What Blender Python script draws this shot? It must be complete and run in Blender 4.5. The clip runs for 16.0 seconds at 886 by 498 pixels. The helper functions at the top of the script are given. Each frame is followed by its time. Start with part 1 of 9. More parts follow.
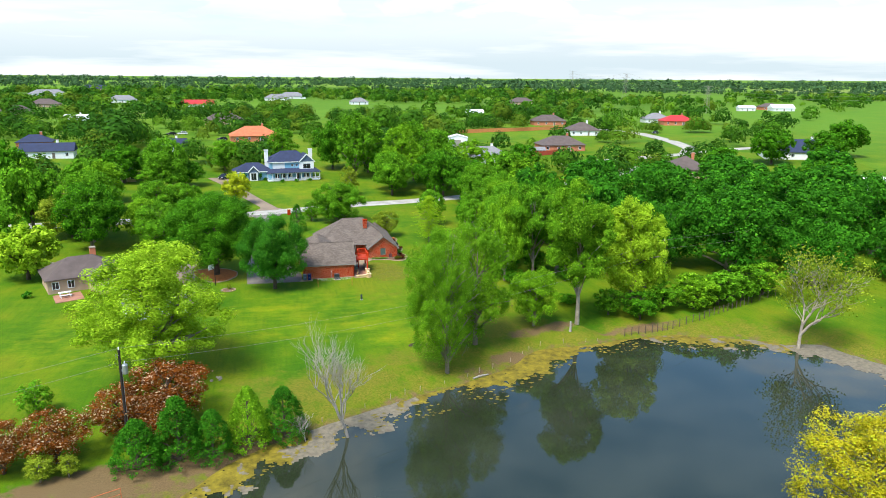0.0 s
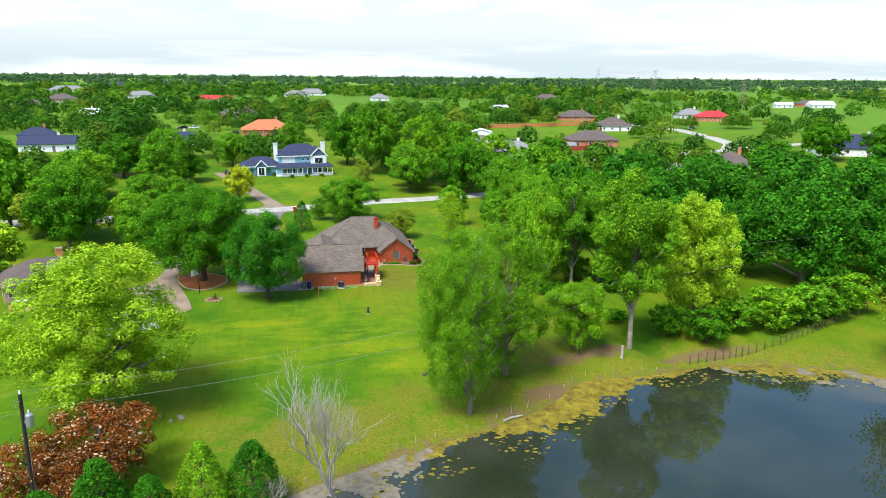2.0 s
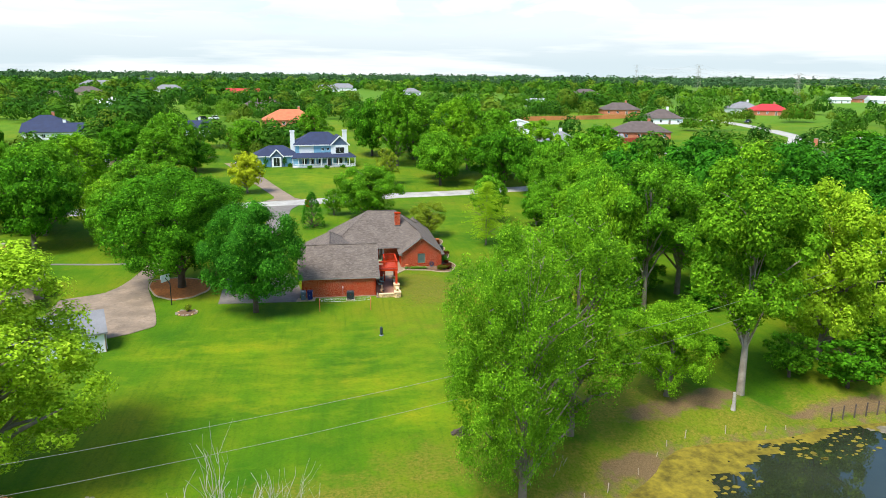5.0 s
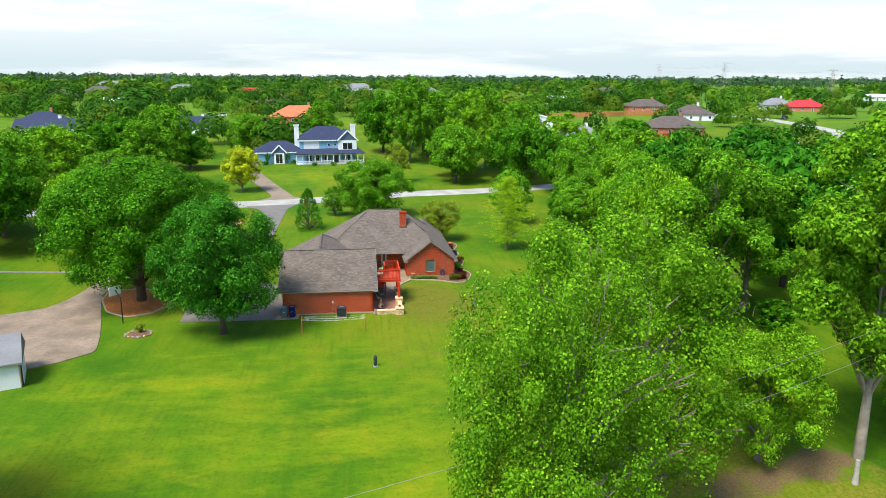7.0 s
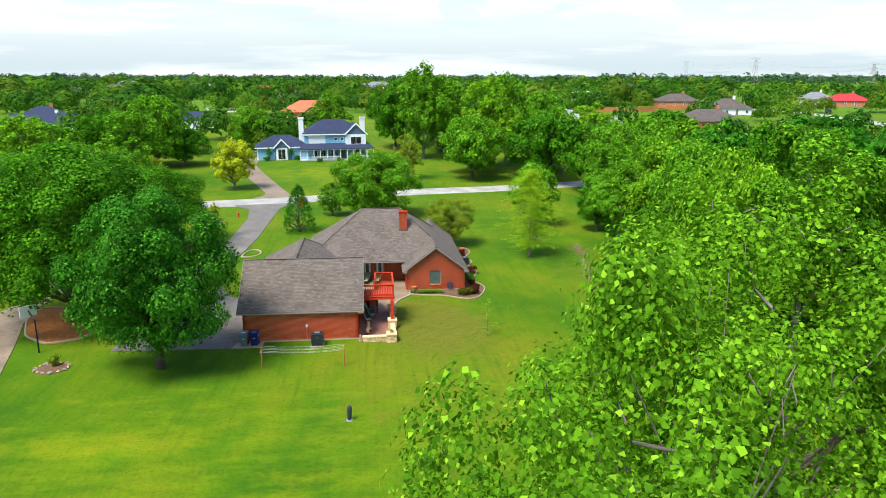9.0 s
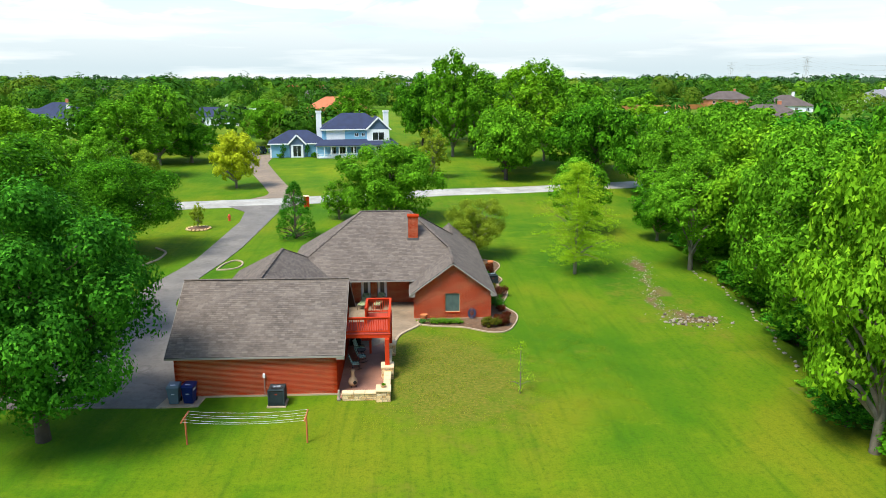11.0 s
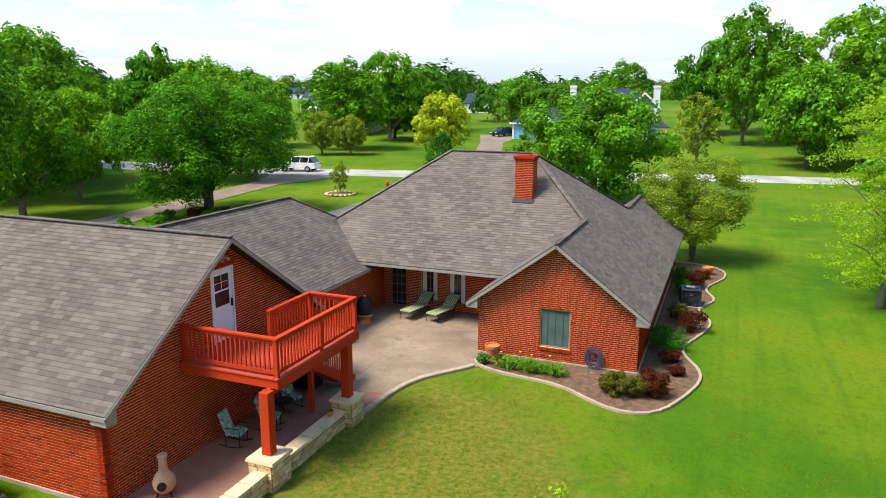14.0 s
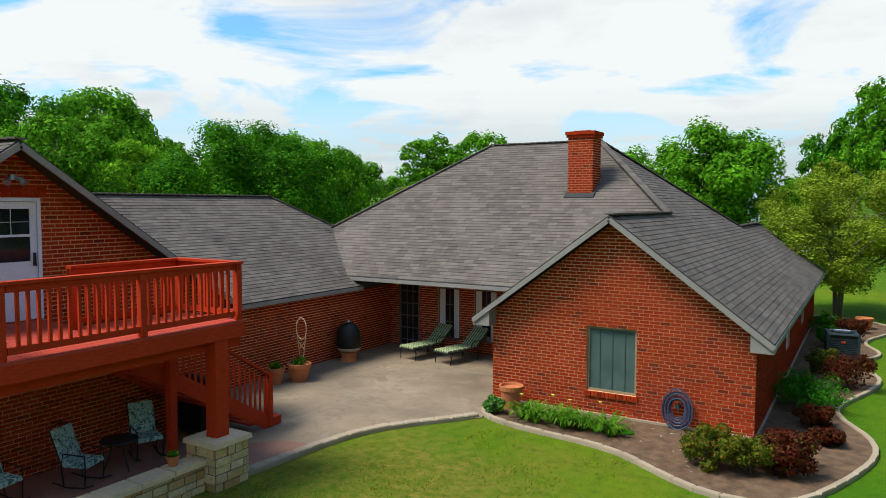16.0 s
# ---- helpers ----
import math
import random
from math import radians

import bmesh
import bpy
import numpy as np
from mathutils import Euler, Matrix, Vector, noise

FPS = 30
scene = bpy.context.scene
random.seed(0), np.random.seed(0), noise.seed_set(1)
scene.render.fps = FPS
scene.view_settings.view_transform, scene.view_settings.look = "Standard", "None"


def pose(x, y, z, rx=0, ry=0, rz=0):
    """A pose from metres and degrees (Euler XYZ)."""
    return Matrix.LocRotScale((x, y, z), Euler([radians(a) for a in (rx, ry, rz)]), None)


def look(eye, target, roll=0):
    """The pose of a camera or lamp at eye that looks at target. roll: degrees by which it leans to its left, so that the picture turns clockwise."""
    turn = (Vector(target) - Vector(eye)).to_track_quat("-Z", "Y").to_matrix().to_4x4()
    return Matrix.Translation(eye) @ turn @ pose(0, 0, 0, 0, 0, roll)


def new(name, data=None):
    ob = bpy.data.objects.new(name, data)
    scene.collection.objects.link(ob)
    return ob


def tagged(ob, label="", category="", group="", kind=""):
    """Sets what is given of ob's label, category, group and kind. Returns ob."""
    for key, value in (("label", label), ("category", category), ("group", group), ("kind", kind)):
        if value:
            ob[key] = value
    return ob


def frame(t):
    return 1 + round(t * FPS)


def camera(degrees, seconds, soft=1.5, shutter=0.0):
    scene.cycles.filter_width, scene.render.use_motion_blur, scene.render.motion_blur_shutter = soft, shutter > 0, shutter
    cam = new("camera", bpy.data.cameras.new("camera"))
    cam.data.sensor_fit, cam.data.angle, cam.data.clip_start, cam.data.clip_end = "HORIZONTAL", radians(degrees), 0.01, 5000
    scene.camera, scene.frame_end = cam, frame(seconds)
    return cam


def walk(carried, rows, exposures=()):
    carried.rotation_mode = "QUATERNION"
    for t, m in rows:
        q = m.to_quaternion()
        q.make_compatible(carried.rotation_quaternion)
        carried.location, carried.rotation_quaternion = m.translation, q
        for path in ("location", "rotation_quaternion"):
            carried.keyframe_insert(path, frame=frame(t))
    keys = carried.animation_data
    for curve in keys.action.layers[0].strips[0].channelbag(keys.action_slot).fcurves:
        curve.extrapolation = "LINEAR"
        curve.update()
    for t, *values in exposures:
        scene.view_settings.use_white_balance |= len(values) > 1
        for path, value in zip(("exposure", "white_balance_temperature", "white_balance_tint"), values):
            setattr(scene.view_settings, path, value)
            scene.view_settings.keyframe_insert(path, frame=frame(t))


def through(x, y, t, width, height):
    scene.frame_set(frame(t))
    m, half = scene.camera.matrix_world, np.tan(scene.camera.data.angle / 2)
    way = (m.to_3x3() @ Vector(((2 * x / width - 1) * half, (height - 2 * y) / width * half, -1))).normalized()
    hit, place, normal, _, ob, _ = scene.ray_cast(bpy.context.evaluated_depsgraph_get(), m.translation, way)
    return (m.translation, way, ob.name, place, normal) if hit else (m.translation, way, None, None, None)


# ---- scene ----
cam = camera(63.98, 16.0, soft=0.9)
# seconds, x, y, z, yaw, pitch, lean
ROWS = [
    (0.0, -13.234, -123.884, 35.06, -13.506, -13.546, 0.427),
    (0.5, -12.129, -119.346, 34.135, -13.025, -13.571, 0.479),
    (1.0, -11.071, -114.821, 33.15, -12.598, -13.589, 0.499),
    (1.5, -10.097, -110.241, 32.259, -12.188, -13.62, 0.492),
    (2.0, -9.127, -106.048, 31.373, -11.726, -13.581, 0.474),
    (2.5, -8.298, -102.149, 30.5, -11.255, -13.553, 0.479),
    (3.0, -7.583, -98.532, 29.669, -10.819, -13.569, 0.527),
    (3.5, -6.968, -94.826, 28.711, -10.418, -13.537, 0.6),
    (4.0, -6.359, -91.156, 27.857, -9.997, -13.56, 0.643),
    (4.5, -5.766, -87.456, 27.006, -9.576, -13.579, 0.644),
    (5.0, -5.178, -83.729, 26.233, -9.145, -13.626, 0.564),
    (5.5, -4.55, -79.972, 25.493, -8.719, -13.669, 0.452),
    (6.0, -3.835, -76.183, 24.738, -8.314, -13.677, 0.355),
    (6.5, -2.987, -72.356, 23.922, -7.944, -13.62, 0.323),
    (7.0, -2.133, -68.474, 22.899, -7.637, -13.442, 0.342),
    (7.5, -1.126, -64.664, 22.199, -7.25, -13.419, 0.356),
    (8.0, -0.162, -60.889, 21.491, -6.749, -13.422, 0.316),
    (8.5, 0.599, -57.215, 20.72, -6.276, -13.347, 0.206),
    (9.0, 1.295, -53.554, 19.994, -5.784, -13.397, 0.055),
    (9.5, 1.984, -49.782, 19.275, -5.336, -13.378, -0.045),
    (10.0, 2.636, -45.806, 18.579, -4.828, -13.338, -0.088),
    (10.5, 3.315, -41.634, 17.854, -4.065, -13.262, -0.08),
    (11.0, 4.084, -37.273, 17.049, -2.852, -13.135, -0.027),
    (11.25, 4.523, -35.024, 16.6, -2.015, -13.047, 0.014),
    (11.5, 5.008, -32.731, 16.111, -0.993, -12.942, 0.065),
    (11.75, 5.772, -30.45, 15.54, -0.06, -12.887, 0.115),
    (12.0, 6.96, -28.046, 14.833, 1.922, -12.973, 0.154),
    (12.25, 8.397, -25.452, 14.132, 4.594, -13.034, 0.18),
    (12.5, 9.806, -22.725, 13.426, 7.523, -13.051, 0.194),
    (12.75, 10.922, -20.027, 12.659, 10.375, -13.057, 0.199),
    (13.0, 11.62, -17.62, 11.846, 13.099, -13.049, 0.2),
    (13.25, 12.017, -15.577, 11.072, 15.841, -13.108, 0.199),
    (13.5, 12.241, -13.81, 10.398, 18.537, -13.271, 0.2),
    (13.75, 12.39, -12.195, 9.829, 20.82, -13.256, 0.202),
    (14.0, 12.508, -10.697, 9.27, 21.929, -12.187, 0.208),
    (14.25, 12.579, -9.344, 8.693, 22.776, -11.129, 0.218),
    (14.5, 12.552, -8.173, 8.079, 24.008, -10.012, 0.231),
    (14.75, 12.43, -7.153, 7.456, 24.723, -8.89, 0.244),
    (15.0, 12.241, -6.174, 6.87, 25.418, -7.839, 0.252),
    (15.25, 12.035, -5.139, 6.342, 26.786, -6.886, 0.251),
    (15.5, 11.88, -4.061, 5.824, 28.514, -5.93, 0.238),
    (15.75, 11.84, -2.991, 5.254, 29.989, -4.847, 0.208),
    (16.0, 11.934, -1.944, 4.611, 31.006, -3.597, 0.163),
]
walk(cam, [(t, pose(x, y, z, 90 + pitch, 0, yaw) @ pose(0, 0, 0, 0, 0, lean)) for t, x, y, z, yaw, pitch, lean in ROWS],
     exposures=[(0.0, 0.47, 6540, 10), (4.0, 0.47, 6580, 10), (7.0, 0.43, 6600, 10), (9.0, 0.43, 6600, 9.0), (11.0, 0.43, 6600, 8.5), (12.8, 0.44, 6620, 8.5), (13.5, 0.53, 6650, 9.5), (14.2, 0.41, 6680, 10), (14.5, 0.29, 6680, 10), (15.0, 0.18, 6650, 9.5), (15.5, 0.07, 6510, 7.5), (16.0, -0.04, 6370, 5.2)])

# ---- sky and sun ----
SUN_AZ, SUN_EL = radians(225), radians(58)      # from the south-west, high
world = bpy.data.worlds.new("sky")
scene.world = world
world.use_nodes = True
wn, wl = world.node_tree.nodes, world.node_tree.links
wn.clear()


def wnode(kind, **kw):
    n = wn.new(kind)
    for k, v in kw.items():
        n.inputs[k].default_value = v
    return n


sky = wnode("ShaderNodeTexSky")
sky.sky_type, sky.sun_disc, sky.sun_elevation, sky.sun_rotation = "NISHITA", False, SUN_EL, SUN_AZ
tc = wnode("ShaderNodeTexCoord")
sep = wnode("ShaderNodeSeparateXYZ")
wl.new(tc.outputs["Generated"], sep.inputs[0])
low = wnode("ShaderNodeMath"); low.operation = "MAXIMUM"; low.inputs[1].default_value = 0.0
wl.new(sep.outputs["Z"], low.inputs[0])
add = wnode("ShaderNodeMath"); add.operation = "ADD"; add.inputs[1].default_value = 0.16
wl.new(low.outputs[0], add.inputs[0])
dx = wnode("ShaderNodeMath"); dx.operation = "DIVIDE"
dy = wnode("ShaderNodeMath"); dy.operation = "DIVIDE"
wl.new(sep.outputs["X"], dx.inputs[0]); wl.new(add.outputs[0], dx.inputs[1])
wl.new(sep.outputs["Y"], dy.inputs[0]); wl.new(add.outputs[0], dy.inputs[1])
flat = wnode("ShaderNodeCombineXYZ")
wl.new(dx.outputs[0], flat.inputs[0]); wl.new(dy.outputs[0], flat.inputs[1])
cloud = wnode("ShaderNodeTexNoise", Scale=1.15, Detail=7.0, Roughness=0.56, Distortion=0.5)
wl.new(flat.outputs[0], cloud.inputs["Vector"])
cover = wnode("ShaderNodeMapRange")
cover.inputs["From Min"].default_value, cover.inputs["From Max"].default_value = 0.40, 0.50
gap_up = wnode("ShaderNodeMapRange")              # seen from below the gaps open overhead
gap_up.inputs["From Min"].default_value, gap_up.inputs["From Max"].default_value = 0.25, 0.5
gap_up.inputs["To Min"].default_value, gap_up.inputs["To Max"].default_value = 0.0, 0.115
wl.new(sep.outputs["Z"], gap_up.inputs["Value"])
thick = wnode("ShaderNodeMath"); thick.operation = "SUBTRACT"
wl.new(cloud.outputs["Fac"], thick.inputs[0]); wl.new(gap_up.outputs[0], thick.inputs[1])
wl.new(thick.outputs[0], cover.inputs["Value"])
veil = wnode("ShaderNodeMapRange")                # the cover closes towards the horizon
veil.inputs["From Min"].default_value, veil.inputs["From Max"].default_value = 0.05, 0.17
veil.inputs["To Min"].default_value, veil.inputs["To Max"].default_value = 1.0, 0.0
wl.new(sep.outputs["Z"], veil.inputs["Value"])
cov = wnode("ShaderNodeMath"); cov.operation = "MAXIMUM"
wl.new(cover.outputs[0], cov.inputs[0]); wl.new(veil.outputs[0], cov.inputs[1])
shade = wnode("ShaderNodeTexNoise", Scale=0.9, Detail=6.0, Roughness=0.6)
shift = wnode("ShaderNodeVectorMath"); shift.operation = "ADD"; shift.inputs[1].default_value = (7.3, 2.1, 0)
wl.new(flat.outputs[0], shift.inputs[0]); wl.new(shift.outputs[0], shade.inputs["Vector"])
ramp = wnode("ShaderNodeValToRGB")
ramp.color_ramp.elements[0].position, ramp.color_ramp.elements[0].color = 0.33, (1.20, 1.215, 1.27, 1)
ramp.color_ramp.elements[1].position, ramp.color_ramp.elements[1].color = 0.47, (1.42, 1.43, 1.43, 1)
wl.new(shade.outputs["Fac"], ramp.inputs["Fac"])
band = wnode("ShaderNodeTexNoise", Scale=1.0, Detail=5.0, Roughness=0.55)     # long soft bands of haze low in the sky
tall = wnode("ShaderNodeVectorMath"); tall.operation = "MULTIPLY"; tall.inputs[1].default_value = (2.2, 2.2, 26.0)
wl.new(tc.outputs["Generated"], tall.inputs[0]); wl.new(tall.outputs[0], band.inputs["Vector"])
thin = wnode("ShaderNodeMapRange")
thin.inputs["From Min"].default_value, thin.inputs["From Max"].default_value = 0.28, 0.52
wl.new(band.outputs["Fac"], thin.inputs["Value"])
near_low = wnode("ShaderNodeMapRange")
near_low.inputs["From Min"].default_value, near_low.inputs["From Max"].default_value = 0.02, 0.16
near_low.inputs["To Min"].default_value, near_low.inputs["To Max"].default_value = 1.0, 0.0
wl.new(sep.outputs["Z"], near_low.inputs["Value"])
hz = wnode("ShaderNodeMath"); hz.operation = "MULTIPLY"
wl.new(thin.outputs[0], hz.inputs[0]); wl.new(near_low.outputs[0], hz.inputs[1])
pale = wnode("ShaderNodeMixRGB")
pale.inputs["Color2"].default_value = (0.78, 0.93, 1.01, 1)
wl.new(hz.outputs[0], pale.inputs["Fac"]); wl.new(ramp.outputs[0], pale.inputs["Color1"])
dim = wnode("ShaderNodeMixRGB"); dim.blend_type = "MULTIPLY"; dim.inputs["Fac"].default_value = 1.0
dim.inputs["Color2"].default_value = (0.175, 0.275, 0.335, 1)
wl.new(sky.outputs[0], dim.inputs["Color1"])
mixs = wnode("ShaderNodeMixRGB")
wl.new(cov.outputs[0], mixs.inputs["Fac"]); wl.new(dim.outputs[0], mixs.inputs["Color1"]); wl.new(pale.outputs[0], mixs.inputs["Color2"])
back = wnode("ShaderNodeBackground", Strength=0.68)
wl.new(mixs.outputs[0], back.inputs["Color"])
wout = wnode("ShaderNodeOutputWorld")
wl.new(back.outputs[0], wout.inputs[0])

sun = new("sun", bpy.data.lights.new("sun", "SUN"))
sun.data.energy, sun.data.angle, sun.data.color = 5.0, radians(22), (1.0, 0.95, 0.86)
sun_dir = Vector((math.sin(SUN_AZ) * math.cos(SUN_EL), math.cos(SUN_AZ) * math.cos(SUN_EL), math.sin(SUN_EL)))
sun.matrix_world = look(sun_dir * 300, (0, 0, 0))

# ---- materials ----
MATS = {}


class Nodes:
    """Short spelling of a node tree."""

    def __init__(self, name):
        self.m = bpy.data.materials.new(name)
        self.m.use_nodes = True
        self.n, self.l = self.m.node_tree.nodes, self.m.node_tree.links
        self.bsdf = self.n["Principled BSDF"]
        self.geo = self.n.new("ShaderNodeNewGeometry")
        self.obj = self.n.new("ShaderNodeObjectInfo")
        MATS[name] = self.m

    def put(self, value, socket):
        if hasattr(value, "links"):
            self.l.new(value, socket)
        else:
            socket.default_value = (*value, 1) if isinstance(value, tuple) and len(value) == 3 and socket.type == "RGBA" else value

    def noise(self, scale, detail=4.0, rough=0.55, vec=None, distortion=0.0):
        t = self.n.new("ShaderNodeTexNoise")
        t.inputs["Scale"].default_value, t.inputs["Detail"].default_value = scale, detail
        t.inputs["Roughness"].default_value, t.inputs["Distortion"].default_value = rough, distortion
        self.l.new(vec or self.geo.outputs["Position"], t.inputs["Vector"])
        return t.outputs["Fac"]

    def stretch(self, sx, sy, sz, local=False):
        v = self.n.new("ShaderNodeVectorMath")
        v.operation = "MULTIPLY"
        if local:
            tcn = self.n.new("ShaderNodeTexCoord")
            self.l.new(tcn.outputs["Object"], v.inputs[0])
        else:
            self.l.new(self.geo.outputs["Position"], v.inputs[0])
        v.inputs[1].default_value = (sx, sy, sz)
        return v.outputs[0]

    def math(self, op, a, b=0.0):
        t = self.n.new("ShaderNodeMath")
        t.operation = op
        self.put(a, t.inputs[0]); self.put(b, t.inputs[1])
        return t.outputs[0]

    def span(self, fac, a, b, lo=0.0, hi=1.0):
        t = self.n.new("ShaderNodeMapRange")
        t.inputs["From Min"].default_value, t.inputs["From Max"].default_value = a, b
        t.inputs["To Min"].default_value, t.inputs["To Max"].default_value = lo, hi
        self.put(fac, t.inputs["Value"])
        return t.outputs[0]

    def mix(self, fac, a, b, how="MIX"):
        t = self.n.new("ShaderNodeMixRGB")
        t.blend_type = how
        self.put(fac, t.inputs["Fac"]); self.put(a, t.inputs["Color1"]); self.put(b, t.inputs["Color2"])
        return t.outputs["Color"]

    def ramp(self, fac, *stops):
        t = self.n.new("ShaderNodeValToRGB")
        e = t.color_ramp.elements
        while len(e) < len(stops):
            e.new(0.5)
        for k, (p, c) in enumerate(stops):
            e[k].position, e[k].color = p, (*c, 1)
        self.put(fac, t.inputs["Fac"])
        return t.outputs["Color"]

    def each(self):
        """A number of its own for every piece."""
        return self.math("FRACT", self.math("ADD", self.geo.outputs["Random Per Island"], self.obj.outputs["Random"]))

    def attr(self, name):
        a = self.n.new("ShaderNodeAttribute")
        a.attribute_name = name
        return a.outputs["Fac"]

    def bump(self, height, strength=0.3, distance=0.02):
        b = self.n.new("ShaderNodeBump")
        b.inputs["Strength"].default_value, b.inputs["Distance"].default_value = strength, distance
        self.l.new(height, b.inputs["Height"])
        self.l.new(b.outputs[0], self.bsdf.inputs["Normal"])

    def done(self, color, rough=0.8, metal=0.0, spec=0.3):
        self.put(color, self.bsdf.inputs["Base Color"])
        self.put(rough, self.bsdf.inputs["Roughness"])
        self.bsdf.inputs["Metallic"].default_value = metal
        self.bsdf.inputs["Specular IOR Level"].default_value = spec
        return self.m


def plain(name, color, rough=0.6, metal=0.0, vary=0.18, fine=30.0, broad=1.5, relief=0.15, spec=0.3, local=False):
    """A painted, cast or woven surface with grain and broad wear."""
    k = Nodes(name)
    vec = k.stretch(1, 1, 1, True) if local else None
    a, b = k.noise(broad, 5, 0.6, vec), k.noise(fine, 3, 0.5, vec)
    dark = tuple(c * (1 - vary) for c in color)
    light = tuple(min(1, c * (1 + vary)) for c in color)
    c = k.mix(k.span(a, 0.3, 0.7), dark, light)
    c = k.mix(k.span(b, 0.35, 0.75, 0, 0.45), c, tuple(v * 0.72 for v in color))
    k.bump(b, relief, 0.01)
    return k.done(c, k.span(a, 0.3, 0.7, rough - 0.06, min(1, rough + 0.08)), metal, spec)


def wood(name, color, rough=0.6, axis=(1, 1, 1)):
    k = Nodes(name)
    g = k.noise(14, 6, 0.65, k.stretch(*axis), 0.4)
    w = k.noise(1.3, 4)
    c = k.mix(k.span(g, 0.3, 0.7), tuple(v * 0.68 for v in color), tuple(min(1, v * 1.2) for v in color))
    c = k.mix(k.span(w, 0.45, 0.8, 0, 0.4), c, tuple(v * 0.6 + 0.004 for v in color))
    k.bump(g, 0.25, 0.006)
    return k.done(c, rough, 0.0, 0.12)


def leaf(name, dark, light, fresh=None, through=0.22, speckle=0.5):
    """Foliage: light through the leaf, a tone for each leaf and for each tree."""
    k = Nodes(name)
    island, tree = k.geo.outputs["Random Per Island"], k.obj.outputs["Random"]
    patch, leaf_gap = k.noise(0.35, 3), k.noise(3.6, 4, 0.7)
    f = k.math("ADD", k.math("MULTIPLY", island, speckle), k.span(patch, 0.3, 0.7, 0, 1 - speckle))
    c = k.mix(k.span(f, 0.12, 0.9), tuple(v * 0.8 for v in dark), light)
    # darker flecks by noise, standing for shaded gaps between smaller leaves
    c = k.mix(k.span(leaf_gap, 0.36, 0.5, 0.6, 0), c, tuple(v * 0.7 for v in dark))
    if fresh:
        c = k.mix(k.span(island, 0.8, 1.0, 0, 0.8), c, fresh)
    c = k.mix(k.span(tree, 0, 1, 0.0, 0.22), c, tuple(v * 0.7 for v in light))
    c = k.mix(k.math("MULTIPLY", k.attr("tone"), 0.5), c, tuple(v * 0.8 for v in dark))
    k.done(c, 0.7, 0.0, 0.04)
    tr = k.n.new("ShaderNodeBsdfTranslucent")
    k.l.new(k.mix(0.5, c, tuple(min(1, v * 1.5) for v in light)), tr.inputs["Color"])
    mx = k.n.new("ShaderNodeMixShader")
    mx.inputs[0].default_value = through
    k.l.new(k.bsdf.outputs[0], mx.inputs[1]); k.l.new(tr.outputs[0], mx.inputs[2])
    k.l.new(mx.outputs[0], k.n["Material Output"].inputs["Surface"])
    return k.m


def brick_material(name, base, odd, dull):
    k = Nodes(name)
    e = k.each()
    c = k.ramp(e, (0.0, tuple(v * 0.7 for v in base)), (0.12, base), (0.45, odd), (0.66, (base[0] * 1.05, base[1] * 1.3, base[2] * 1.5)), (0.86, tuple(v * 1.1 for v in base)), (0.98, dull))
    grain = k.noise(45, 4)
    c = k.mix(k.span(grain, 0.4, 0.75, 0, 0.4), c, tuple(v * 0.55 for v in base))
    soot = k.noise(0.6, 4)
    c = k.mix(k.span(soot, 0.5, 0.75, 0, 0.25), c, dull)
    k.bump(grain, 0.35, 0.006)
    return k.done(c, 0.92, 0.0, 0.05)


def shingle_material(name, a, b, c3):
    k = Nodes(name)
    e = k.each()
    c = k.ramp(e, (0.0, a), (0.3, b), (0.55, c3), (0.8, a), (1.0, tuple(v * 1.25 for v in c3)))
    grit, stain = k.noise(90, 3, 0.7), k.noise(0.5, 5, 0.6)
    mottle = k.noise(6.5, 5, 0.72)
    c = k.mix(k.span(mottle, 0.5, 0.72, 0, 0.55), c, tuple(v * 0.66 for v in a))
    c = k.mix(k.span(mottle, 0.28, 0.46, 0.45, 0), c, tuple(v * 1.28 for v in b))
    c = k.mix(k.span(grit, 0.35, 0.75, 0, 0.5), c, tuple(v * 0.55 for v in a))
    c = k.mix(k.span(stain, 0.42, 0.72, 0, 0.35), c, tuple(v * 1.25 for v in b))
    k.bump(grit, 0.5, 0.008)
    return k.done(c, 0.92, 0.0, 0.12)


brick_material("brick_red", (0.37, 0.036, 0.007), (0.30, 0.027, 0.006), (0.15, 0.024, 0.010))
plain("mortar", (0.74, 0.40, 0.22), 0.95, relief=0.3, fine=60)
shingle_material("shingle_grey", (0.134, 0.108, 0.091), (0.178, 0.147, 0.125), (0.092, 0.076, 0.068))
plain("roof_felt", (0.05, 0.046, 0.045), 0.95)
plain("trim_grey", (0.27, 0.245, 0.215), 0.6, vary=0.12)
plain("soffit_dark", (0.16, 0.13, 0.11), 0.7)
plain("white_paint", (0.72, 0.76, 0.82), 0.45, vary=0.06, relief=0.05)
wood("deck_red", (0.50, 0.042, 0.010), 0.7, (6, 0.6, 6))
wood("deck_board", (0.46, 0.065, 0.038), 0.65, (0.7, 7, 7))
k = Nodes("stone_cream")
e, grain, soil_ = k.each(), k.noise(22, 5, 0.65), k.noise(3.0, 4)
c = k.ramp(e, (0.0, (0.48, 0.27, 0.10)), (0.3, (0.70, 0.46, 0.20)), (0.55, (0.80, 0.60, 0.32)), (0.8, (0.58, 0.40, 0.21)), (1.0, (0.82, 0.66, 0.40)))
c = k.mix(k.span(grain, 0.42, 0.7, 0, 0.5), c, (0.26, 0.19, 0.12))
c = k.mix(k.span(soil_, 0.5, 0.75, 0, 0.35), c, (0.22, 0.17, 0.11))
k.bump(k.math("ADD", grain, soil_), 0.7, 0.02)
k.done(c, 0.92, 0, 0.15)
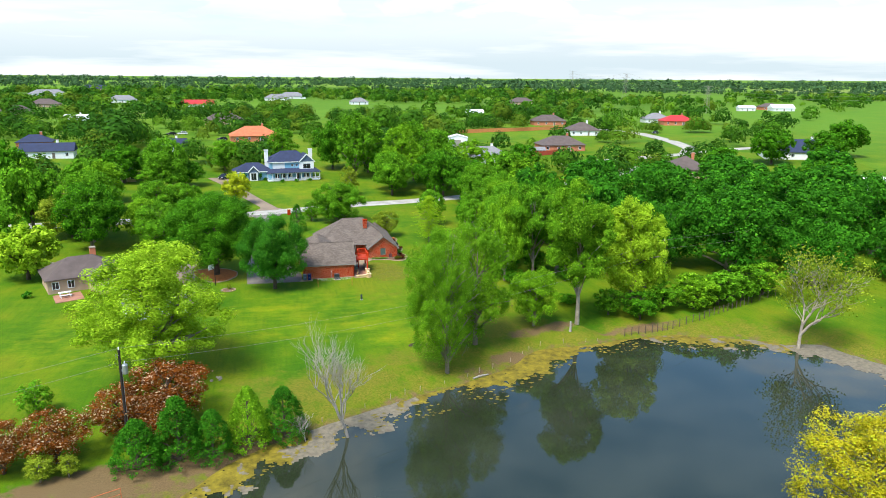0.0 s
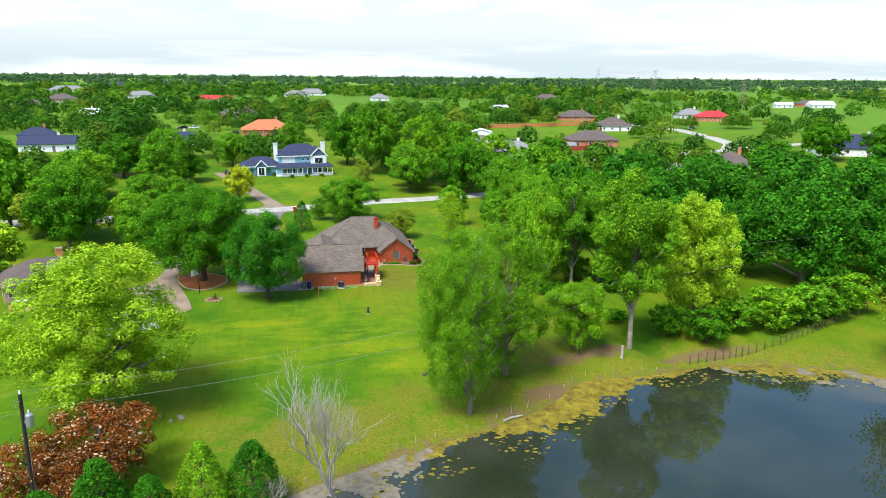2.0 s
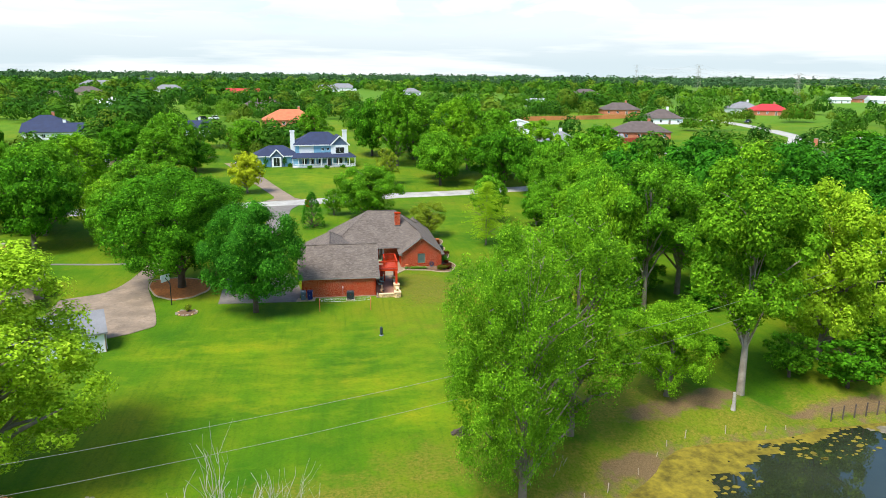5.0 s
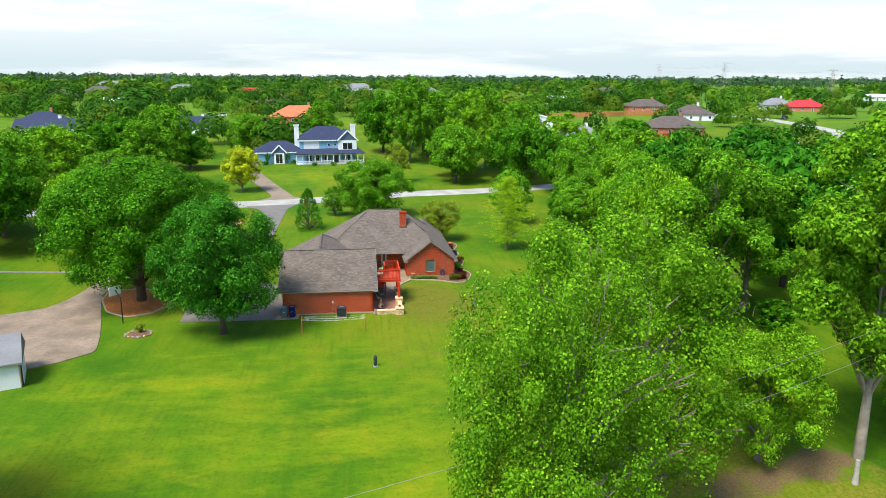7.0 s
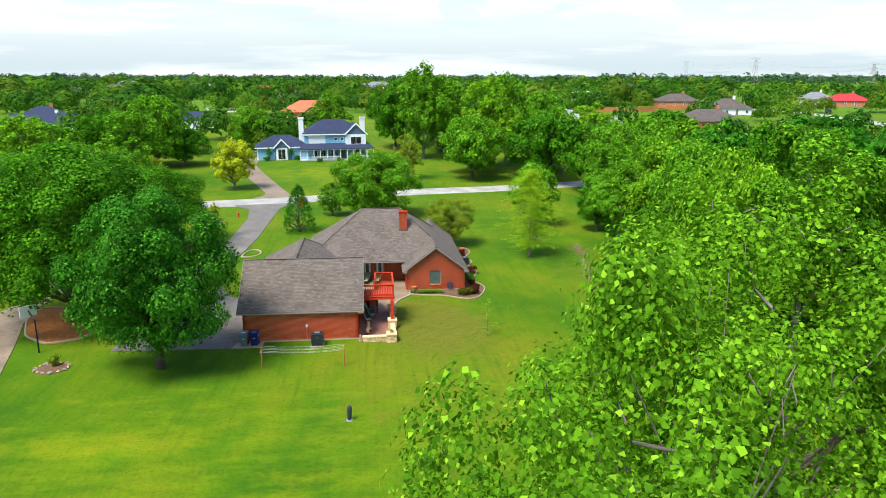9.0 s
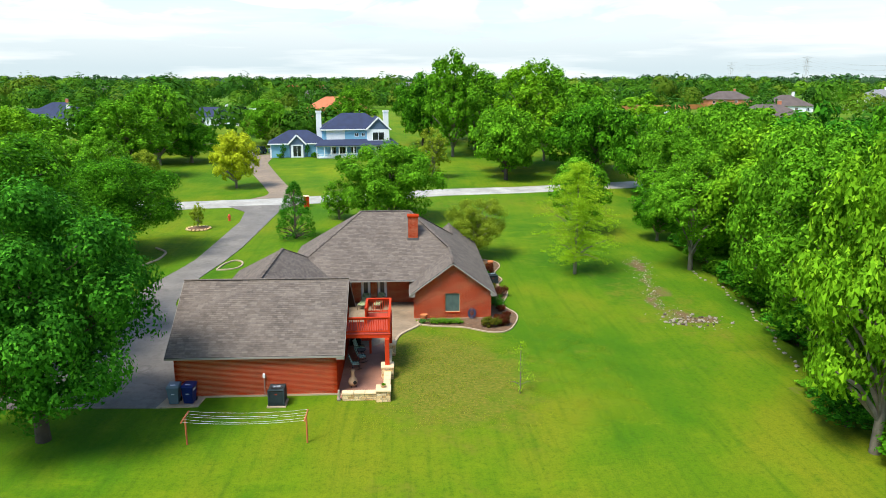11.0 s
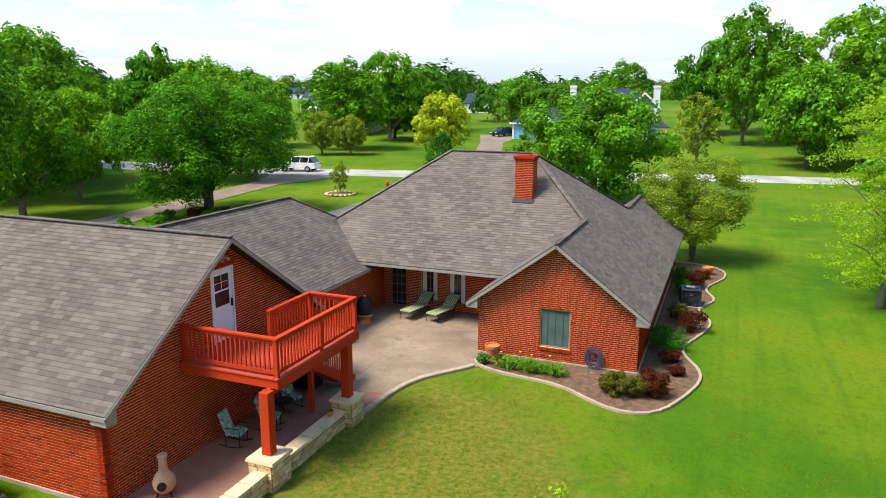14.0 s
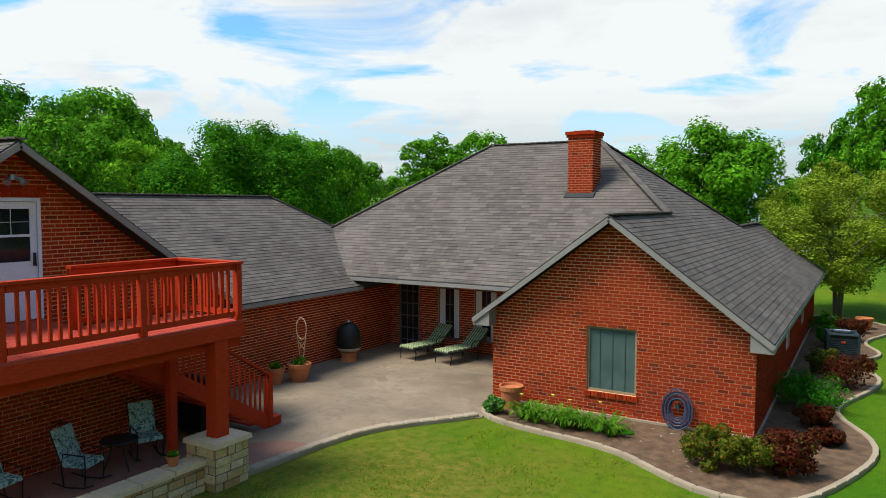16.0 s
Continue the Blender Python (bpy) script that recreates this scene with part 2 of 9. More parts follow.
plain("stone_joint", (0.20, 0.165, 0.12), 0.95, vary=0.3, fine=40, relief=0.5)
plain("stone_cap", (0.66, 0.49, 0.29), 0.9, vary=0.15, fine=18, relief=0.4)
plain("kerb_concrete", (0.38, 0.29, 0.20), 0.9, vary=0.15, relief=0.3)
plain("terracotta", (0.54, 0.18, 0.065), 0.8, vary=0.2)
plain("clay_pale", (0.50, 0.31, 0.17), 0.8, vary=0.2)
plain("bin_grey", (0.10, 0.15, 0.19), 0.5, vary=0.12)
plain("bin_blue", (0.006, 0.018, 0.12), 0.45, vary=0.12)
plain("label_white", (0.75, 0.76, 0.78), 0.5, vary=0.05)
plain("metal_dark", (0.025, 0.04, 0.045), 0.5, vary=0.2)
plain("metal_black", (0.012, 0.012, 0.012), 0.45, vary=0.2)
plain("metal_grey", (0.42, 0.44, 0.46), 0.4, 0.7, vary=0.1)
plain("hose_blue", (0.05, 0.08, 0.14), 0.5)
k = Nodes("cloth_floral")
blot, petal = k.noise(9, 4, 0.7, k.stretch(1, 1, 1, True), 1.2), k.noise(15, 3, 0.6, k.stretch(1, 1, 1, True), 0.8)
c = k.mix(k.span(blot, 0.42, 0.5), (0.035, 0.11, 0.085), (0.30, 0.50, 0.44))
c = k.mix(k.span(petal, 0.56, 0.62, 0, 0.9), c, (0.60, 0.66, 0.60))
k.bump(k.noise(90, 2), 0.2, 0.004)
k.done(c, 0.9)
plain("mulch", (0.135, 0.078, 0.044), 0.98, vary=0.5, fine=35, broad=5, relief=0.8)
plain("mulch_orange", (0.38, 0.13, 0.03), 0.98, vary=0.4, fine=30, broad=4, relief=0.8)
plain("pole_wood", (0.022, 0.018, 0.016), 0.9)
plain("wire", (0.2, 0.2, 0.17), 0.6)
plain("rope_white", (0.7, 0.7, 0.68), 0.8)
plain("bark_grey", (0.19, 0.16, 0.125), 0.95, vary=0.35, fine=16, relief=0.8)
plain("bark_dark", (0.085, 0.065, 0.05), 0.95, vary=0.35, fine=16, relief=0.8)
plain("bark_pale", (0.34, 0.29, 0.23), 0.9, vary=0.3, fine=10, relief=0.5)
plain("dead_wood", (0.31, 0.285, 0.25), 0.9, vary=0.3, fine=10, relief=0.5)
plain("rust_orange", (0.40, 0.11, 0.04), 0.7, vary=0.3)
plain("rock_grey", (0.25, 0.215, 0.165), 0.95, vary=0.3, fine=9, relief=0.8)
plain("algae", (0.165, 0.130, 0.010), 0.8, vary=0.65, fine=5, broad=1.3, relief=0.8)
plain("algae_pale", (0.160, 0.138, 0.098), 0.9, vary=0.4, fine=14, broad=2.0, relief=0.7)
plain("siding_blue", (0.20, 0.43, 0.60), 0.6, vary=0.06)
plain("siding_slate", (0.09, 0.13, 0.21), 0.6, vary=0.06)
plain("siding_white", (0.72, 0.74, 0.76), 0.55, vary=0.05)
plain("siding_tan", (0.42, 0.30, 0.21), 0.85, vary=0.18, fine=12)
plain("siding_orange", (0.48, 0.17, 0.09), 0.85, vary=0.2, fine=8)
plain("roof_navy", (0.026, 0.035, 0.075), 0.85, vary=0.25, fine=9, broad=0.7)
plain("roof_brown", (0.10, 0.078, 0.072), 0.9, vary=0.25, fine=9, broad=0.6)
plain("roof_grey", (0.19, 0.19, 0.20), 0.9, vary=0.22, fine=9, broad=0.6)
plain("roof_red", (0.42, 0.03, 0.035), 0.7, vary=0.15, fine=9, broad=0.6)
plain("roof_tile", (0.46, 0.14, 0.065), 0.85, vary=0.22, fine=9, broad=0.6)
plain("roof_white", (0.66, 0.68, 0.70), 0.5, vary=0.08)
plain("car_white", (0.75, 0.77, 0.79), 0.25, vary=0.03, spec=0.6)
plain("car_dark", (0.012, 0.012, 0.03), 0.22, vary=0.1, spec=0.6)
plain("tyre", (0.012, 0.012, 0.012), 0.9)
plain("hydrant_red", (0.45, 0.05, 0.02), 0.5)
plain("fence_red", (0.32, 0.055, 0.03), 0.8, vary=0.2)
plain("fence_orange", (0.50, 0.20, 0.07), 0.85, vary=0.2)
plain("fence_wood", (0.34, 0.28, 0.2), 0.9, vary=0.3)
plain("flower_yellow", (0.75, 0.6, 0.08), 0.8)

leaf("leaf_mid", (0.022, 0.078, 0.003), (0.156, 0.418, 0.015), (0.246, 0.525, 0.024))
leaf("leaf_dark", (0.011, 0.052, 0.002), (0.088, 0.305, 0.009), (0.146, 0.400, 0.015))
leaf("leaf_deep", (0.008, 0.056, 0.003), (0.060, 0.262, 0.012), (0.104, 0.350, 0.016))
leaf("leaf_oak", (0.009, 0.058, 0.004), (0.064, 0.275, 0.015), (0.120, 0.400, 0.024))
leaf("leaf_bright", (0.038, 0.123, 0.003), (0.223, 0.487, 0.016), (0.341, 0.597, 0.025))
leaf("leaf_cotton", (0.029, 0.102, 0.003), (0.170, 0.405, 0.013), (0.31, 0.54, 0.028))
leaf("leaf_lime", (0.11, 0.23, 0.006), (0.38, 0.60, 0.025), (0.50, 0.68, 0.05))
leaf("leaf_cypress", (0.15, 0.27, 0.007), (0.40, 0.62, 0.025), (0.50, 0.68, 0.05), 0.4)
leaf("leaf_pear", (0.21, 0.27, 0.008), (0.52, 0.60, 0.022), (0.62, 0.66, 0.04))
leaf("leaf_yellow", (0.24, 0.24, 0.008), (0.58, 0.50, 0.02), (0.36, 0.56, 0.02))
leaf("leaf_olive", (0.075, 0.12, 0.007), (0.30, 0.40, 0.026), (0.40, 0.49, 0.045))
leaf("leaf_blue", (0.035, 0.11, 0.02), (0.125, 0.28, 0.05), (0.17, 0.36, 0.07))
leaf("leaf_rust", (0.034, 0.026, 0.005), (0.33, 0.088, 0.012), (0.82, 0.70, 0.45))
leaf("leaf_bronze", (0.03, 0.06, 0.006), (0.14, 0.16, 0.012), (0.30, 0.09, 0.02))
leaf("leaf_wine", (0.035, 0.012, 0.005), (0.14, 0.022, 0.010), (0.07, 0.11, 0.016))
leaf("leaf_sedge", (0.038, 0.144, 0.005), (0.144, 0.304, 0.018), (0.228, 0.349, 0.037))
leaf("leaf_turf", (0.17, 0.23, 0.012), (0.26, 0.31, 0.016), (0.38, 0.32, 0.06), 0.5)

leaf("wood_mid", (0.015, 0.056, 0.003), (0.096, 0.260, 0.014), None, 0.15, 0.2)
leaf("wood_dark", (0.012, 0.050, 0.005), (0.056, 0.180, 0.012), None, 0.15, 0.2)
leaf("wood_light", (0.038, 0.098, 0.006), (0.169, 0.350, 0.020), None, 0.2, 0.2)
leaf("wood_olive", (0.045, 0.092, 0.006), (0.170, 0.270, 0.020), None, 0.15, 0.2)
# distance haze put into the leaf colour: paler and bluer than the nearer woods
leaf("wood_far_haze", (0.032, 0.078, 0.032), (0.075, 0.155, 0.058), None, 0.1, 0.2)

# grass: mown turf, dry streaks, mud and sand where the ground is worn
k = Nodes("grass")
big, mid, fine = k.noise(0.055, 4, 0.55), k.noise(0.42, 5, 0.62), k.noise(9, 4, 0.7)
mow = k.noise(0.16, 4, 0.6, k.stretch(0.8, 0.5, 1.0))
c = k.ramp(k.math("ADD", k.math("MULTIPLY", big, 0.5), k.math("MULTIPLY", mow, 0.5)),
           (0.36, (0.030, 0.106, 0.002)), (0.46, (0.062, 0.144, 0.002)), (0.54, (0.102, 0.166, 0.003)), (0.62, (0.150, 0.174, 0.006)))
c = k.mix(k.span(mid, 0.52, 0.74, 0, 0.6), c, (0.125, 0.176, 0.006))
c = k.mix(k.span(mid, 0.30, 0.42, 0.5, 0), c, (0.040, 0.124, 0.003))
c = k.mix(k.span(fine, 0.45, 0.72, 0, 0.45), c, (0.024, 0.066, 0.004))
streak = k.noise(0.9, 5, 0.65, k.stretch(2.4, 0.13, 1.0))
c = k.mix(k.span(streak, 0.5, 0.68, 0, 0.4), c, (0.034, 0.094, 0.003))
c = k.mix(k.span(streak, 0.32, 0.44, 0.2, 0), c, (0.10, 0.145, 0.006))
weed = k.noise(1.9, 5, 0.7)
tuft = k.noise(7.5, 6, 0.78)
lime = k.math("ADD", k.attr("lime"), k.math("MULTIPLY", k.math("SUBTRACT", k.noise(0.30, 6, 0.66, k.stretch(1.0, 2.2, 1.0)), 0.5), 1.3))
c = k.mix(k.span(lime, 0.2, 0.85, 0, 0.85), c, k.mix(k.span(mid, 0.35, 0.65), (0.140, 0.235, 0.003), (0.245, 0.250, 0.006)))
dry = k.math("ADD", k.attr("dry"), k.math("MULTIPLY", k.math("SUBTRACT", k.noise(0.55, 6, 0.68), 0.5), 1.5))
straw = k.mix(k.span(k.noise(4.5, 6, 0.75), 0.38, 0.62), (0.072, 0.110, 0.004), (0.205, 0.160, 0.024))
c = k.mix(k.span(dry, 0.24, 0.7, 0, 0.9), c, straw)
blotch = k.noise(3.4, 5, 0.72)
c = k.mix(k.span(blotch, 0.50, 0.70, 0, 0.5), c, (0.028, 0.07, 0.004))
c = k.mix(k.span(blotch, 0.28, 0.42, 0.4, 0), c, (0.14, 0.155, 0.012))
c = k.mix(k.span(weed, 0.66, 0.72, 0, 0.5), c, (0.035, 0.08, 0.007))
c = k.mix(k.math("MULTIPLY", k.span(tuft, 0.52, 0.66, 0, 0.75), k.span(k.attr("dry"), 0.5, 0.8, 0.08, 1.0)), c, (0.026, 0.058, 0.004))
c = k.mix(k.math("MULTIPLY", k.span(tuft, 0.36, 0.46, 0.6, 0), k.span(k.attr("dry"), 0.5, 0.8)), c, (0.20, 0.135, 0.040))
bare = k.math("ADD", k.attr("bare"), k.math("MULTIPLY", k.math("SUBTRACT", k.noise(0.8, 5, 0.65), 0.5), 1.1))
soil = k.mix(k.span(fine, 0.3, 0.7), (0.085, 0.048, 0.024), (0.190, 0.128, 0.068))
c = k.mix(k.span(bare, 0.42, 0.68, 0, 0.92), c, soil)
far = k.attr("far")
vor = k.n.new("ShaderNodeTexVoronoi"); vor.inputs["Scale"].default_value = 0.0045
k.l.new(k.stretch(1, 0.8, 0), vor.inputs["Vector"])
fields = k.ramp(vor.outputs["Color"], (0.0, (0.05, 0.12, 0.01)), (0.45, (0.09, 0.2, 0.014)), (0.7, (0.14, 0.27, 0.025)), (0.95, (0.2, 0.22, 0.07)))
c = k.mix(k.math("MULTIPLY", far, 0.75), c, fields)
k.bump(k.math("ADD", fine, k.math("MULTIPLY", k.noise(28, 3), 0.6)), 0.5, 0.05)
k.done(c, 0.95, 0.0, 0.1)

# concrete: street, drives, patio
for nm, tone in (("concrete_street", (0.40, 0.38, 0.345)), ("concrete_drive", (0.19, 0.17, 0.15)), ("concrete_tan", (0.26, 0.195, 0.14)), ("concrete_patio", (0.295, 0.215, 0.14))):
    k = Nodes(nm)
    a, b, d = k.noise(0.45, 6, 0.62), k.noise(3.2, 5, 0.65), k.noise(50, 3)
    c = k.mix(k.span(a, 0.34, 0.66), tuple(v * 0.62 for v in tone), tuple(v * 1.1 for v in tone))
    c = k.mix(k.span(b, 0.52, 0.72, 0, 0.55), c, tuple(v * 0.5 for v in tone))
    c = k.mix(k.span(d, 0.4, 0.7, 0, 0.2), c, tuple(v * 0.6 for v in tone))
    c = k.mix(k.span(k.noise(0.9, 6, 0.7, None, 1.0), 0.52, 0.66, 0, 0.5), c, tuple(v * 0.42 for v in tone))
    k.bump(d, 0.25, 0.01)
    k.done(c, k.span(a, 0.3, 0.7, 0.65, 0.9), 0, 0.3)
plain("paver_red", (0.31, 0.15, 0.10), 0.85, vary=0.3, fine=20, broad=0.8, relief=0.4)

# still pond water, dark and slightly silted
k = Nodes("pond_water")
rip = k.noise(2.2, 3, 0.5, k.stretch(1, 0.55, 1))
k.bump(k.math("ADD", rip, k.math("MULTIPLY", k.noise(0.35, 3), 1.5)), 0.018, 0.05)
k.bsdf.inputs["IOR"].default_value = 1.33
k.done(k.mix(k.span(k.noise(0.12, 4), 0.35, 0.65), (0.016, 0.0215, 0.011), (0.029, 0.035, 0.022)), 0.02, 0.0, 1.0)

# window glass in front of a dim room
k = Nodes("window_glass")
k.done(k.mix(k.span(k.noise(1.2, 3), 0.35, 0.65), (0.006, 0.008, 0.010), (0.03, 0.035, 0.04)), 0.08, 0.0, 0.6)
k = Nodes("window_screen")
k.done(k.mix(k.span(k.noise(1.6, 3), 0.35, 0.65), (0.06, 0.095, 0.085), (0.09, 0.135, 0.12)), 0.5, 0.0, 0.3)
plain("screen_bar", (0.065, 0.095, 0.085), 0.5, vary=0.08)
plain("frame_tan", (0.30, 0.22, 0.13), 0.6, vary=0.1)
k = Nodes("cushion_stripe")
wv = k.n.new("ShaderNodeTexWave"); wv.inputs["Scale"].default_value = 3.2; wv.bands_direction = "X"
k.l.new(k.stretch(1, 1, 1, True), wv.inputs["Vector"])
k.bump(k.noise(60, 3), 0.2, 0.005)
k.done(k.mix(k.span(wv.outputs["Fac"], 0.35, 0.6), (0.10, 0.15, 0.045), (0.42, 0.44, 0.25)), 0.9)

# ---- mesh tools ----
class Shape:
    """Vertices and faces of one mesh in the making."""

    def __init__(self):
        self.v, self.f = [], []

    def poly(self, pts):
        n = len(self.v)
        self.v += [tuple(p) for p in pts]
        self.f.append(tuple(range(n, n + len(pts))))
        return self

    def prism(self, low, high):
        """A closed body between two rings of equally many points, both counter-clockwise seen from the high side."""
        n, c = len(self.v), len(low)
        self.v += [tuple(p) for p in low] + [tuple(p) for p in high]
        self.f += [tuple(range(n + c - 1, n - 1, -1)), tuple(range(n + c, n + 2 * c))]
        self.f += [(n + i, n + (i + 1) % c, n + c + (i + 1) % c, n + c + i) for i in range(c)]
        return self

    def box(self, x0, y0, z0, x1, y1, z1, tip=0.0):
        """tip: how far the upper face is drawn in, which rounds a box a little."""
        return self.prism([(x0, y0, z0), (x1, y0, z0), (x1, y1, z0), (x0, y1, z0)],
                          [(x0 + tip, y0 + tip, z1), (x1 - tip, y0 + tip, z1), (x1 - tip, y1 - tip, z1), (x0 + tip, y1 - tip, z1)])

    def beam(self, a, b, w, h, up=(0, 0, 1)):
        """A board from a to b, w wide and h high, centred on the line."""
        a, b = Vector(a), Vector(b)
        d = (b - a).normalized()
        s = d.cross(Vector(up))
        s = s.normalized() if s.length > 1e-6 else Vector((1, 0, 0))
        t = s.cross(d)
        ring = [(-1, -1), (1, -1), (1, 1), (-1, 1)]
        return self.prism([a + s * (w / 2 * i) + t * (h / 2 * j) for i, j in ring], [b + s * (w / 2 * i) + t * (h / 2 * j) for i, j in ring])

    def tube(self, pts, radii, sides=8, cap=True):
        pts = [Vector(p) for p in pts]
        n = len(self.v)
        for i, p in enumerate(pts):
            d = (pts[min(i + 1, len(pts) - 1)] - pts[max(i - 1, 0)]).normalized()
            s = d.cross(Vector((0.31, 0.17, 0.93))).normalized()
            t = s.cross(d)
            r = radii[i] if hasattr(radii, "__len__") else radii
            self.v += [tuple(p + (s * math.cos(a) + t * math.sin(a)) * r) for a in (math.tau * k / sides for k in range(sides))]
        for i in range(len(pts) - 1):
            for k in range(sides):
                a, b = n + i * sides + k, n + i * sides + (k + 1) % sides
                self.f.append((a, a + sides, b + sides, b))
        if cap:
            self.f += [tuple(range(n, n + sides)), tuple(range(n + len(pts) * sides - 1, n + (len(pts) - 1) * sides - 1, -1))]
        return self

    def lathe(self, profile, x=0, y=0, z=0, sides=20):
        """profile: (radius, height) from the bottom to the top."""
        n = len(self.v)
        for r, h in profile:
            self.v += [(x + r * math.cos(math.tau * k / sides), y + r * math.sin(math.tau * k / sides), z + h) for k in range(sides)]
        for i in range(len(profile) - 1):
            for k in range(sides):
                a, b = n + i * sides + k, n + i * sides + (k + 1) % sides
                self.f.append((a, b, b + sides, a + sides))
        self.f += [tuple(range(n + sides - 1, n - 1, -1)), tuple(range(n + (len(profile) - 1) * sides, n + len(profile) * sides))]
        return self

    def mesh(self, name, material, smooth=False):
        me = bpy.data.meshes.new(name)
        me.from_pydata(self.v, [], self.f)
        me.materials.append(MATS[material])
        if smooth:
            me.polygons.foreach_set("use_smooth", [True] * len(me.polygons))
        me.update()
        return me


def part(name, shape, material, parent=None, label="", smooth=False, kind=""):
    ob = new(name, shape.mesh(name, material, smooth))
    ob.parent = parent
    return tagged(ob, label, kind=kind)


def thing(name, label, category, x=0, y=0, z=0, rz=0, group="", kind=""):
    ob = new(name)
    ob.empty_display_size = 0.1
    ob.matrix_basis = pose(x, y, z, 0, 0, rz)
    return tagged(ob, label, category, group, kind)


def single(name, shape, material, label, category, group="", kind="", smooth=False):
    return tagged(new(name, shape.mesh(name, material, smooth)), label, category, group, kind)


def soften(ob, width=0.012, segments=2):
    b = ob.modifiers.new("edges", "BEVEL")
    b.width, b.segments, b.limit_method = width, segments, "ANGLE"
    return ob


def clip(poly, a, b, c):
    """The part of a flat polygon where a*u + b*v <= c."""
    out = []
    for i, p in enumerate(poly):
        q = poly[(i + 1) % len(poly)]
        dp, dq = a * p[0] + b * p[1] - c, a * q[0] + b * q[1] - c
        if dp <= 0:
            out.append(p)
        if dp * dq < 0:
            s = dp / (dp - dq)
            out.append((p[0] + (q[0] - p[0]) * s, p[1] + (q[1] - p[1]) * s))
    return out


def lay(shape, corners, size, gap, lift, shift=0.5, wedge=False, chosen=None, ragged=0.0, rng=None):
    """Courses of pieces on a flat convex polygon. wedge: each piece tilts, as shingles do. chosen(centre): True for whole pieces
    that are left out here and given back as poses, to be objects of their own."""
    pts = [Vector(p) for p in corners]
    nrm = (pts[1] - pts[0]).cross(pts[2] - pts[0]).normalized()
    u = Vector((0, 0, 1)).cross(nrm)
    u = u.normalized() if u.length > 1e-4 else Vector((1, 0, 0))
    v = nrm.cross(u)
    base = nrm * pts[0].dot(nrm)
    flat = [(p.dot(u), p.dot(v)) for p in pts]
    area = sum(flat[i][0] * flat[(i + 1) % len(flat)][1] - flat[(i + 1) % len(flat)][0] * flat[i][1] for i in range(len(flat)))
    if area < 0:
        flat.reverse()
    sides = []
    for i, p in enumerate(flat):
        q = flat[(i + 1) % len(flat)]
        a, b = q[1] - p[1], -(q[0] - p[0])
        sides.append((a, b, a * p[0] + b * p[1]))
    w, h = size
    side = min(gap, 0.018)                            # upright joints are the narrower ones
    rng = rng or random.Random(3)
    poses = []
    lo_v, hi_v = min(p[1] for p in flat), max(p[1] for p in flat)
    lo_u, hi_u = min(p[0] for p in flat), max(p[0] for p in flat)
    for row in range(math.floor(lo_v / h), math.ceil(hi_v / h)):
        off = (row % 2) * shift * w + rng.uniform(-0.14, 0.14) * w if not ragged else rng.uniform(0, w)
        first = math.floor((lo_u - off) / w)
        cuts = [rng.uniform(-ragged, ragged) for _ in range(math.ceil((hi_u - off) / w) - first + 1)]
        for col in range(first, math.ceil((hi_u - off) / w)):
            u0, v0 = col * w + off, row * h
            ua, ub = u0 + side / 2 + cuts[col - first], u0 + w - side / 2 + cuts[col - first + 1]
            cell = [(ua, v0 + gap / 2), (ub, v0 + gap / 2), (ub, v0 + h - gap / 2), (ua, v0 + h - gap / 2)]
            whole = True
            for a, b, c in sides:
                if any(a * p[0] + b * p[1] > c + 1e-6 for p in cell):
                    whole = False
                    cell = clip(cell, a, b, c)
                    if len(cell) < 3:
                        break
            if len(cell) < 3:
                continue
            mid = base + u * (u0 + w / 2) + v * (v0 + h / 2)
            if whole and chosen and chosen(mid):
                m = Matrix((u, v, nrm)).transposed().to_4x4()
                m.translation = mid
                poses.append(m)
                continue
            rise = lift * rng.uniform(0.8, 1.2)
            top = [base + u * p[0] + v * p[1] + nrm * (rise * (1.15 - (p[1] - v0) / h) if wedge else rise) for p in cell]
            low = [base + u * p[0] + v * p[1] for p in cell]
            n, c = len(shape.v), len(cell)
            shape.v += [tuple(p) for p in low + top]
            shape.f.append(tuple(range(n + c, n + 2 * c)))
            butt = v0 + gap / 2 + 1e-4
            shape.f += [(n + i, n + (i + 1) % c, n + c + (i + 1) % c, n + c + i) for i in range(c) if not wedge or (cell[i][1] < butt and cell[(i + 1) % c][1] < butt)]
    return poses


def piece_mesh(name, size, gap, lift, material, wedge=False):
    w, h = size[0] - min(gap, 0.018), size[1] - gap
    s = Shape()
    lo = [(-w / 2, -h / 2, 0), (w / 2, -h / 2, 0), (w / 2, h / 2, 0), (-w / 2, h / 2, 0)]
    t = 0.0 if wedge else 0.004
    hi = [(x * (1 - t / w), y * (1 - t / h), lift * (1.15 if y < 0 else 0.15) if wedge else lift) for x, y, _ in lo]
    return s.prism(lo, hi).mesh(name, material)


def pieces(name, mesh, poses, parent):
    for m in poses:
        ob = new(name, mesh)
        ob.parent = parent
        ob.matrix_basis = m

# ---- ground, pond, street ----
WATER = -1.15
POND = np.array([(-23, -65), (-19.5, -60.3), (-16.4, -57.7), (-13.5, -55.9), (-9, -53.6), (-5, -51.7), (-0.9, -49.9), (3.4, -48.2), (7.5, -46.8), (10, -45.7), (13, -44.3), (16.6, -42), (18.8, -39.5),
                 (20.6, -38.2), (24.1, -37.8), (29, -37.9), (32.7, -37.3), (35.3, -36.9), (39.3, -36.5), (42.8, -36.9), (46.3, -38.9), (50.2, -40), (53.7, -41.7), (55.7, -43.9), (58.5, -44), (61, -45),
                 (62, -49), (64, -54), (63, -62), (60, -70), (50, -80), (34, -87), (12, -90), (-6, -86), (-17, -77), (-23, -70)])


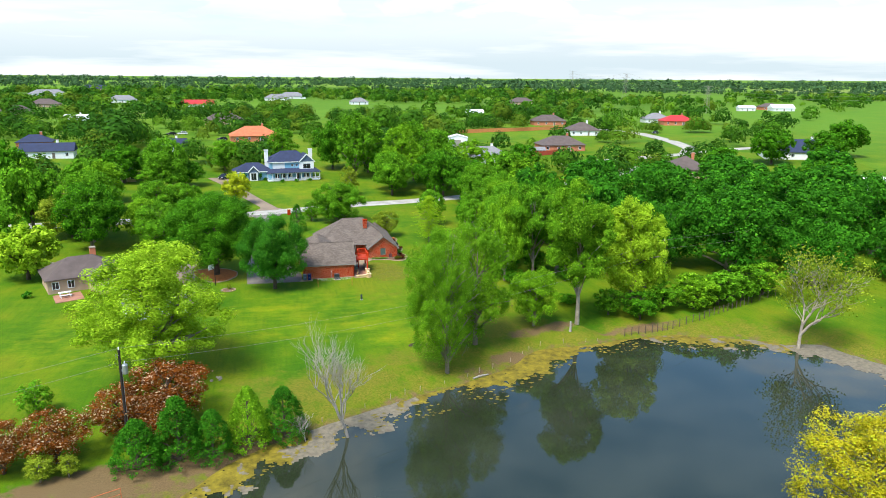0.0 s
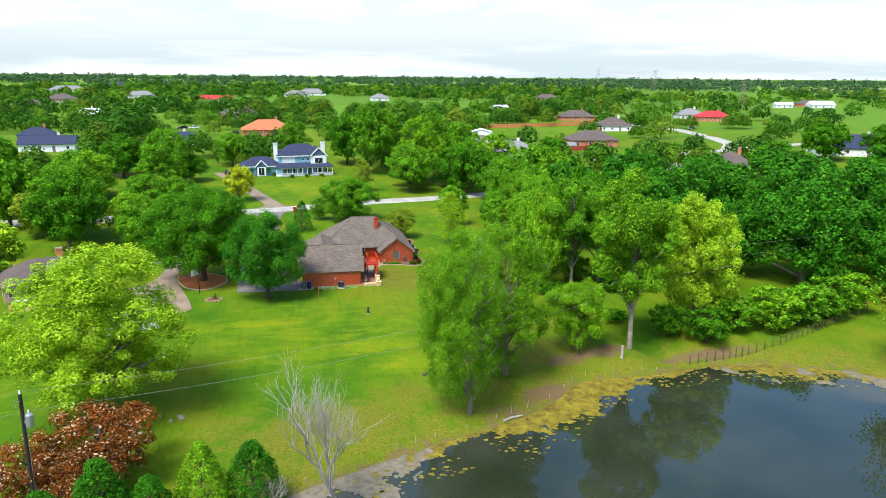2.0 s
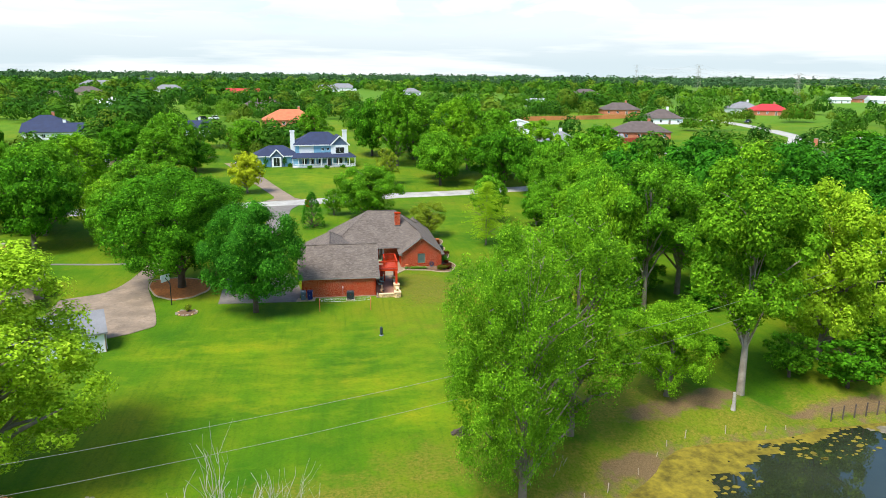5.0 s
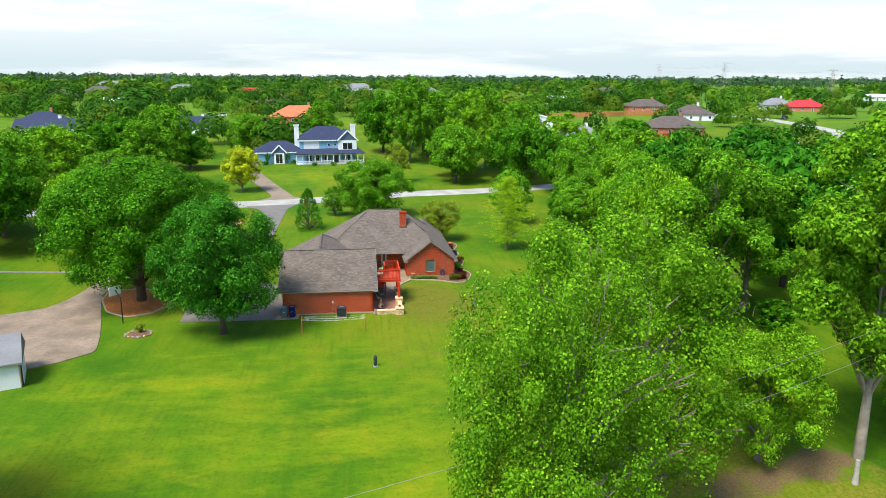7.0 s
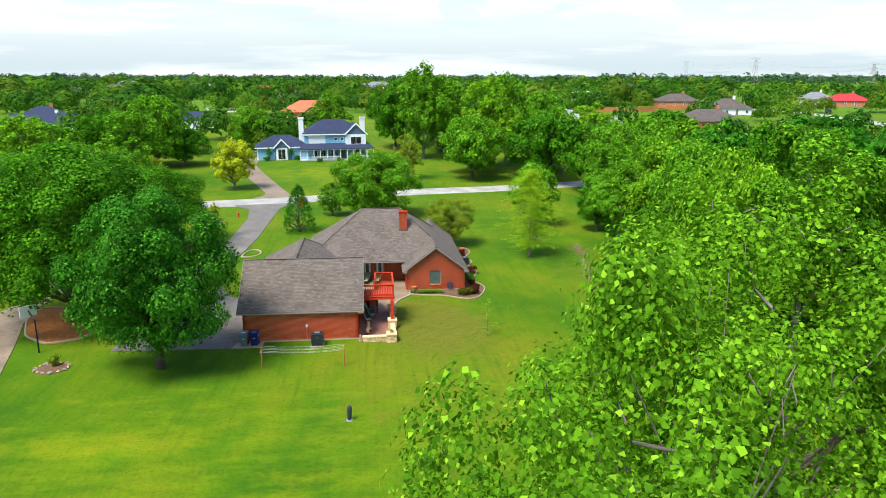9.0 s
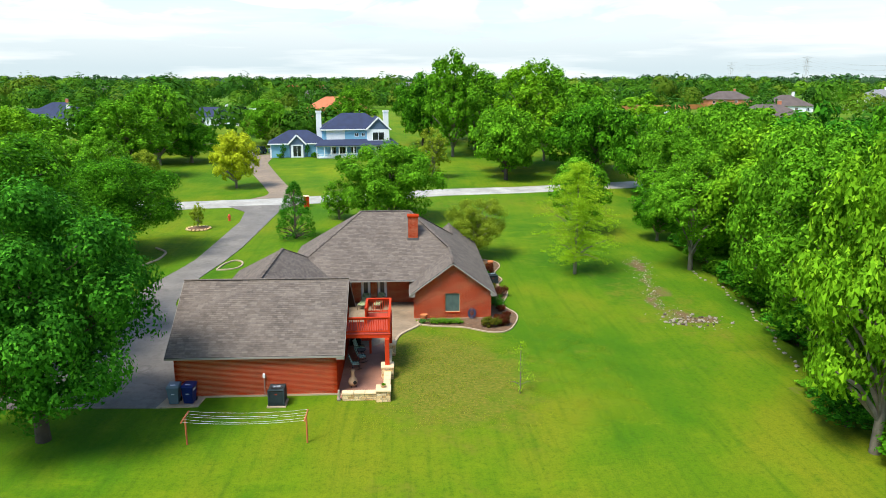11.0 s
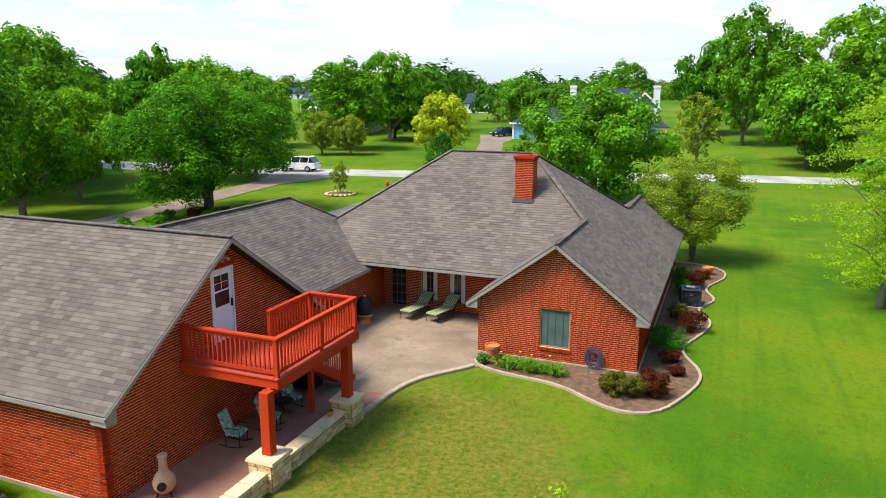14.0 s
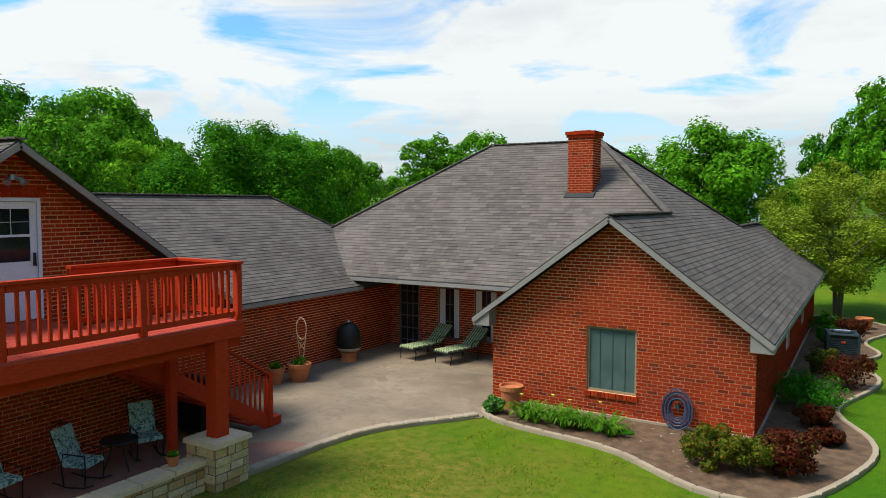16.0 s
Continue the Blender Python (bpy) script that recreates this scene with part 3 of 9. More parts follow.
def pond_distance(x, y):
    """Metres to the pond's edge, negative within."""
    x, y = np.asarray(x, float), np.asarray(y, float)
    best, inside = np.full(x.shape, 1e9), np.zeros(x.shape, bool)
    for (ax, ay), (bx, by) in zip(POND, np.roll(POND, -1, 0)):
        t = np.clip(((x - ax) * (bx - ax) + (y - ay) * (by - ay)) / ((bx - ax) ** 2 + (by - ay) ** 2), 0, 1)
        best = np.minimum(best, np.hypot(x - ax - t * (bx - ax), y - ay - t * (by - ay)))
        inside ^= ((ay > y) != (by > y)) & (x < (bx - ax) * (y - ay) / (by - ay + 1e-12) + ax)
    return np.where(inside, -best, best)


def height(x, y):
    """The ground's height: level lawn, a slow rise to the north, the pond's basin and the ditch to the east."""
    x, y = np.asarray(x, float), np.asarray(y, float)
    z = np.clip((y - 30) / 90, 0, 1) * 1.4
    far_off = np.hypot(x, y)
    z = z + np.interp(far_off, [0, 128, 215, 400, 1000, 4000, 6000], [0, 0, 4.2, 7.0, 12.0, 29.0, 36.0])
    z = z + 0.10 * np.sin(x * 0.11 + 0.7) * np.sin(y * 0.09) * np.clip(np.hypot(x - 0, y - 12) / 30 - 0.8, 0, 1)
    d = pond_distance(x, y)
    bank = np.clip(d / 7.0, -1, 1)
    z = np.where(d < 7, np.where(d > 0, (WATER - 0.05) + (z - WATER + 0.05) * np.sin(np.clip(bank, 0, 1) * math.pi / 2) ** 0.8, WATER - 0.05 + 1.3 * bank), z)
    cx = np.interp(y, [-38, -33.5, -30, -23.6, -10, 0, 9, 25, 75], [34, 32.3, 30.9, 30.4, 29.5, 30.4, 32.2, 34.2, 40])
    ditch = np.exp(-((x - cx) / 1.7) ** 2) * np.clip((y + 37) / 4, 0, 1) * np.clip((75 - y) / 8, 0, 1)
    return z - 1.0 * ditch


def spread(lo, hi, step, reach):
    """Even steps from lo to hi, then wider and wider ones out to the reach on both sides."""
    mid = list(np.arange(lo, hi + 1e-6, step))
    out, s = [], step
    while not out or abs(out[-1]) < reach:
        s *= 1.22
        out.append((out[-1] if out else 0) + s)
    return np.array([lo - o for o in reversed(out)] + mid + [hi + o for o in out])


gx, gy = spread(-64, 70, 1.25, 4200), spread(-96, 96, 1.25, 4200)
XX, YY = np.meshgrid(gx, gy, indexing="ij")
ZZ = height(XX, YY)
nx, ny = XX.shape
verts = np.stack([XX, YY, ZZ], -1).reshape(-1, 3)
ids = np.arange(nx * ny).reshape(nx, ny)
quads = np.stack([ids[:-1, :-1], ids[1:, :-1], ids[1:, 1:], ids[:-1, 1:]], -1).reshape(-1, 4)
gm = bpy.data.meshes.new("ground")
gm.from_pydata(verts.tolist(), [], quads.tolist())
gm.materials.append(MATS["grass"])
gm.polygons.foreach_set("use_smooth", [True] * len(gm.polygons))
pd = pond_distance(XX, YY)
bare = np.clip(1.05 - np.abs(pd - 0.1) / 1.9, 0, 1) * 0.62


def patch(cx, cy, rx, ry, turn, much):
    a = radians(turn)
    u, v = (XX - cx) * math.cos(a) + (YY - cy) * math.sin(a), -(XX - cx) * math.sin(a) + (YY - cy) * math.cos(a)
    return much * np.exp(-((u / rx) ** 2 + (v / ry) ** 2) ** 1.5)


for p in ((25.2, 11.8, 2.4, 1.1, -25, 1.0), (24.1, 17.6, 0.75, 3.4, -16, 0.8), (25.2, 22.6, 0.8, 3.2, -12, 0.7), (26.0, 27.6, 1.2, 3.0, -12, 0.85), (24.2, 13.8, 0.8, 2.0, 10, 0.8), (26.6, 17.0, 0.5, 4.5, 8, 0.7), (21.5, 2.7, 1.2, 0.6, 0, 0.5), (26.5, -32.2, 3.6, 1.8, 18, 0.9), (21, -33.6, 5, 1.8, 14, 0.75), (15.5, -40.6, 4.2, 1.3, 33, 0.85), (9.5, -44.2, 3.5, 1.0, 25, 0.6), (10.3, 31, 1.5, 1.0, 0, 0.3),
          (1.0, -46.0, 3, 1.4, 25, 0.4), (-8, -51, 3.5, 2.5, 20, 0.35), (-27.5, -60.8, 13, 2.4, 12, 1.0), (-30, -64, 14, 2.5, 10, 0.8), (-15.5, -56.6, 5, 1.0, 25, 0.9), (-30, -72, 12, 6, 0, 0.6), (38, -34.5, 9, 1.4, 5, 0.8), (-4.3, -2.6, 1.0, 0.5, 0, 0.45),
          (26.2, -2, 0.9, 8, -12, 0.45), (32, 22, 1.0, 18, -6, 0.45), (4.2, -35.6, 1.1, 0.8, 0, 0.8), (-28, -45, 3, 2, 0, 0.5)):
    bare = np.maximum(bare, patch(*p))
dry = np.clip(1.2 - np.abs(pd - 1) / 7, 0, 1) * 0.6
for p in ((6.0, 3.0, 5.5, 8.5, 12, 0.85), (3.5, -12, 7, 4, 10, 0.3), (18, -32, 9, 6, 20, 0.7), (9, -41, 10, 4, 25, 0.55), (-7, -46, 11, 6, 15, 0.75), (-16, -45, 6, 5, 0, 0.5), (1, -40, 7, 4, 20, 0.55), (14, 3, 5, 8, 0, 0.12), (24, 15, 4, 12, 8, 0.4), (45, -40, 8, 4, -20, 0.4), (-4.5, -2.4, 4, 1.2, 0, 0.45), (14, 62, 12, 4, 15, 0.35), (-26, -68, 14, 8, 0, 0.6)):
    dry = np.maximum(dry, patch(*p))
lime = np.zeros_like(dry)
for p in ((-4, -20, 26, 15, 5, 0.30), (-14.9, -16, 7, 2.2, -8, 0.6), (-2, -26, 9, 3, 10, 0.6), (-13, -28, 8, 2.5, 5, 0.45), (3.4, -31.5, 7, 3, 15, 0.6), (-4.7, -23, 5, 2, 0, 0.45), (-22, -16, 6, 2.5, 0, 0.4), (16, 40, 12, 16, 0, 0.22),
          (-2, 98, 20, 14, 0, 0.5), (-24, 42, 9, 12, 0, 0.3), (-40, -22, 12, 18, 0, 0.35)):
    lime = np.maximum(lime, patch(*p))
for nm, val in (("dry", dry), ("lime", lime), ("bare", bare), ("far", np.clip((np.hypot(XX, YY - 40) - 120) / 260, 0, 1))):
    gm.attributes.new(nm, "FLOAT", "POINT").data.foreach_set("value", val.ravel())
tagged(new("ground", gm), "mown green lawns with drier streaks, reaching out to pasture", "ground", kind="structure")

water = Shape()
water.prism([(x, y, WATER - 0.02) for x, y in POND * 1.0 + np.sign(POND - POND.mean(0)) * 1.2], [(x, y, WATER) for x, y in POND + np.sign(POND - POND.mean(0)) * 1.2])
single("water", water, "pond_water", "still dark pond water mirroring trees and clouds", "pond", kind="structure")


def strip(name, left, right, material, label, category, lift=0.035, step=1.0, kerb=0.0):
    """A paved strip between two edges given as points, laid on the ground with its own thickness."""
    def along(pts, n):
        pts = np.array(pts, float)
        s = np.r_[0, np.cumsum(np.hypot(*np.diff(pts, axis=0).T))]
        q = np.linspace(0, s[-1], n)
        return np.stack([np.interp(q, s, pts[:, 0]), np.interp(q, s, pts[:, 1])], 1)
    n = max(2, int(np.hypot(*np.diff(np.array(left, float), axis=0).T).sum() / step))
    a, b = along(left, n), along(right, n)
    cols = 5
    sh = Shape()
    for i in range(n):
        for j in range(cols):
            p = a[i] + (b[i] - a[i]) * j / (cols - 1)
            z = float(height(p[0], p[1]))
            sh.v.append((p[0], p[1], z + lift))
    for i in range(n - 1):
        for j in range(cols - 1):
            q = i * cols + j
            sh.f.append((q, q + 1, q + cols + 1, q + cols))
    rim = [i * cols for i in range(n)] + [(n - 1) * cols + j for j in range(1, cols)] + [i * cols + cols - 1 for i in range(n - 2, -1, -1)] + list(range(cols - 2, 0, -1))
    m = len(sh.v)
    sh.v += [(sh.v[r][0], sh.v[r][1], sh.v[r][2] - lift - 0.25) for r in rim]
    for i in range(len(rim)):
        j = (i + 1) % len(rim)
        sh.f.append((rim[i], m + i, m + j, rim[j]))
    ob = single(name, sh, material, label, category, kind="structure")
    if sum((ob.data.polygons[0].normal.z,)) < 0:
        ob.data.flip_normals()
    return ob


strip("road", [(-160, 46), (-70, 54), (-34, 57.4), (-16.5, 60.2), (9.6, 68.4), (22, 70.2), (47, 76.5), (75, 88), (120, 112)],
      [(-160, 53), (-70, 61), (-34, 63.6), (-18, 66.4), (9.6, 74.2), (22, 76.2), (47, 83), (75, 95), (120, 119)], "concrete_street", "pale concrete residential street", "road")
strip("driveway", [(-20.6, 60.5), (-17.5, 56.5), (-16.7, 50), (-16.8, 45.8), (-16.9, 38), (-17.0, 32), (-17.6, 27.6), (-18.2, 24), (-18.5, 18.8), (-19, 14), (-19, 8), (-18.8, 3), (-18.6, -1.0)],
      [(-11.5, 62), (-13.0, 57.5), (-13.2, 50), (-13.3, 45), (-13.5, 37), (-14.0, 31.3), (-14.5, 27.5), (-14.8, 24), (-14.6, 18), (-12.4, 12.5), (-10.4, 10.8), (-9.1, 3), (-9.3, -1.3)], "concrete_drive", "worn grey concrete driveway beside the brick garage", "driveway", 0.05)
strip("driveway", [(-19.0, 66.4), (-17.2, 69.5), (-17.2, 72), (-20.3, 82), (-24.0, 93), (-28.6, 109), (-35.0, 127)], [(-10.8, 68.0), (-12.8, 70.2), (-13.6, 73), (-16.4, 82), (-20.0, 94), (-24.4, 109), (-25.6, 127)], "concrete_tan", "tan concrete driveway of the blue house", "driveway", 0.05)
strip("driveway", [(-28.6, -11.6), (-33, -9), (-37, -3), (-37.3, 2.9), (-33.1, 4.8), (-31.9, 7.6), (-31.3, 11.3), (-30.9, 18.0), (-31.2, 22), (-32, 32), (-33.5, 50), (-36, 57.5)],
      [(-26.2, -10.2), (-24.0, -8.0), (-24.8, -4.4), (-26.4, 1.1), (-28.2, 6.6), (-28.8, 9.6), (-28.7, 12.4), (-27.8, 15.6), (-27.6, 22), (-28.5, 32), (-30, 50), (-27.0, 58.6)], "concrete_tan", "tan concrete driveway with a basketball hoop", "driveway", 0.05)
strip("garden_path", [(-58, 21.2), (-45, 19.9), (-38, 19.1), (-31.0, 18.9)], [(-58, 21.9), (-45, 20.6), (-38, 19.8), (-31.0, 19.6)], "concrete_drive", "narrow grey path across the neighbour's lawn", "path", 0.04)

# ---- trees ----
def leaf_mesh(name, centres, normals, sizes, rng, material, long=1.5, squash=1.0, tone=None, blade=False):
    """One mesh of many small pointed leaves. blade: each leaf is folded along its midrib, with a stalk end and a tip."""
    n = len(centres)
    a = np.cross(normals, rng.normal(size=(n, 3)))
    a /= np.linalg.norm(a, axis=1)[:, None] + 1e-9
    b = np.cross(normals, a)
    s = np.asarray(sizes)[:, None]
    a[:, 2] *= squash; b[:, 2] *= squash
    if blade:
        drop = normals * s * 0.16 * (1, 1, squash)
        v = [centres - a * s * long * 0.5, centres - a * s * 0.12 - b * s * 0.5 - drop, centres + a * s * long * 0.55, centres - a * s * 0.12 + b * s * 0.5 - drop]
    else:
        v = [centres - a * s * long * 0.5 - b * s * 0.45, centres + a * s * long * 0.55, centres - a * s * long * 0.3 + b * s * 0.6]
    k = len(v)
    v = np.stack(v, 1).reshape(-1, 3)
    me = bpy.data.meshes.new(name)
    me.vertices.add(k * n)
    me.vertices.foreach_set("co", v.astype(np.float32).ravel())
    me.loops.add(k * n)
    me.loops.foreach_set("vertex_index", np.arange(k * n, dtype=np.int32))
    me.polygons.add(n)
    me.polygons.foreach_set("loop_start", np.arange(0, k * n, k, dtype=np.int32))
    me.update(calc_edges=True)
    if tone is not None:
        me.attributes.new("tone", "FLOAT", "POINT").data.foreach_set("value", np.repeat(tone, k).astype(np.float32))
    me.materials.append(MATS[material])
    return me


def sphere_points(n, rng):
    p = rng.normal(size=(n, 3))
    return p / np.linalg.norm(p, axis=1)[:, None]


def clumps_to_leaves(cl, rad, per, size, rng, flatten=0.8, hang=0.0):
    """Leaves round clump centres: most on the outside of each clump."""
    k = len(cl)
    d = sphere_points(k * per, rng)
    r = np.repeat(rad, per) * (0.55 + 0.5 * rng.uniform(0, 1, k * per) ** 0.6)
    c = np.repeat(cl, per, 0) + d * r[:, None] * (1, 1, flatten)
    c[:, 2] -= hang * rng.uniform(0, 1, k * per) * np.repeat(rad, per)
    nrm = d + rng.normal(size=d.shape) * 0.48 + (0, 0, 0.2)
    nrm /= np.linalg.norm(nrm, axis=1)[:, None]
    return c, nrm, size * rng.uniform(0.6, 1.35, k * per)


def tree_kind(kind, seed, leaves, detail, fine=1.0):
    """A tree one metre high and one wide in the crown's half-width; trunk and crown are its parts."""
    rng = np.random.default_rng(seed)
    T, limbs = Shape(), []
    shapes = {"round": (0.53, 0.49, 0.14), "tall": (0.58, 0.44, 0.12), "airy": (0.53, 0.50, 0.10), "vase": (0.56, 0.45, 0.24), "cone": (0.5, 0.5, 0.06), "wide": (0.55, 0.46, 0.18), "feather": (0.55, 0.45, 0.2), "high": (0.62, 0.38, 0.24), "bushcone": (0.5, 0.5, 0.03), "poplar": (0.53, 0.50, 0.08), "low": (0.49, 0.48, 0.05), "dome": (0.56, 0.45, 0.14)}
    mid, half, stem = shapes[kind]
    n = int({"round": 260, "tall": 240, "airy": 260, "vase": 150, "cone": 190, "wide": 280, "feather": 300, "dome": 300, "high": 240, "bushcone": 260, "poplar": 270, "low": 300}[kind] * detail)
    lobes, wide_, tall_ = {"round": (36, 0.33, 0.36), "tall": (26, 0.30, 0.34), "airy": (56, 0.31, 0.38), "vase": (44, 0.26, 0.30), "wide": (44, 0.25, 0.42), "dome": (64, 0.24, 0.27), "high": (28, 0.30, 0.36), "poplar": (58, 0.30, 0.36), "low": (46, 0.28, 0.32), "bushcone": (1, 1, 1), "cone": (1, 1, 1), "feather": (1, 1, 1)}[kind]
    # boughs fill the crown; each bough is a rounded heap of leaf clumps
    g = np.arange(lobes) + 0.5
    up = 1 - 2 * g / lobes
    turn = g * 2.39996 + seed
    d = np.stack([np.cos(turn) * np.sqrt(1 - up ** 2), np.sin(turn) * np.sqrt(1 - up ** 2), up], 1) + rng.normal(size=(lobes, 3)) * 0.16
    d /= np.linalg.norm(d, axis=1)[:, None]
    size_of = rng.uniform(0.72, 1.25, lobes)
    reach = np.where(g % 3 == 2.5, 0.36, rng.uniform(0.62, 0.86, lobes)) - 0.12 * (size_of - 1)
    mids = d * reach[:, None]
    mids[:, 2] = np.maximum(mids[:, 2], -0.74)
    own = np.arange(n) % lobes
    q = sphere_points(n, rng)
    q[:, 2] = np.where(q[:, 2] < -0.35, -q[:, 2], q[:, 2])
    q = q + d[own] * 0.45
    q *= (rng.uniform(0.55, 1.0, n) * size_of[own] / np.linalg.norm(q, axis=1))[:, None]
    c = mids[own] + q * (wide_, wide_, tall_)
    c /= np.percentile(np.linalg.norm(c, axis=1), 96)
    c /= np.maximum(1.0, np.linalg.norm(c, axis=1) / 1.04)[:, None]
    if kind == "airy":
        c[:, :2] *= (0.97 - 0.16 * c[:, 2:])
    if kind == "dome":                                 # full and low, widest below the middle
        c /= np.percentile(np.linalg.norm(c, axis=1), 85)
        c *= np.minimum(1.0, 1.0 / np.linalg.norm(c, axis=1))[:, None]
        c[:, 2] = np.maximum(c[:, 2], -0.78 - 0.1 * rng.uniform(size=n))
        c[:, :2] *= 1.02 - 0.08 * c[:, 2:]
    if kind == "poplar":                               # shoulders kept full towards the top, drawn in at the foot
        flat_, up_ = np.linalg.norm(c[:, :2], axis=1), np.abs(c[:, 2])
        full_ = np.where(c[:, 2] > 0, 3.6, 2.2)
        c *= (np.sqrt(flat_ ** 2 + up_ ** 2) / (flat_ ** full_ + up_ ** full_) ** (1 / full_))[:, None]
        c[:, :2] *= 1.0 - 0.25 * np.minimum(c[:, 2:], 0) ** 2
    if kind == "bushcone":                             # broad base, blunt tip
        z = rng.uniform(0, 1, n) ** 0.85
        a = rng.uniform(0, math.tau, n)
        w = (1 - z ** 1.7) ** 0.8 * rng.uniform(0.72, 1.0, n) + 0.05
        c = np.stack([np.cos(a) * w, np.sin(a) * w, z * 2 - 1], 1)
    if kind == "cone":
        z = rng.uniform(0, 1, n) ** 0.8
        a = rng.uniform(0, math.tau, n)
        w = (1 - z) ** 0.75 * rng.uniform(0.55, 1.05, n) + 0.05
        c = np.stack([np.cos(a) * w, np.sin(a) * w, z * 2 - 1], 1)
    if kind == "feather":                              # level sprays on thin side branches
        bough = np.arange(n) // 5
        z = (bough * 0.61803 % 1.0) * 2 - 1
        u = (np.arange(n) % 5 + rng.uniform(0.3, 0.9, n)) / 5
        w = np.clip(1.05 - ((z + 0.25) / 1.3) ** 2, 0.05, 1) ** 0.8 * (0.75 + 0.3 * np.sin(bough * 7.7))
        a = rng.uniform(0, math.tau, n // 5 + 1)[bough]
        c = np.stack([np.cos(a) * w * u, np.sin(a) * w * u, z + 0.10 * u - 0.16 * u * u], 1)
    if kind == "tall":
        c[:, :2] *= (0.75 + 0.35 * np.cos(c[:, 2:] * 1.3 + 0.4))
    if kind == "vase":
        c[:, :2] *= (0.86 + 0.16 * (c[:, 2:] + 1) / 2)
    if kind == "poplar":                               # clumps along upright shoots, fuller towards the tips
        lift = rng.uniform(0.5, 1.2, n)[:, None]
        foot_ = c - np.stack([c[:, 0] * 0.13, c[:, 1] * 0.13, np.full(n, 0.115)], 1) * lift
        c = np.concatenate([foot_ + (c - foot_) * f + rng.normal(size=c.shape) * (0.05, 0.05, 0.02) * (1.15 - f) for f in (0.15, 0.45, 0.72, 0.9, 1.0)])
        own, n = np.tile(own, 5), n * 5
    centres = np.stack([c[:, 0] * 0.92, c[:, 1] * 0.92, mid + c[:, 2] * half * 0.95], 1)
    rad = rng.uniform(0.07, 0.15, n) * {"cone": 1.0, "vase": 1.15, "airy": 0.85, "feather": 0.95}.get(kind, 1.0) * (1.35 if detail < 0.8 else 1.0)
    if kind == "poplar":
        rad *= np.repeat([0.85, 0.9, 0.85, 0.66, 0.4], n // 5)
    per = max(6, int(leaves / n))
    size = 0.055 * (8000 / leaves) ** 0.42 * {"airy": 0.95, "cone": 0.8}.get(kind, 1.0) * fine
    p, nr, sz = clumps_to_leaves(centres, rad, per, size, rng, {"cone": 0.3, "wide": 0.62, "tall": 0.36, "high": 0.3, "round": 0.5, "feather": 0.15, "dome": 0.55, "poplar": 0.36, "low": 0.6, "bushcone": 0.4}.get(kind, 0.42))
    off = (p - (0, 0, mid)) / (1, 1, half)
    nr = nr + 0.2 * off / (np.linalg.norm(off, axis=1)[:, None] + 1e-6)
    if kind not in ("cone", "bushcone", "feather", "vase"):        # leaves lie over their bough like scales
        heart = np.repeat(np.stack([mids[own, 0], mids[own, 1], mid + mids[own, 2] * half], 1), per, 0)
        away = (p - heart) / (1, 1, half)
        nr = nr + 0.75 * away / (np.linalg.norm(away, axis=1)[:, None] + 1e-6)
    nr /= np.linalg.norm(nr, axis=1)[:, None]
    # wood
    top = 0.9 if kind in ("cone", "bushcone", "feather") else mid + half * 0.45
    lean = rng.normal(size=2) * 0.03
    stems = 1 if kind not in ("vase",) else 5
    for s in range(stems):
        a = math.tau * s / stems + rng.uniform(0, 1)
        out = 0.0 if stems == 1 else 0.28
        line = [(0.02 * math.cos(a) * (stems > 1), 0.02 * math.sin(a) * (stems > 1), -0.02)]
        for q in (0.25, 0.5, 0.75, 1.0):
            line.append((lean[0] * q + out * math.cos(a) * q ** 1.3, lean[1] * q + out * math.sin(a) * q ** 1.3, top * q))
        base = 0.05 if stems == 1 else 0.022
        base *= {"airy": 0.75, "cone": 0.6, "feather": 0.7}.get(kind, 1.0)
        T.tube(line, [base * 1.25, base * 0.85, base * 0.7, base * 0.45, base * 0.15], 8)
    order = np.argsort(rng.uniform(size=n))[: int({"cone": 12, "feather": 60}.get(kind, 40) * min(1, detail))]
    for i in order:
        e = centres[i]
        z0 = max(stem * 0.8, min(top * 0.92, e[2] - (0.12 + 0.22 * rng.uniform())))
        f = z0 / top
        s = Vector((lean[0] * f, lean[1] * f, z0))
        m = s.lerp(Vector(e), 0.5) + Vector((0, 0, 0.03))
        w = 0.017 * (1.15 - f) * (0.35 if kind == "feather" else 1.0)
        T.tube([s, m, e], [w, w * 0.6, w * 0.2], 5, False)
    if kind == "poplar":                               # bare pale shoots that show between the leaves
        for i in range(0, n // 5, 4):
            T.tube([centres[i + n // 5], centres[i + 3 * (n // 5)], centres[i + 4 * (n // 5)]], [0.0022, 0.0016, 0.0006], 4, False)
    return T, (p, nr, sz)


LIBRARY = {}


def template(kind, seed, leaves=4500, detail=1.0, fine=1.0):
    key = (kind, seed, leaves)
    if key not in LIBRARY:
        T, (p, nr, sz) = tree_kind(kind, seed, leaves, detail, fine)
        rng = np.random.default_rng(seed + 50)
        LIBRARY[key] = (T.mesh("trunk", "bark_grey", True), leaf_mesh("crown", p, nr, sz, rng, "leaf_mid", 1.15, squash={"wide": 0.66, "tall": 0.36, "high": 0.3, "poplar": 0.34, "low": 0.6, "bushcone": 0.42, "round": 0.5, "dome": 0.55}.get(kind, 0.42), blade=kind == "poplar"))
    return LIBRARY[key]


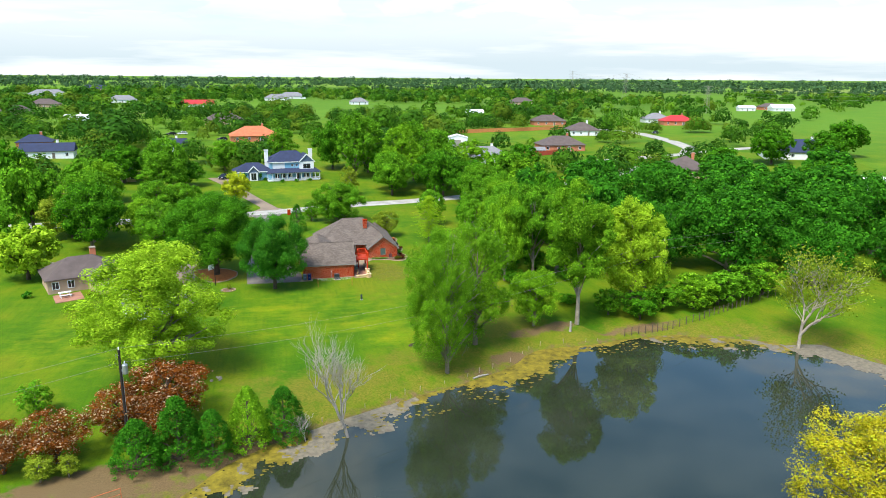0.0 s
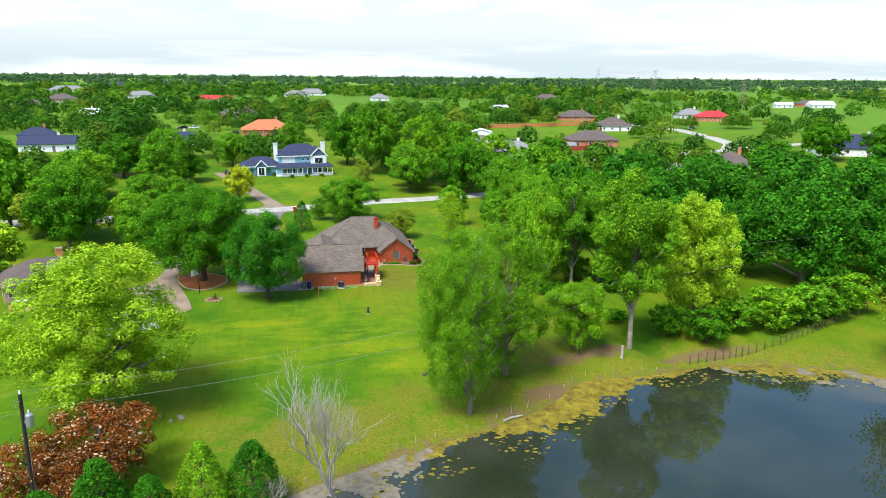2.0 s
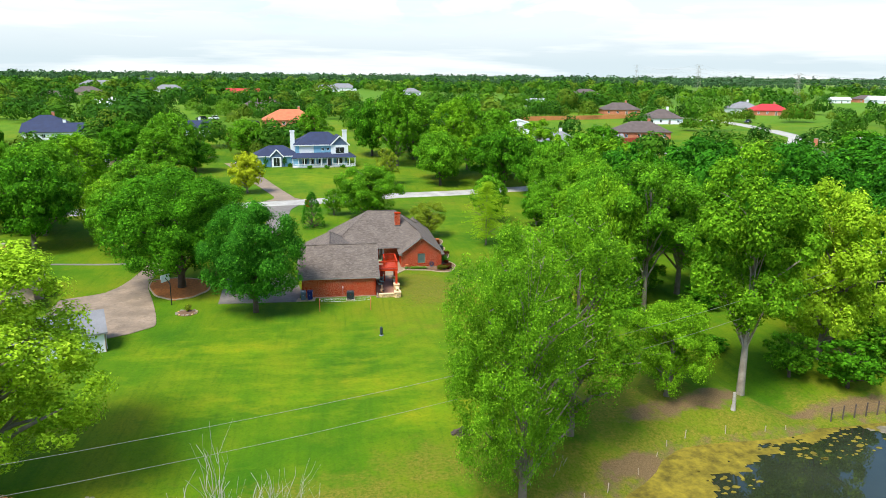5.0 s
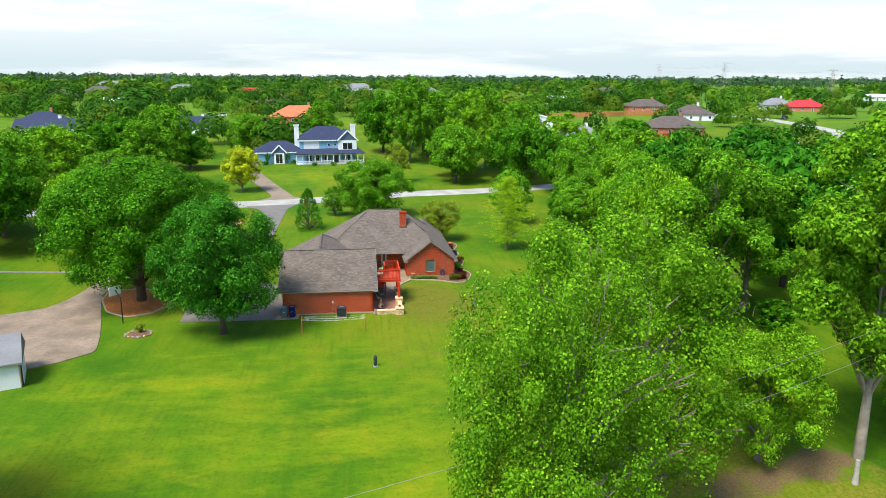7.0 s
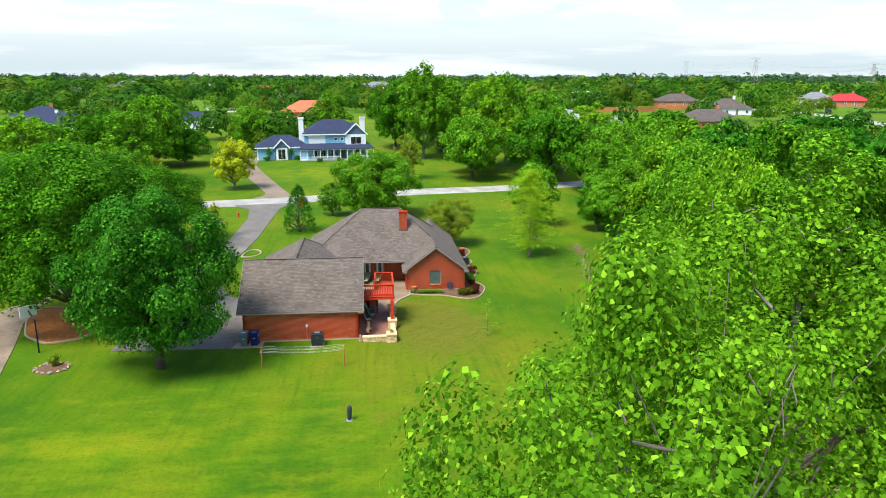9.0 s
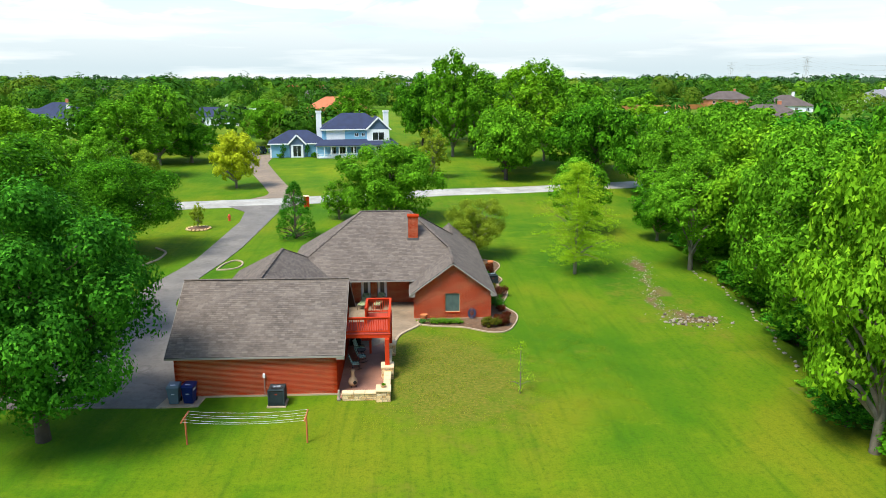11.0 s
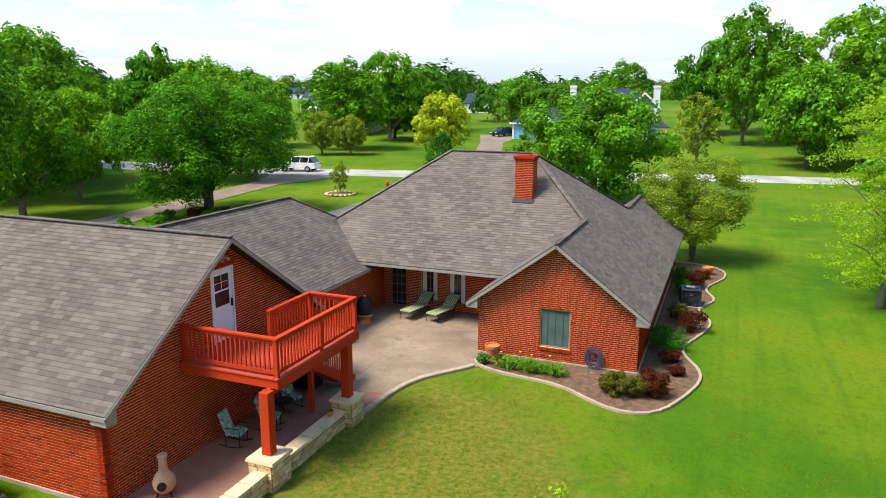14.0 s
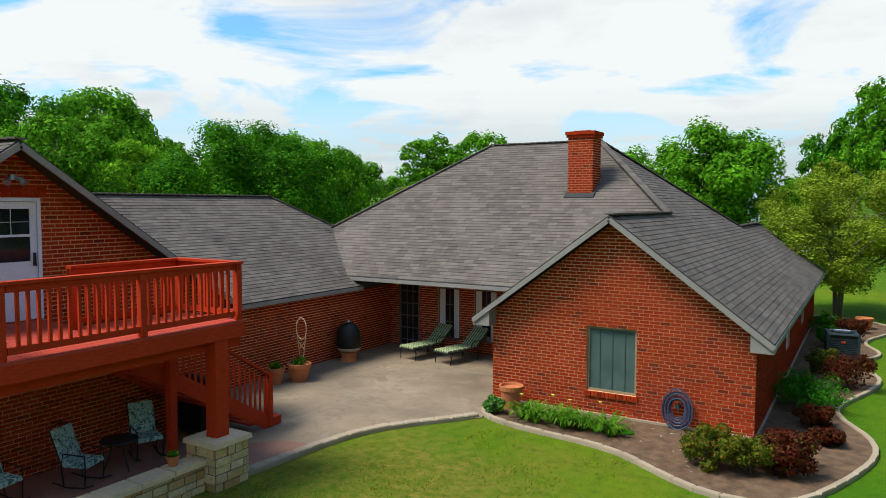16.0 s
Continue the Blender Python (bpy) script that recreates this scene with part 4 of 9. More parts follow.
def tree(name, label, kind, seed, x, y, h, r, foliage="leaf_mid", bark="bark_grey", leaves=4500, detail=1.0, group="", category="tree", fine=1.0, tilt=0.0, drift=0.0):
    """tilt: degrees by which the tree leans to the east. drift: metres by which its crown has grown eastwards."""
    tm, cm = template(kind, seed, leaves, detail, fine)
    z = float(height(x, y))
    base = thing(name, label, category, group=group)
    base.matrix_basis = pose(x, y, z - 0.03, 0, tilt, 0) @ pose(0, 0, 0, 0, 0, (seed * 77 + x * 13 + y * 7) % 360)
    for nm, me, mt in (("trunk", tm, bark), ("crown", cm, foliage)):
        ob = new(nm, me)
        ob.parent = base
        ob.scale = (r, r, h)
        if nm == "crown" and drift:
            ob.location = base.matrix_basis.to_3x3().inverted() @ Vector((drift, 0, 0))
        if nm == "trunk" and kind == "vase":
            tagged(ob, "cluster of slender grey stems", kind="stuff")
        ob.material_slots[0].link = "OBJECT"
        ob.material_slots[0].material = MATS[mt]
    return base

# ---- the brick house ----
BRICK, SHINGLE = (0.215, 0.0735), (0.31, 0.142)
house = thing("brick_house", "sprawling red brick house with hipped grey shingle roofs", "house")


def wall_block(name, corners, inner, label="", chosen=None, holes=()):
    """A brick wall: a mortar body behind the face polygons, and bricks on them. corners: list of flat convex polygons on the outer face."""
    nrm = (Vector(corners[0][1]) - Vector(corners[0][0])).cross(Vector(corners[0][2]) - Vector(corners[0][0])).normalized()
    body = Shape()
    for poly in corners:
        body.prism([Vector(p) - nrm * inner for p in poly], [Vector(p) for p in poly])
    wall = part(name, body, "mortar", house, label)
    sh = Shape()
    poses = []
    for poly in corners:
        poses += lay(sh, poly, BRICK, 0.021, 0.012, 0.5, chosen=chosen)
    if sh.v:
        part("bricks", sh, "brick_red", wall, kind="stuff")
    if poses:
        pieces("brick", piece_mesh("brick", BRICK, 0.021, 0.012, "brick_red"), poses, wall)
    return wall


def rect(x0, z0, x1, z1, y, face="S"):
    """A rectangle on a wall. face: S and N walls run along x at y; E and W walls run along y at x (given as y here)."""
    p = {"S": [(x0, y, z0), (x1, y, z0), (x1, y, z1), (x0, y, z1)], "N": [(x1, y, z0), (x0, y, z0), (x0, y, z1), (x1, y, z1)],
         "E": [(y, x0, z0), (y, x1, z0), (y, x1, z1), (y, x0, z1)], "W": [(y, x1, z0), (y, x0, z0), (y, x0, z1), (y, x1, z1)]}
    return p[face]


def around(x0, z0, x1, z1, holes, y, face):
    """Rectangles that leave the holes (x0, z0, x1, z1) open."""
    out, cur = [], x0
    for a, b, c, d in sorted(holes):
        if a > cur:
            out.append(rect(cur, z0, a, z1, y, face))
        if b > z0:
            out.append(rect(a, z0, c, b, y, face))
        if d < z1:
            out.append(rect(a, d, c, z1, y, face))
        cur = c
    out.append(rect(cur, z0, x1, z1, y, face))
    return out


# garage walls
GE = 2.55                                     # wall head
wall_block("wall_garage_south", [rect(-8.9, -0.1, 0, GE, 0, "S")], 0.2, "long red brick garage wall")
DY0, DY1, DZ0, DZ1 = 3.84, 4.78, 2.67, 4.70
east = around(0, -0.1, 8.5, GE, [], 0, "E")
ridge_z = GE + 4.25 * 0.70
def roofline(y):
    return GE + 0.70 * (y if y < 4.25 else 8.5 - y)
east += [[(0, 0, GE), (0, DY0, GE), (0, DY0, roofline(DY0))], [(0, DY0, GE), (0, DY1, GE), (0, DY1, DZ0), (0, DY0, DZ0)],
         [(0, DY0, DZ1), (0, DY1, DZ1), (0, DY1, roofline(DY1)), (0, 4.25, ridge_z), (0, DY0, roofline(DY0))],
         [(0, DY1, GE), (0, 8.5, GE), (0, DY1, roofline(DY1))]]
wall_block("wall_garage_east", east, 0.2, "brick gable wall behind the red deck")
wall_block("wall_garage_west", [rect(0, -0.1, 8.5, GE, -8.9, "W"), [(-8.9, 8.5, GE), (-8.9, 0, GE), (-8.9, 4.25, ridge_z)]], 0.2)
wall_block("wall_garage_north", [rect(-8.9, -0.1, -1.6, GE, 8.5, "N"), rect(-1.6, -0.1, 0, GE, 8.5, "N")], 0.2)
# wing between garage and house, its wall along the patio
wall_block("wall_patio_west", [rect(8.5, -0.1, 17.2, 2.35, -1.6, "E")], 0.2, "brick wall along the patio")
wall_block("wall_wing_west", [rect(8.5, -0.1, 19.0, 2.35, -9.4, "W")], 0.2)
wall_block("wall_wing_north", [rect(-9.4, -0.1, -5.6, 2.35, 19.0, "N")], 0.2)
# porch back wall with a door and two windows
PH = [(-1.25, 0.02, -0.45, 2.05), (0.25, 0.35, 1.05, 2.0), (1.55, 0.35, 2.35, 2.0)]
wall_block("wall_porch", around(-1.6, -0.1, 4.45, 2.45, PH, 17.2, "S"), 0.2, "shaded brick wall of the back porch")
# gable wing
GW0, GW1, GY, AP = 4.45, 10.15, 12.82, 7.3
WIN = (6.73, 0.56, 7.83, 1.98)
gh = 2.12
near = around(GW0, -0.1, GW1, gh, [WIN], GY, "S")
near += [[(GW0, GY, gh), (GW1, GY, gh), (AP, GY, 4.26)]]
wall_block("wall_gable_south", near, 0.2, "red brick gable wall with one window", chosen=lambda c: 4.6 < c.x < 6.7 and 0.3 < c.z < 2.1)
wall_block("wall_gable_west", [rect(GY + 0.012, -0.1, 17.2, gh + 0.1, GW0, "W")], 0.2)
EW = [(18.6, 0.75, 19.7, 1.95), (23.4, 0.75, 24.5, 1.95)]
wall_block("wall_east", around(GY + 0.012, -0.1, 29.6, gh, EW, GW1, "E"), 0.2, "long brick side wall above a planted bed")
wall_block("wall_front", [rect(-5.6, -0.1, 5.8, 2.3, 26.9, "N"), rect(5.8, -0.1, GW1, gh, 29.6, "N"), [(GW1, 29.6, gh), (5.8, 29.6, gh), (8.0, 29.6, 3.7)]], 0.2)
wall_block("wall_front_side", [rect(26.9, -0.1, 29.6, gh, 5.8, "W"), rect(19.0, -0.1, 26.9, 2.3, -5.6, "W")], 0.2)
# footing strip
for a, b in (((-8.93, -0.03), (0.03, -0.03)), ((GW0, GY - 0.03), (GW1 + 0.03, GY - 0.03)), ((GW1 + 0.03, GY), (GW1 + 0.03, 29.6))):
    part("footing", Shape().beam((*a, 0.03), (*b, 0.03), 0.06, 0.14), "kerb_concrete", house)


# roofs
def roof_plane(name, polys, label="", chosen=None, thick=0.10):
    """One roof slope: a felt-covered deck and courses of shingles on it."""
    body = Shape()
    for poly in polys:
        pts = [Vector(p) for p in poly]
        nrm = (pts[1] - pts[0]).cross(pts[2] - pts[0]).normalized()
        if nrm.z < 0:
            pts.reverse()
            nrm = -nrm
        body.prism([p - Vector((0, 0, thick)) for p in pts], pts)
    slope = part(name, body, "roof_felt", house, label)
    sh, poses = Shape(), []
    rng = random.Random(len(house.children))
    for poly in polys:
        pts = [Vector(p) for p in poly]
        if (pts[1] - pts[0]).cross(pts[2] - pts[0]).z < 0:
            pts.reverse()
        poses += lay(sh, pts, SHINGLE, 0.002, 0.009, wedge=True, chosen=chosen, ragged=0.05, rng=rng)
    part("shingles", sh, "shingle_grey", slope, kind="stuff")
    if poses:
        pieces("shingle", piece_mesh("shingle", SHINGLE, 0.002, 0.009, "shingle_grey", True), poses, slope)
    return slope


RX0, RX1 = -9.3, 0.46
G0, GR = (-0.26, 2.46), (4.25, 5.61)
roof_plane("roof_garage_south", [[(RX0, G0[0], G0[1]), (RX1, G0[0], G0[1]), (RX1, GR[0], GR[1]), (RX0, GR[0], GR[1])]], "wide grey shingle slope over the garage")
roof_plane("roof_garage_north", [[(RX0, 8.76, 2.46), (RX1, 8.76, 2.46), (RX1, GR[0], GR[1]), (RX0, GR[0], GR[1])]])
# wing: ridge along y, hipped to the north
WR, WE, WW, WZ, WEZ = -5.49, -1.2, -9.78, 4.85, 2.15
roof_plane("roof_wing_east", [[(WE, 5.6, WEZ), (WE, 19.5, WEZ), (WR, 15.67, WZ), (WR, 5.6, WZ)]])
roof_plane("roof_wing_west", [[(WW, 5.6, WEZ), (WW, 19.5, WEZ), (WR, 15.67, WZ), (WR, 5.6, WZ)]])
roof_plane("roof_wing_north", [[(WE, 19.5, WEZ), (WW, 19.5, WEZ), (WR, 15.67, WZ)]])
# main hip
RZ, RL, RR, RY = 6.73, 0.19, 4.18, 21.0
SP = 0.715
SY, SZ = 15.0, 6.73 - 0.715 * 6.0
MW = RL - (RZ - SZ) / 0.72
roof_plane("roof_main_south", [[(MW, SY, SZ), (4.4, SY, SZ), (4.4, RY - (RZ - 6.56) / SP, 6.56), (RR, RY, RZ), (RL, RY, RZ)],
                               [(4.4, SY, SZ), (7.3 + 2.3, SY, SZ), (4.4, RY - (RZ - 6.56) / SP, 6.56)]], "tall grey shingle hip roof above the patio")
roof_plane("roof_main_west", [[(MW, SY, SZ), (RL, RY, RZ), (MW, 27.2, SZ)]])
roof_plane("roof_main_north", [[(MW, 27.2, SZ), (9.2, 27.2, SZ), (RR, RY, RZ), (RL, RY, RZ)]])
# gable wing and the long east slope
EX, EZ, EP = 10.5, 2.02, 0.742


def ez(x):
    return EZ + EP * (EX - x)


pick = lambda c: 7.6 < c.x < 9.0 and 13.0 < c.y < 20.0 and random.Random(round(c.x * 91 + c.y * 57)).random() < 0.95
roof_plane("roof_east", [[(EX, 12.45, EZ), (EX, 17.45, EZ), (AP, 17.45, ez(AP)), (AP, 12.45, ez(AP))],
                         [(EX, 17.45, EZ), (EX, 24.8, EZ), (8.0, 24.8, ez(8.0)), (RR, RY, ez(RR)), (AP, 17.45, ez(AP))],
                         [(EX, 24.8, EZ), (EX, 30.0, EZ), (8.0, 30.0, ez(8.0)), (8.0, 24.8, ez(8.0))]], "long east-facing shingle slope", chosen=pick)
GWX = 2 * AP - EX
roof_plane("roof_gable_west", [[(GWX, 12.45, EZ), (AP, 12.45, ez(AP)), (AP, 18.2, ez(AP)), (GWX, 18.2, EZ)]])
roof_plane("roof_front_gable", [[(5.5, 30.0, EZ), (8.0, 30.0, ez(8.0)), (8.0, 24.0, ez(8.0)), (5.5, 24.0, EZ)]])
# ridge and hip caps
caps = Shape()


def cap_line(a, b, w=0.2):
    a, b = Vector(a), Vector(b)
    n = max(1, int((b - a).length / 0.21))
    for i in range(n):
        p, q = a.lerp(b, i / n), a.lerp(b, (i + 1.12) / n)
        caps.beam(p + Vector((0, 0, 0.036)), q + Vector((0, 0, 0.014)), w, 0.03)


for a, b in (((RX0, 4.25, 5.61), (RX1, 4.25, 5.61)), ((WR, 5.6, WZ), (WR, 15.67, WZ)), ((WR, 15.67, WZ), (WE, 19.5, WEZ)), ((RL, RY, RZ), (RR, RY, RZ)), ((RL, RY, RZ), (MW, SY, SZ)),
             ((RR, RY, RZ), (AP, 17.45, ez(AP))), ((AP, 12.45, ez(AP)), (AP, 17.6, ez(AP))), ((8.0, 25, ez(8.0)), (8.0, 30, ez(8.0))), ((RR, RY, RZ), (8.0, 24.8, ez(8.0)))):
    cap_line(a, b)
part("ridge_cap", caps, "shingle_grey", house, "row of ridge cap shingles", kind="stuff")
# fascia, rake boards and soffits
for a, b in (((RX0, G0[0] - 0.01, 2.38), (RX1, G0[0] - 0.01, 2.38)), ((RX1 + 0.01, G0[0], 2.38), (RX1 + 0.01, 4.25, 5.52)), ((RX1 + 0.01, 8.76, 2.38), (RX1 + 0.01, 4.25, 5.52)),
             ((RX0 - 0.01, G0[0], 2.38), (RX0 - 0.01, 4.25, 5.52)), ((WE + 0.01, 8.8, WEZ - 0.08), (WE + 0.01, 15.2, WEZ - 0.08)), ((MW + 4, SY - 0.01, SZ - 0.08), (4.6, SY - 0.01, SZ - 0.08)),
             ((GWX, 12.44, EZ - 0.09), (AP, 12.44, ez(AP) - 0.09)), ((EX, 12.44, EZ - 0.09), (AP, 12.44, ez(AP) - 0.09)), ((EX + 0.01, 12.45, EZ - 0.08), (EX + 0.01, 30, EZ - 0.08)),
             ((EX, 30.01, EZ - 0.09), (8.0, 30.01, ez(8.0) - 0.09)), ((GWX - 0.01, 12.45, EZ - 0.08), (GWX - 0.01, 15, EZ - 0.08))):
    part("fascia", Shape().beam(a, b, 0.03, 0.105), "trim_grey", house, "painted grey fascia board")
# boxed eave returns at the gable's feet
for sx in (-1, 1):
    x0 = AP + sx * (EX - AP)
    trim = Shape().prism([(x0, 12.46, EZ - 0.2), (x0 - sx * 0.42, 12.46, EZ - 0.2), (x0 - sx * 0.42, 12.82, EZ - 0.2), (x0, 12.82, EZ - 0.2)][::sx],
               [(x0, 12.46, EZ - 0.06), (x0 - sx * 0.42, 12.46, EZ + 0.17), (x0 - sx * 0.42, 12.82, EZ + 0.17), (x0, 12.82, EZ - 0.06)][::sx])
    part("eave_return", trim, "trim_grey", house)
trim = Shape().prism([(0.0, -0.26, 2.2), (0.46, -0.26, 2.2), (0.46, 0.05, 2.2), (0.0, 0.05, 2.2)], [(0.0, -0.26, 2.36), (0.46, -0.26, 2.36), (0.46, 0.05, 2.55), (0.0, 0.05, 2.55)])
part("eave_return", trim, "trim_grey", house)
soff = Shape()
soff.box(-1.6, 15.05, 2.36, 4.45, 17.2, 2.42)
soff.box(-1.55, 8.5, 2.05, -1.22, 15.0, 2.09)
part("porch_ceiling", soff, "soffit_dark", house)
post = Shape()
# chimney
ch = Shape().box(4.08, 18.45, 4.4, 4.84, 19.15, 6.62)
chim = part("chimney", ch, "mortar", house, "square red brick chimney")
cb = Shape()
for poly in (rect(4.08, 4.4, 4.84, 6.62, 18.45, "S"), rect(18.45, 4.4, 19.15, 6.62, 4.84, "E"), rect(18.45, 4.4, 19.15, 6.62, 4.08, "W"), rect(4.08, 4.4, 4.84, 6.62, 19.15, "N")):
    lay(cb, poly, BRICK, 0.021, 0.012)
part("bricks", cb, "brick_red", chim, kind="stuff")
crown = Shape().box(4.03, 18.40, 6.62, 4.89, 19.20, 6.70).box(4.0, 18.37, 6.70, 4.92, 19.23, 6.80).box(4.2, 18.6, 6.80, 4.7, 19.0, 6.84)
part("chimney_crown", crown, "brick_red", chim)
part("flashing", Shape().prism([(4.0, 18.3, 4.78), (4.92, 18.3, 4.78), (4.92, 18.5, 4.92), (4.0, 18.5, 4.92)], [(4.0, 18.3, 4.85), (4.92, 18.3, 4.85), (4.92, 18.5, 5.02), (4.0, 18.5, 5.02)]), "roof_felt", chim)


# windows and doors
def window(x0, z0, x1, z1, at, face, glass="window_glass", cols=2, rows=2, name="window", depth=0.08, frame_mat="white_paint", label="", bar=None, owner=None):
    """A framed window in a wall's opening, with mullions and a sill."""
    s = {"S": (1, 0, 0, -1), "N": (-1, 0, 0, 1), "E": (0, 1, 1, 0), "W": (0, -1, -1, 0)}[face]
    w, h = x1 - x0, z1 - z0
    if face in "SN":
        ox, oy, rz = (x0 if face == "S" else x1), at, (0 if face == "S" else 180)
    else:
        ox, oy, rz = at, (x0 if face == "E" else x1), (90 if face == "E" else -90)
    win = new(name)
    win.empty_display_size = 0.1
    win.parent = owner or house
    win.matrix_basis = pose(ox, oy, z0, 0, 0, rz)
    tagged(win, label)
    t = 0.05
    fr = Shape().box(0, depth - 0.03, 0, t, depth + 0.03, h).box(w - t, depth - 0.03, 0, w, depth + 0.03, h).box(t, depth - 0.03, h - t, w - t, depth + 0.03, h).box(t, depth - 0.03, 0, w - t, depth + 0.03, t)
    part("window_frame", fr, frame_mat, win)
    part("pane", Shape().box(t, depth, t, w - t, depth + 0.012, h - t), glass, win)
    mu = Shape()
    for i in range(1, cols):
        mu.box(w * i / cols - 0.012, depth - 0.012, t, w * i / cols + 0.012, depth - 0.002, h - t)
    for j in range(1, rows):
        mu.box(t, depth - 0.016, h * j / rows - 0.014, w - t, depth - 0.006, h * j / rows + 0.014)
    if mu.v:
        part("mullion", mu, bar or frame_mat, win)
    return win


window(*WIN, GY, "S", "window_screen", 4, 1, frame_mat="frame_tan", bar="screen_bar", label="window behind a green-grey sun screen")
sill = Shape()
for i in range(15):
    sill.box(6.70 + i * 0.079, GY - 0.05, 0.46, 6.70 + i * 0.079 + 0.070, GY + 0.1, 0.555, 0.004)
part("sill", sill, "brick_red", house, "brick rowlock window sill")
for w_ in PH[1:]:
    window(*w_, 17.2, "S", "window_glass", 2, 3, frame_mat="soffit_dark", label="tall dim porch window in a dark frame")
for w_ in PH[1:]:
    for x0, x1 in ((w_[0] + 0.05, w_[0] + 0.24), (w_[2] - 0.24, w_[2] - 0.05)):
        fold = Shape()
        for i in range(4):
            xa, xb = x0 + (x1 - x0) * i / 4, x0 + (x1 - x0) * (i + 1) / 4
            fold.box(xa, 17.2 + 0.052 + 0.008 * (i % 2), w_[1] + 0.06, xb, 17.2 + 0.074, w_[3] - 0.06)
        part("curtain", fold, "label_white", house, "pale gathered curtain beside the porch window")
for w_ in EW:
    window(*w_, GW1, "E", "window_glass", 2, 2)
# upstairs door onto the deck
door = new("door")
door.parent = house
door.matrix_basis = pose(0.0, DY0, DZ0, 0, 0, 90)
tagged(door, "white storm door with a two-part window, opening onto the deck")
w, h = DY1 - DY0, DZ1 - DZ0
part("door_frame", Shape().box(0, -0.03, 0, 0.06, 0.12, h).box(w - 0.06, -0.03, 0, w, 0.12, h).box(0.06, -0.03, h - 0.06, w - 0.06, 0.12, h), "white_paint", door)
part("door_panel", Shape().box(0.065, 0.0, 0.01, w - 0.065, 0.05, 0.98).box(0.065, 0.0, 0.98, 0.17, 0.05, h - 0.065).box(w - 0.17, 0.0, 0.98, w - 0.065, 0.05, h - 0.065).box(0.17, 0, h - 0.18, w - 0.17, 0.05, h - 0.065), "white_paint", door)
part("pane", Shape().box(0.17, 0.02, 0.98, w - 0.17, 0.035, h - 0.18), "window_glass", door)
part("mullion", Shape().box(0.17, -0.004, 1.39, w - 0.17, 0.02, 1.43).box(0.17, 0.008, 1.63, w - 0.17, 0.02, 1.638).box(w / 2 - 0.004, 0.008, 1.43, w / 2 + 0.004, 0.02, h - 0.18), "white_paint", door)
part("door_handle", Shape().box(w - 0.14, -0.06, 0.9, w - 0.11, 0.0, 1.12, 0.005), "metal_black", door, "black door handle")
hd = Shape()
for i in range(16):
    hd.box(0.0, DY0 - 0.12 + i * 0.0735, DZ1 + 0.01, 0.013, DY0 - 0.12 + i * 0.0735 + 0.062, DZ1 + 0.21)
part("lintel", hd, "brick_red", house, "soldier course of bricks above the door")
lamp = thing("wall_lamp", "small grey floodlight above the upstairs door", "lamp", 0.02, 4.31, DZ1 + 0.33)
part("bracket", Shape().box(0.0, -0.05, -0.04, 0.08, 0.05, 0.04, 0.01), "metal_grey", lamp)
for sy in (-1, 1):
    part("lamp_head", Shape().tube([(0.05, sy * 0.04, 0), (0.13, sy * 0.11, -0.05), (0.17, sy * 0.14, -0.10)], [0.03, 0.045, 0.06], 10), "metal_grey", lamp)
# porch door
pdoor = new("door")
pdoor.parent = house
pdoor.matrix_basis = pose(-1.25, 17.2, 0.02)
tagged(pdoor, "glazed porch door with small panes")
part("door_frame", Shape().box(0, 0.0, 0, 0.06, 0.12, 2.03).box(0.74, 0.0, 0, 0.80, 0.12, 2.03).box(0.06, 0.0, 1.97, 0.74, 0.12, 2.03), "soffit_dark", pdoor)
part("pane", Shape().box(0.06, 0.06, 0.0, 0.74, 0.08, 1.97), "window_glass", pdoor)
mu = Shape()
for i in range(1, 3):
    mu.box(0.06 + 0.68 * i / 3 - 0.012, 0.045, 0.0, 0.06 + 0.68 * i / 3 + 0.012, 0.06, 1.97)
for j in range(0, 5):
    mu.box(0.06, 0.042, 0.15 + j * 0.4, 0.74, 0.058, 0.18 + j * 0.4)
part("mullion", mu, "soffit_dark", pdoor)

# ---- patio, deck, stone wall ----
def slab(name, outline, z0, z1, material, label, category):
    return single(name, Shape().prism([(x, y, z0) for x, y in outline], [(x, y, z1) for x, y in outline]), material, label, category, kind="structure")


slab("patio", [(-1.6, 7.2), (2.9, 7.2), (3.05, 8.6), (3.35, 9.5), (3.9, 10.3), (4.5, 11.0), (4.9, 11.4), (4.75, 12.0), (4.5, 12.6), (4.45, 17.2), (-1.6, 17.2)], -0.3, 0.025, "concrete_patio", "stained tan concrete patio between the brick wings", "patio")
slab("patio", [(0.0, -0.55), (2.6, -0.55), (2.75, 6.6), (3.0, 8.2), (2.3, 8.0), (1.7, 7.4), (0.0, 7.3)], -0.3, 0.034, "paver_red", "reddish paved floor under the deck", "patio")
joint = Shape().box(-1.6, 14.9, 0.02, 4.45, 14.93, 0.027).box(1.55, 8.0, 0.02, 1.58, 17.2, 0.0265)
single("patio_joint", joint, "rock_grey", "dark expansion joint across the concrete", "joint", kind="structure")
# curved kerb from the stone pillar round the lawn
EDGE = [(2.95, 6.2), (3.05, 7.4), (3.15, 8.6), (3.45, 9.6), (4.0, 10.4), (4.6, 11.1), (4.75, 11.45)]


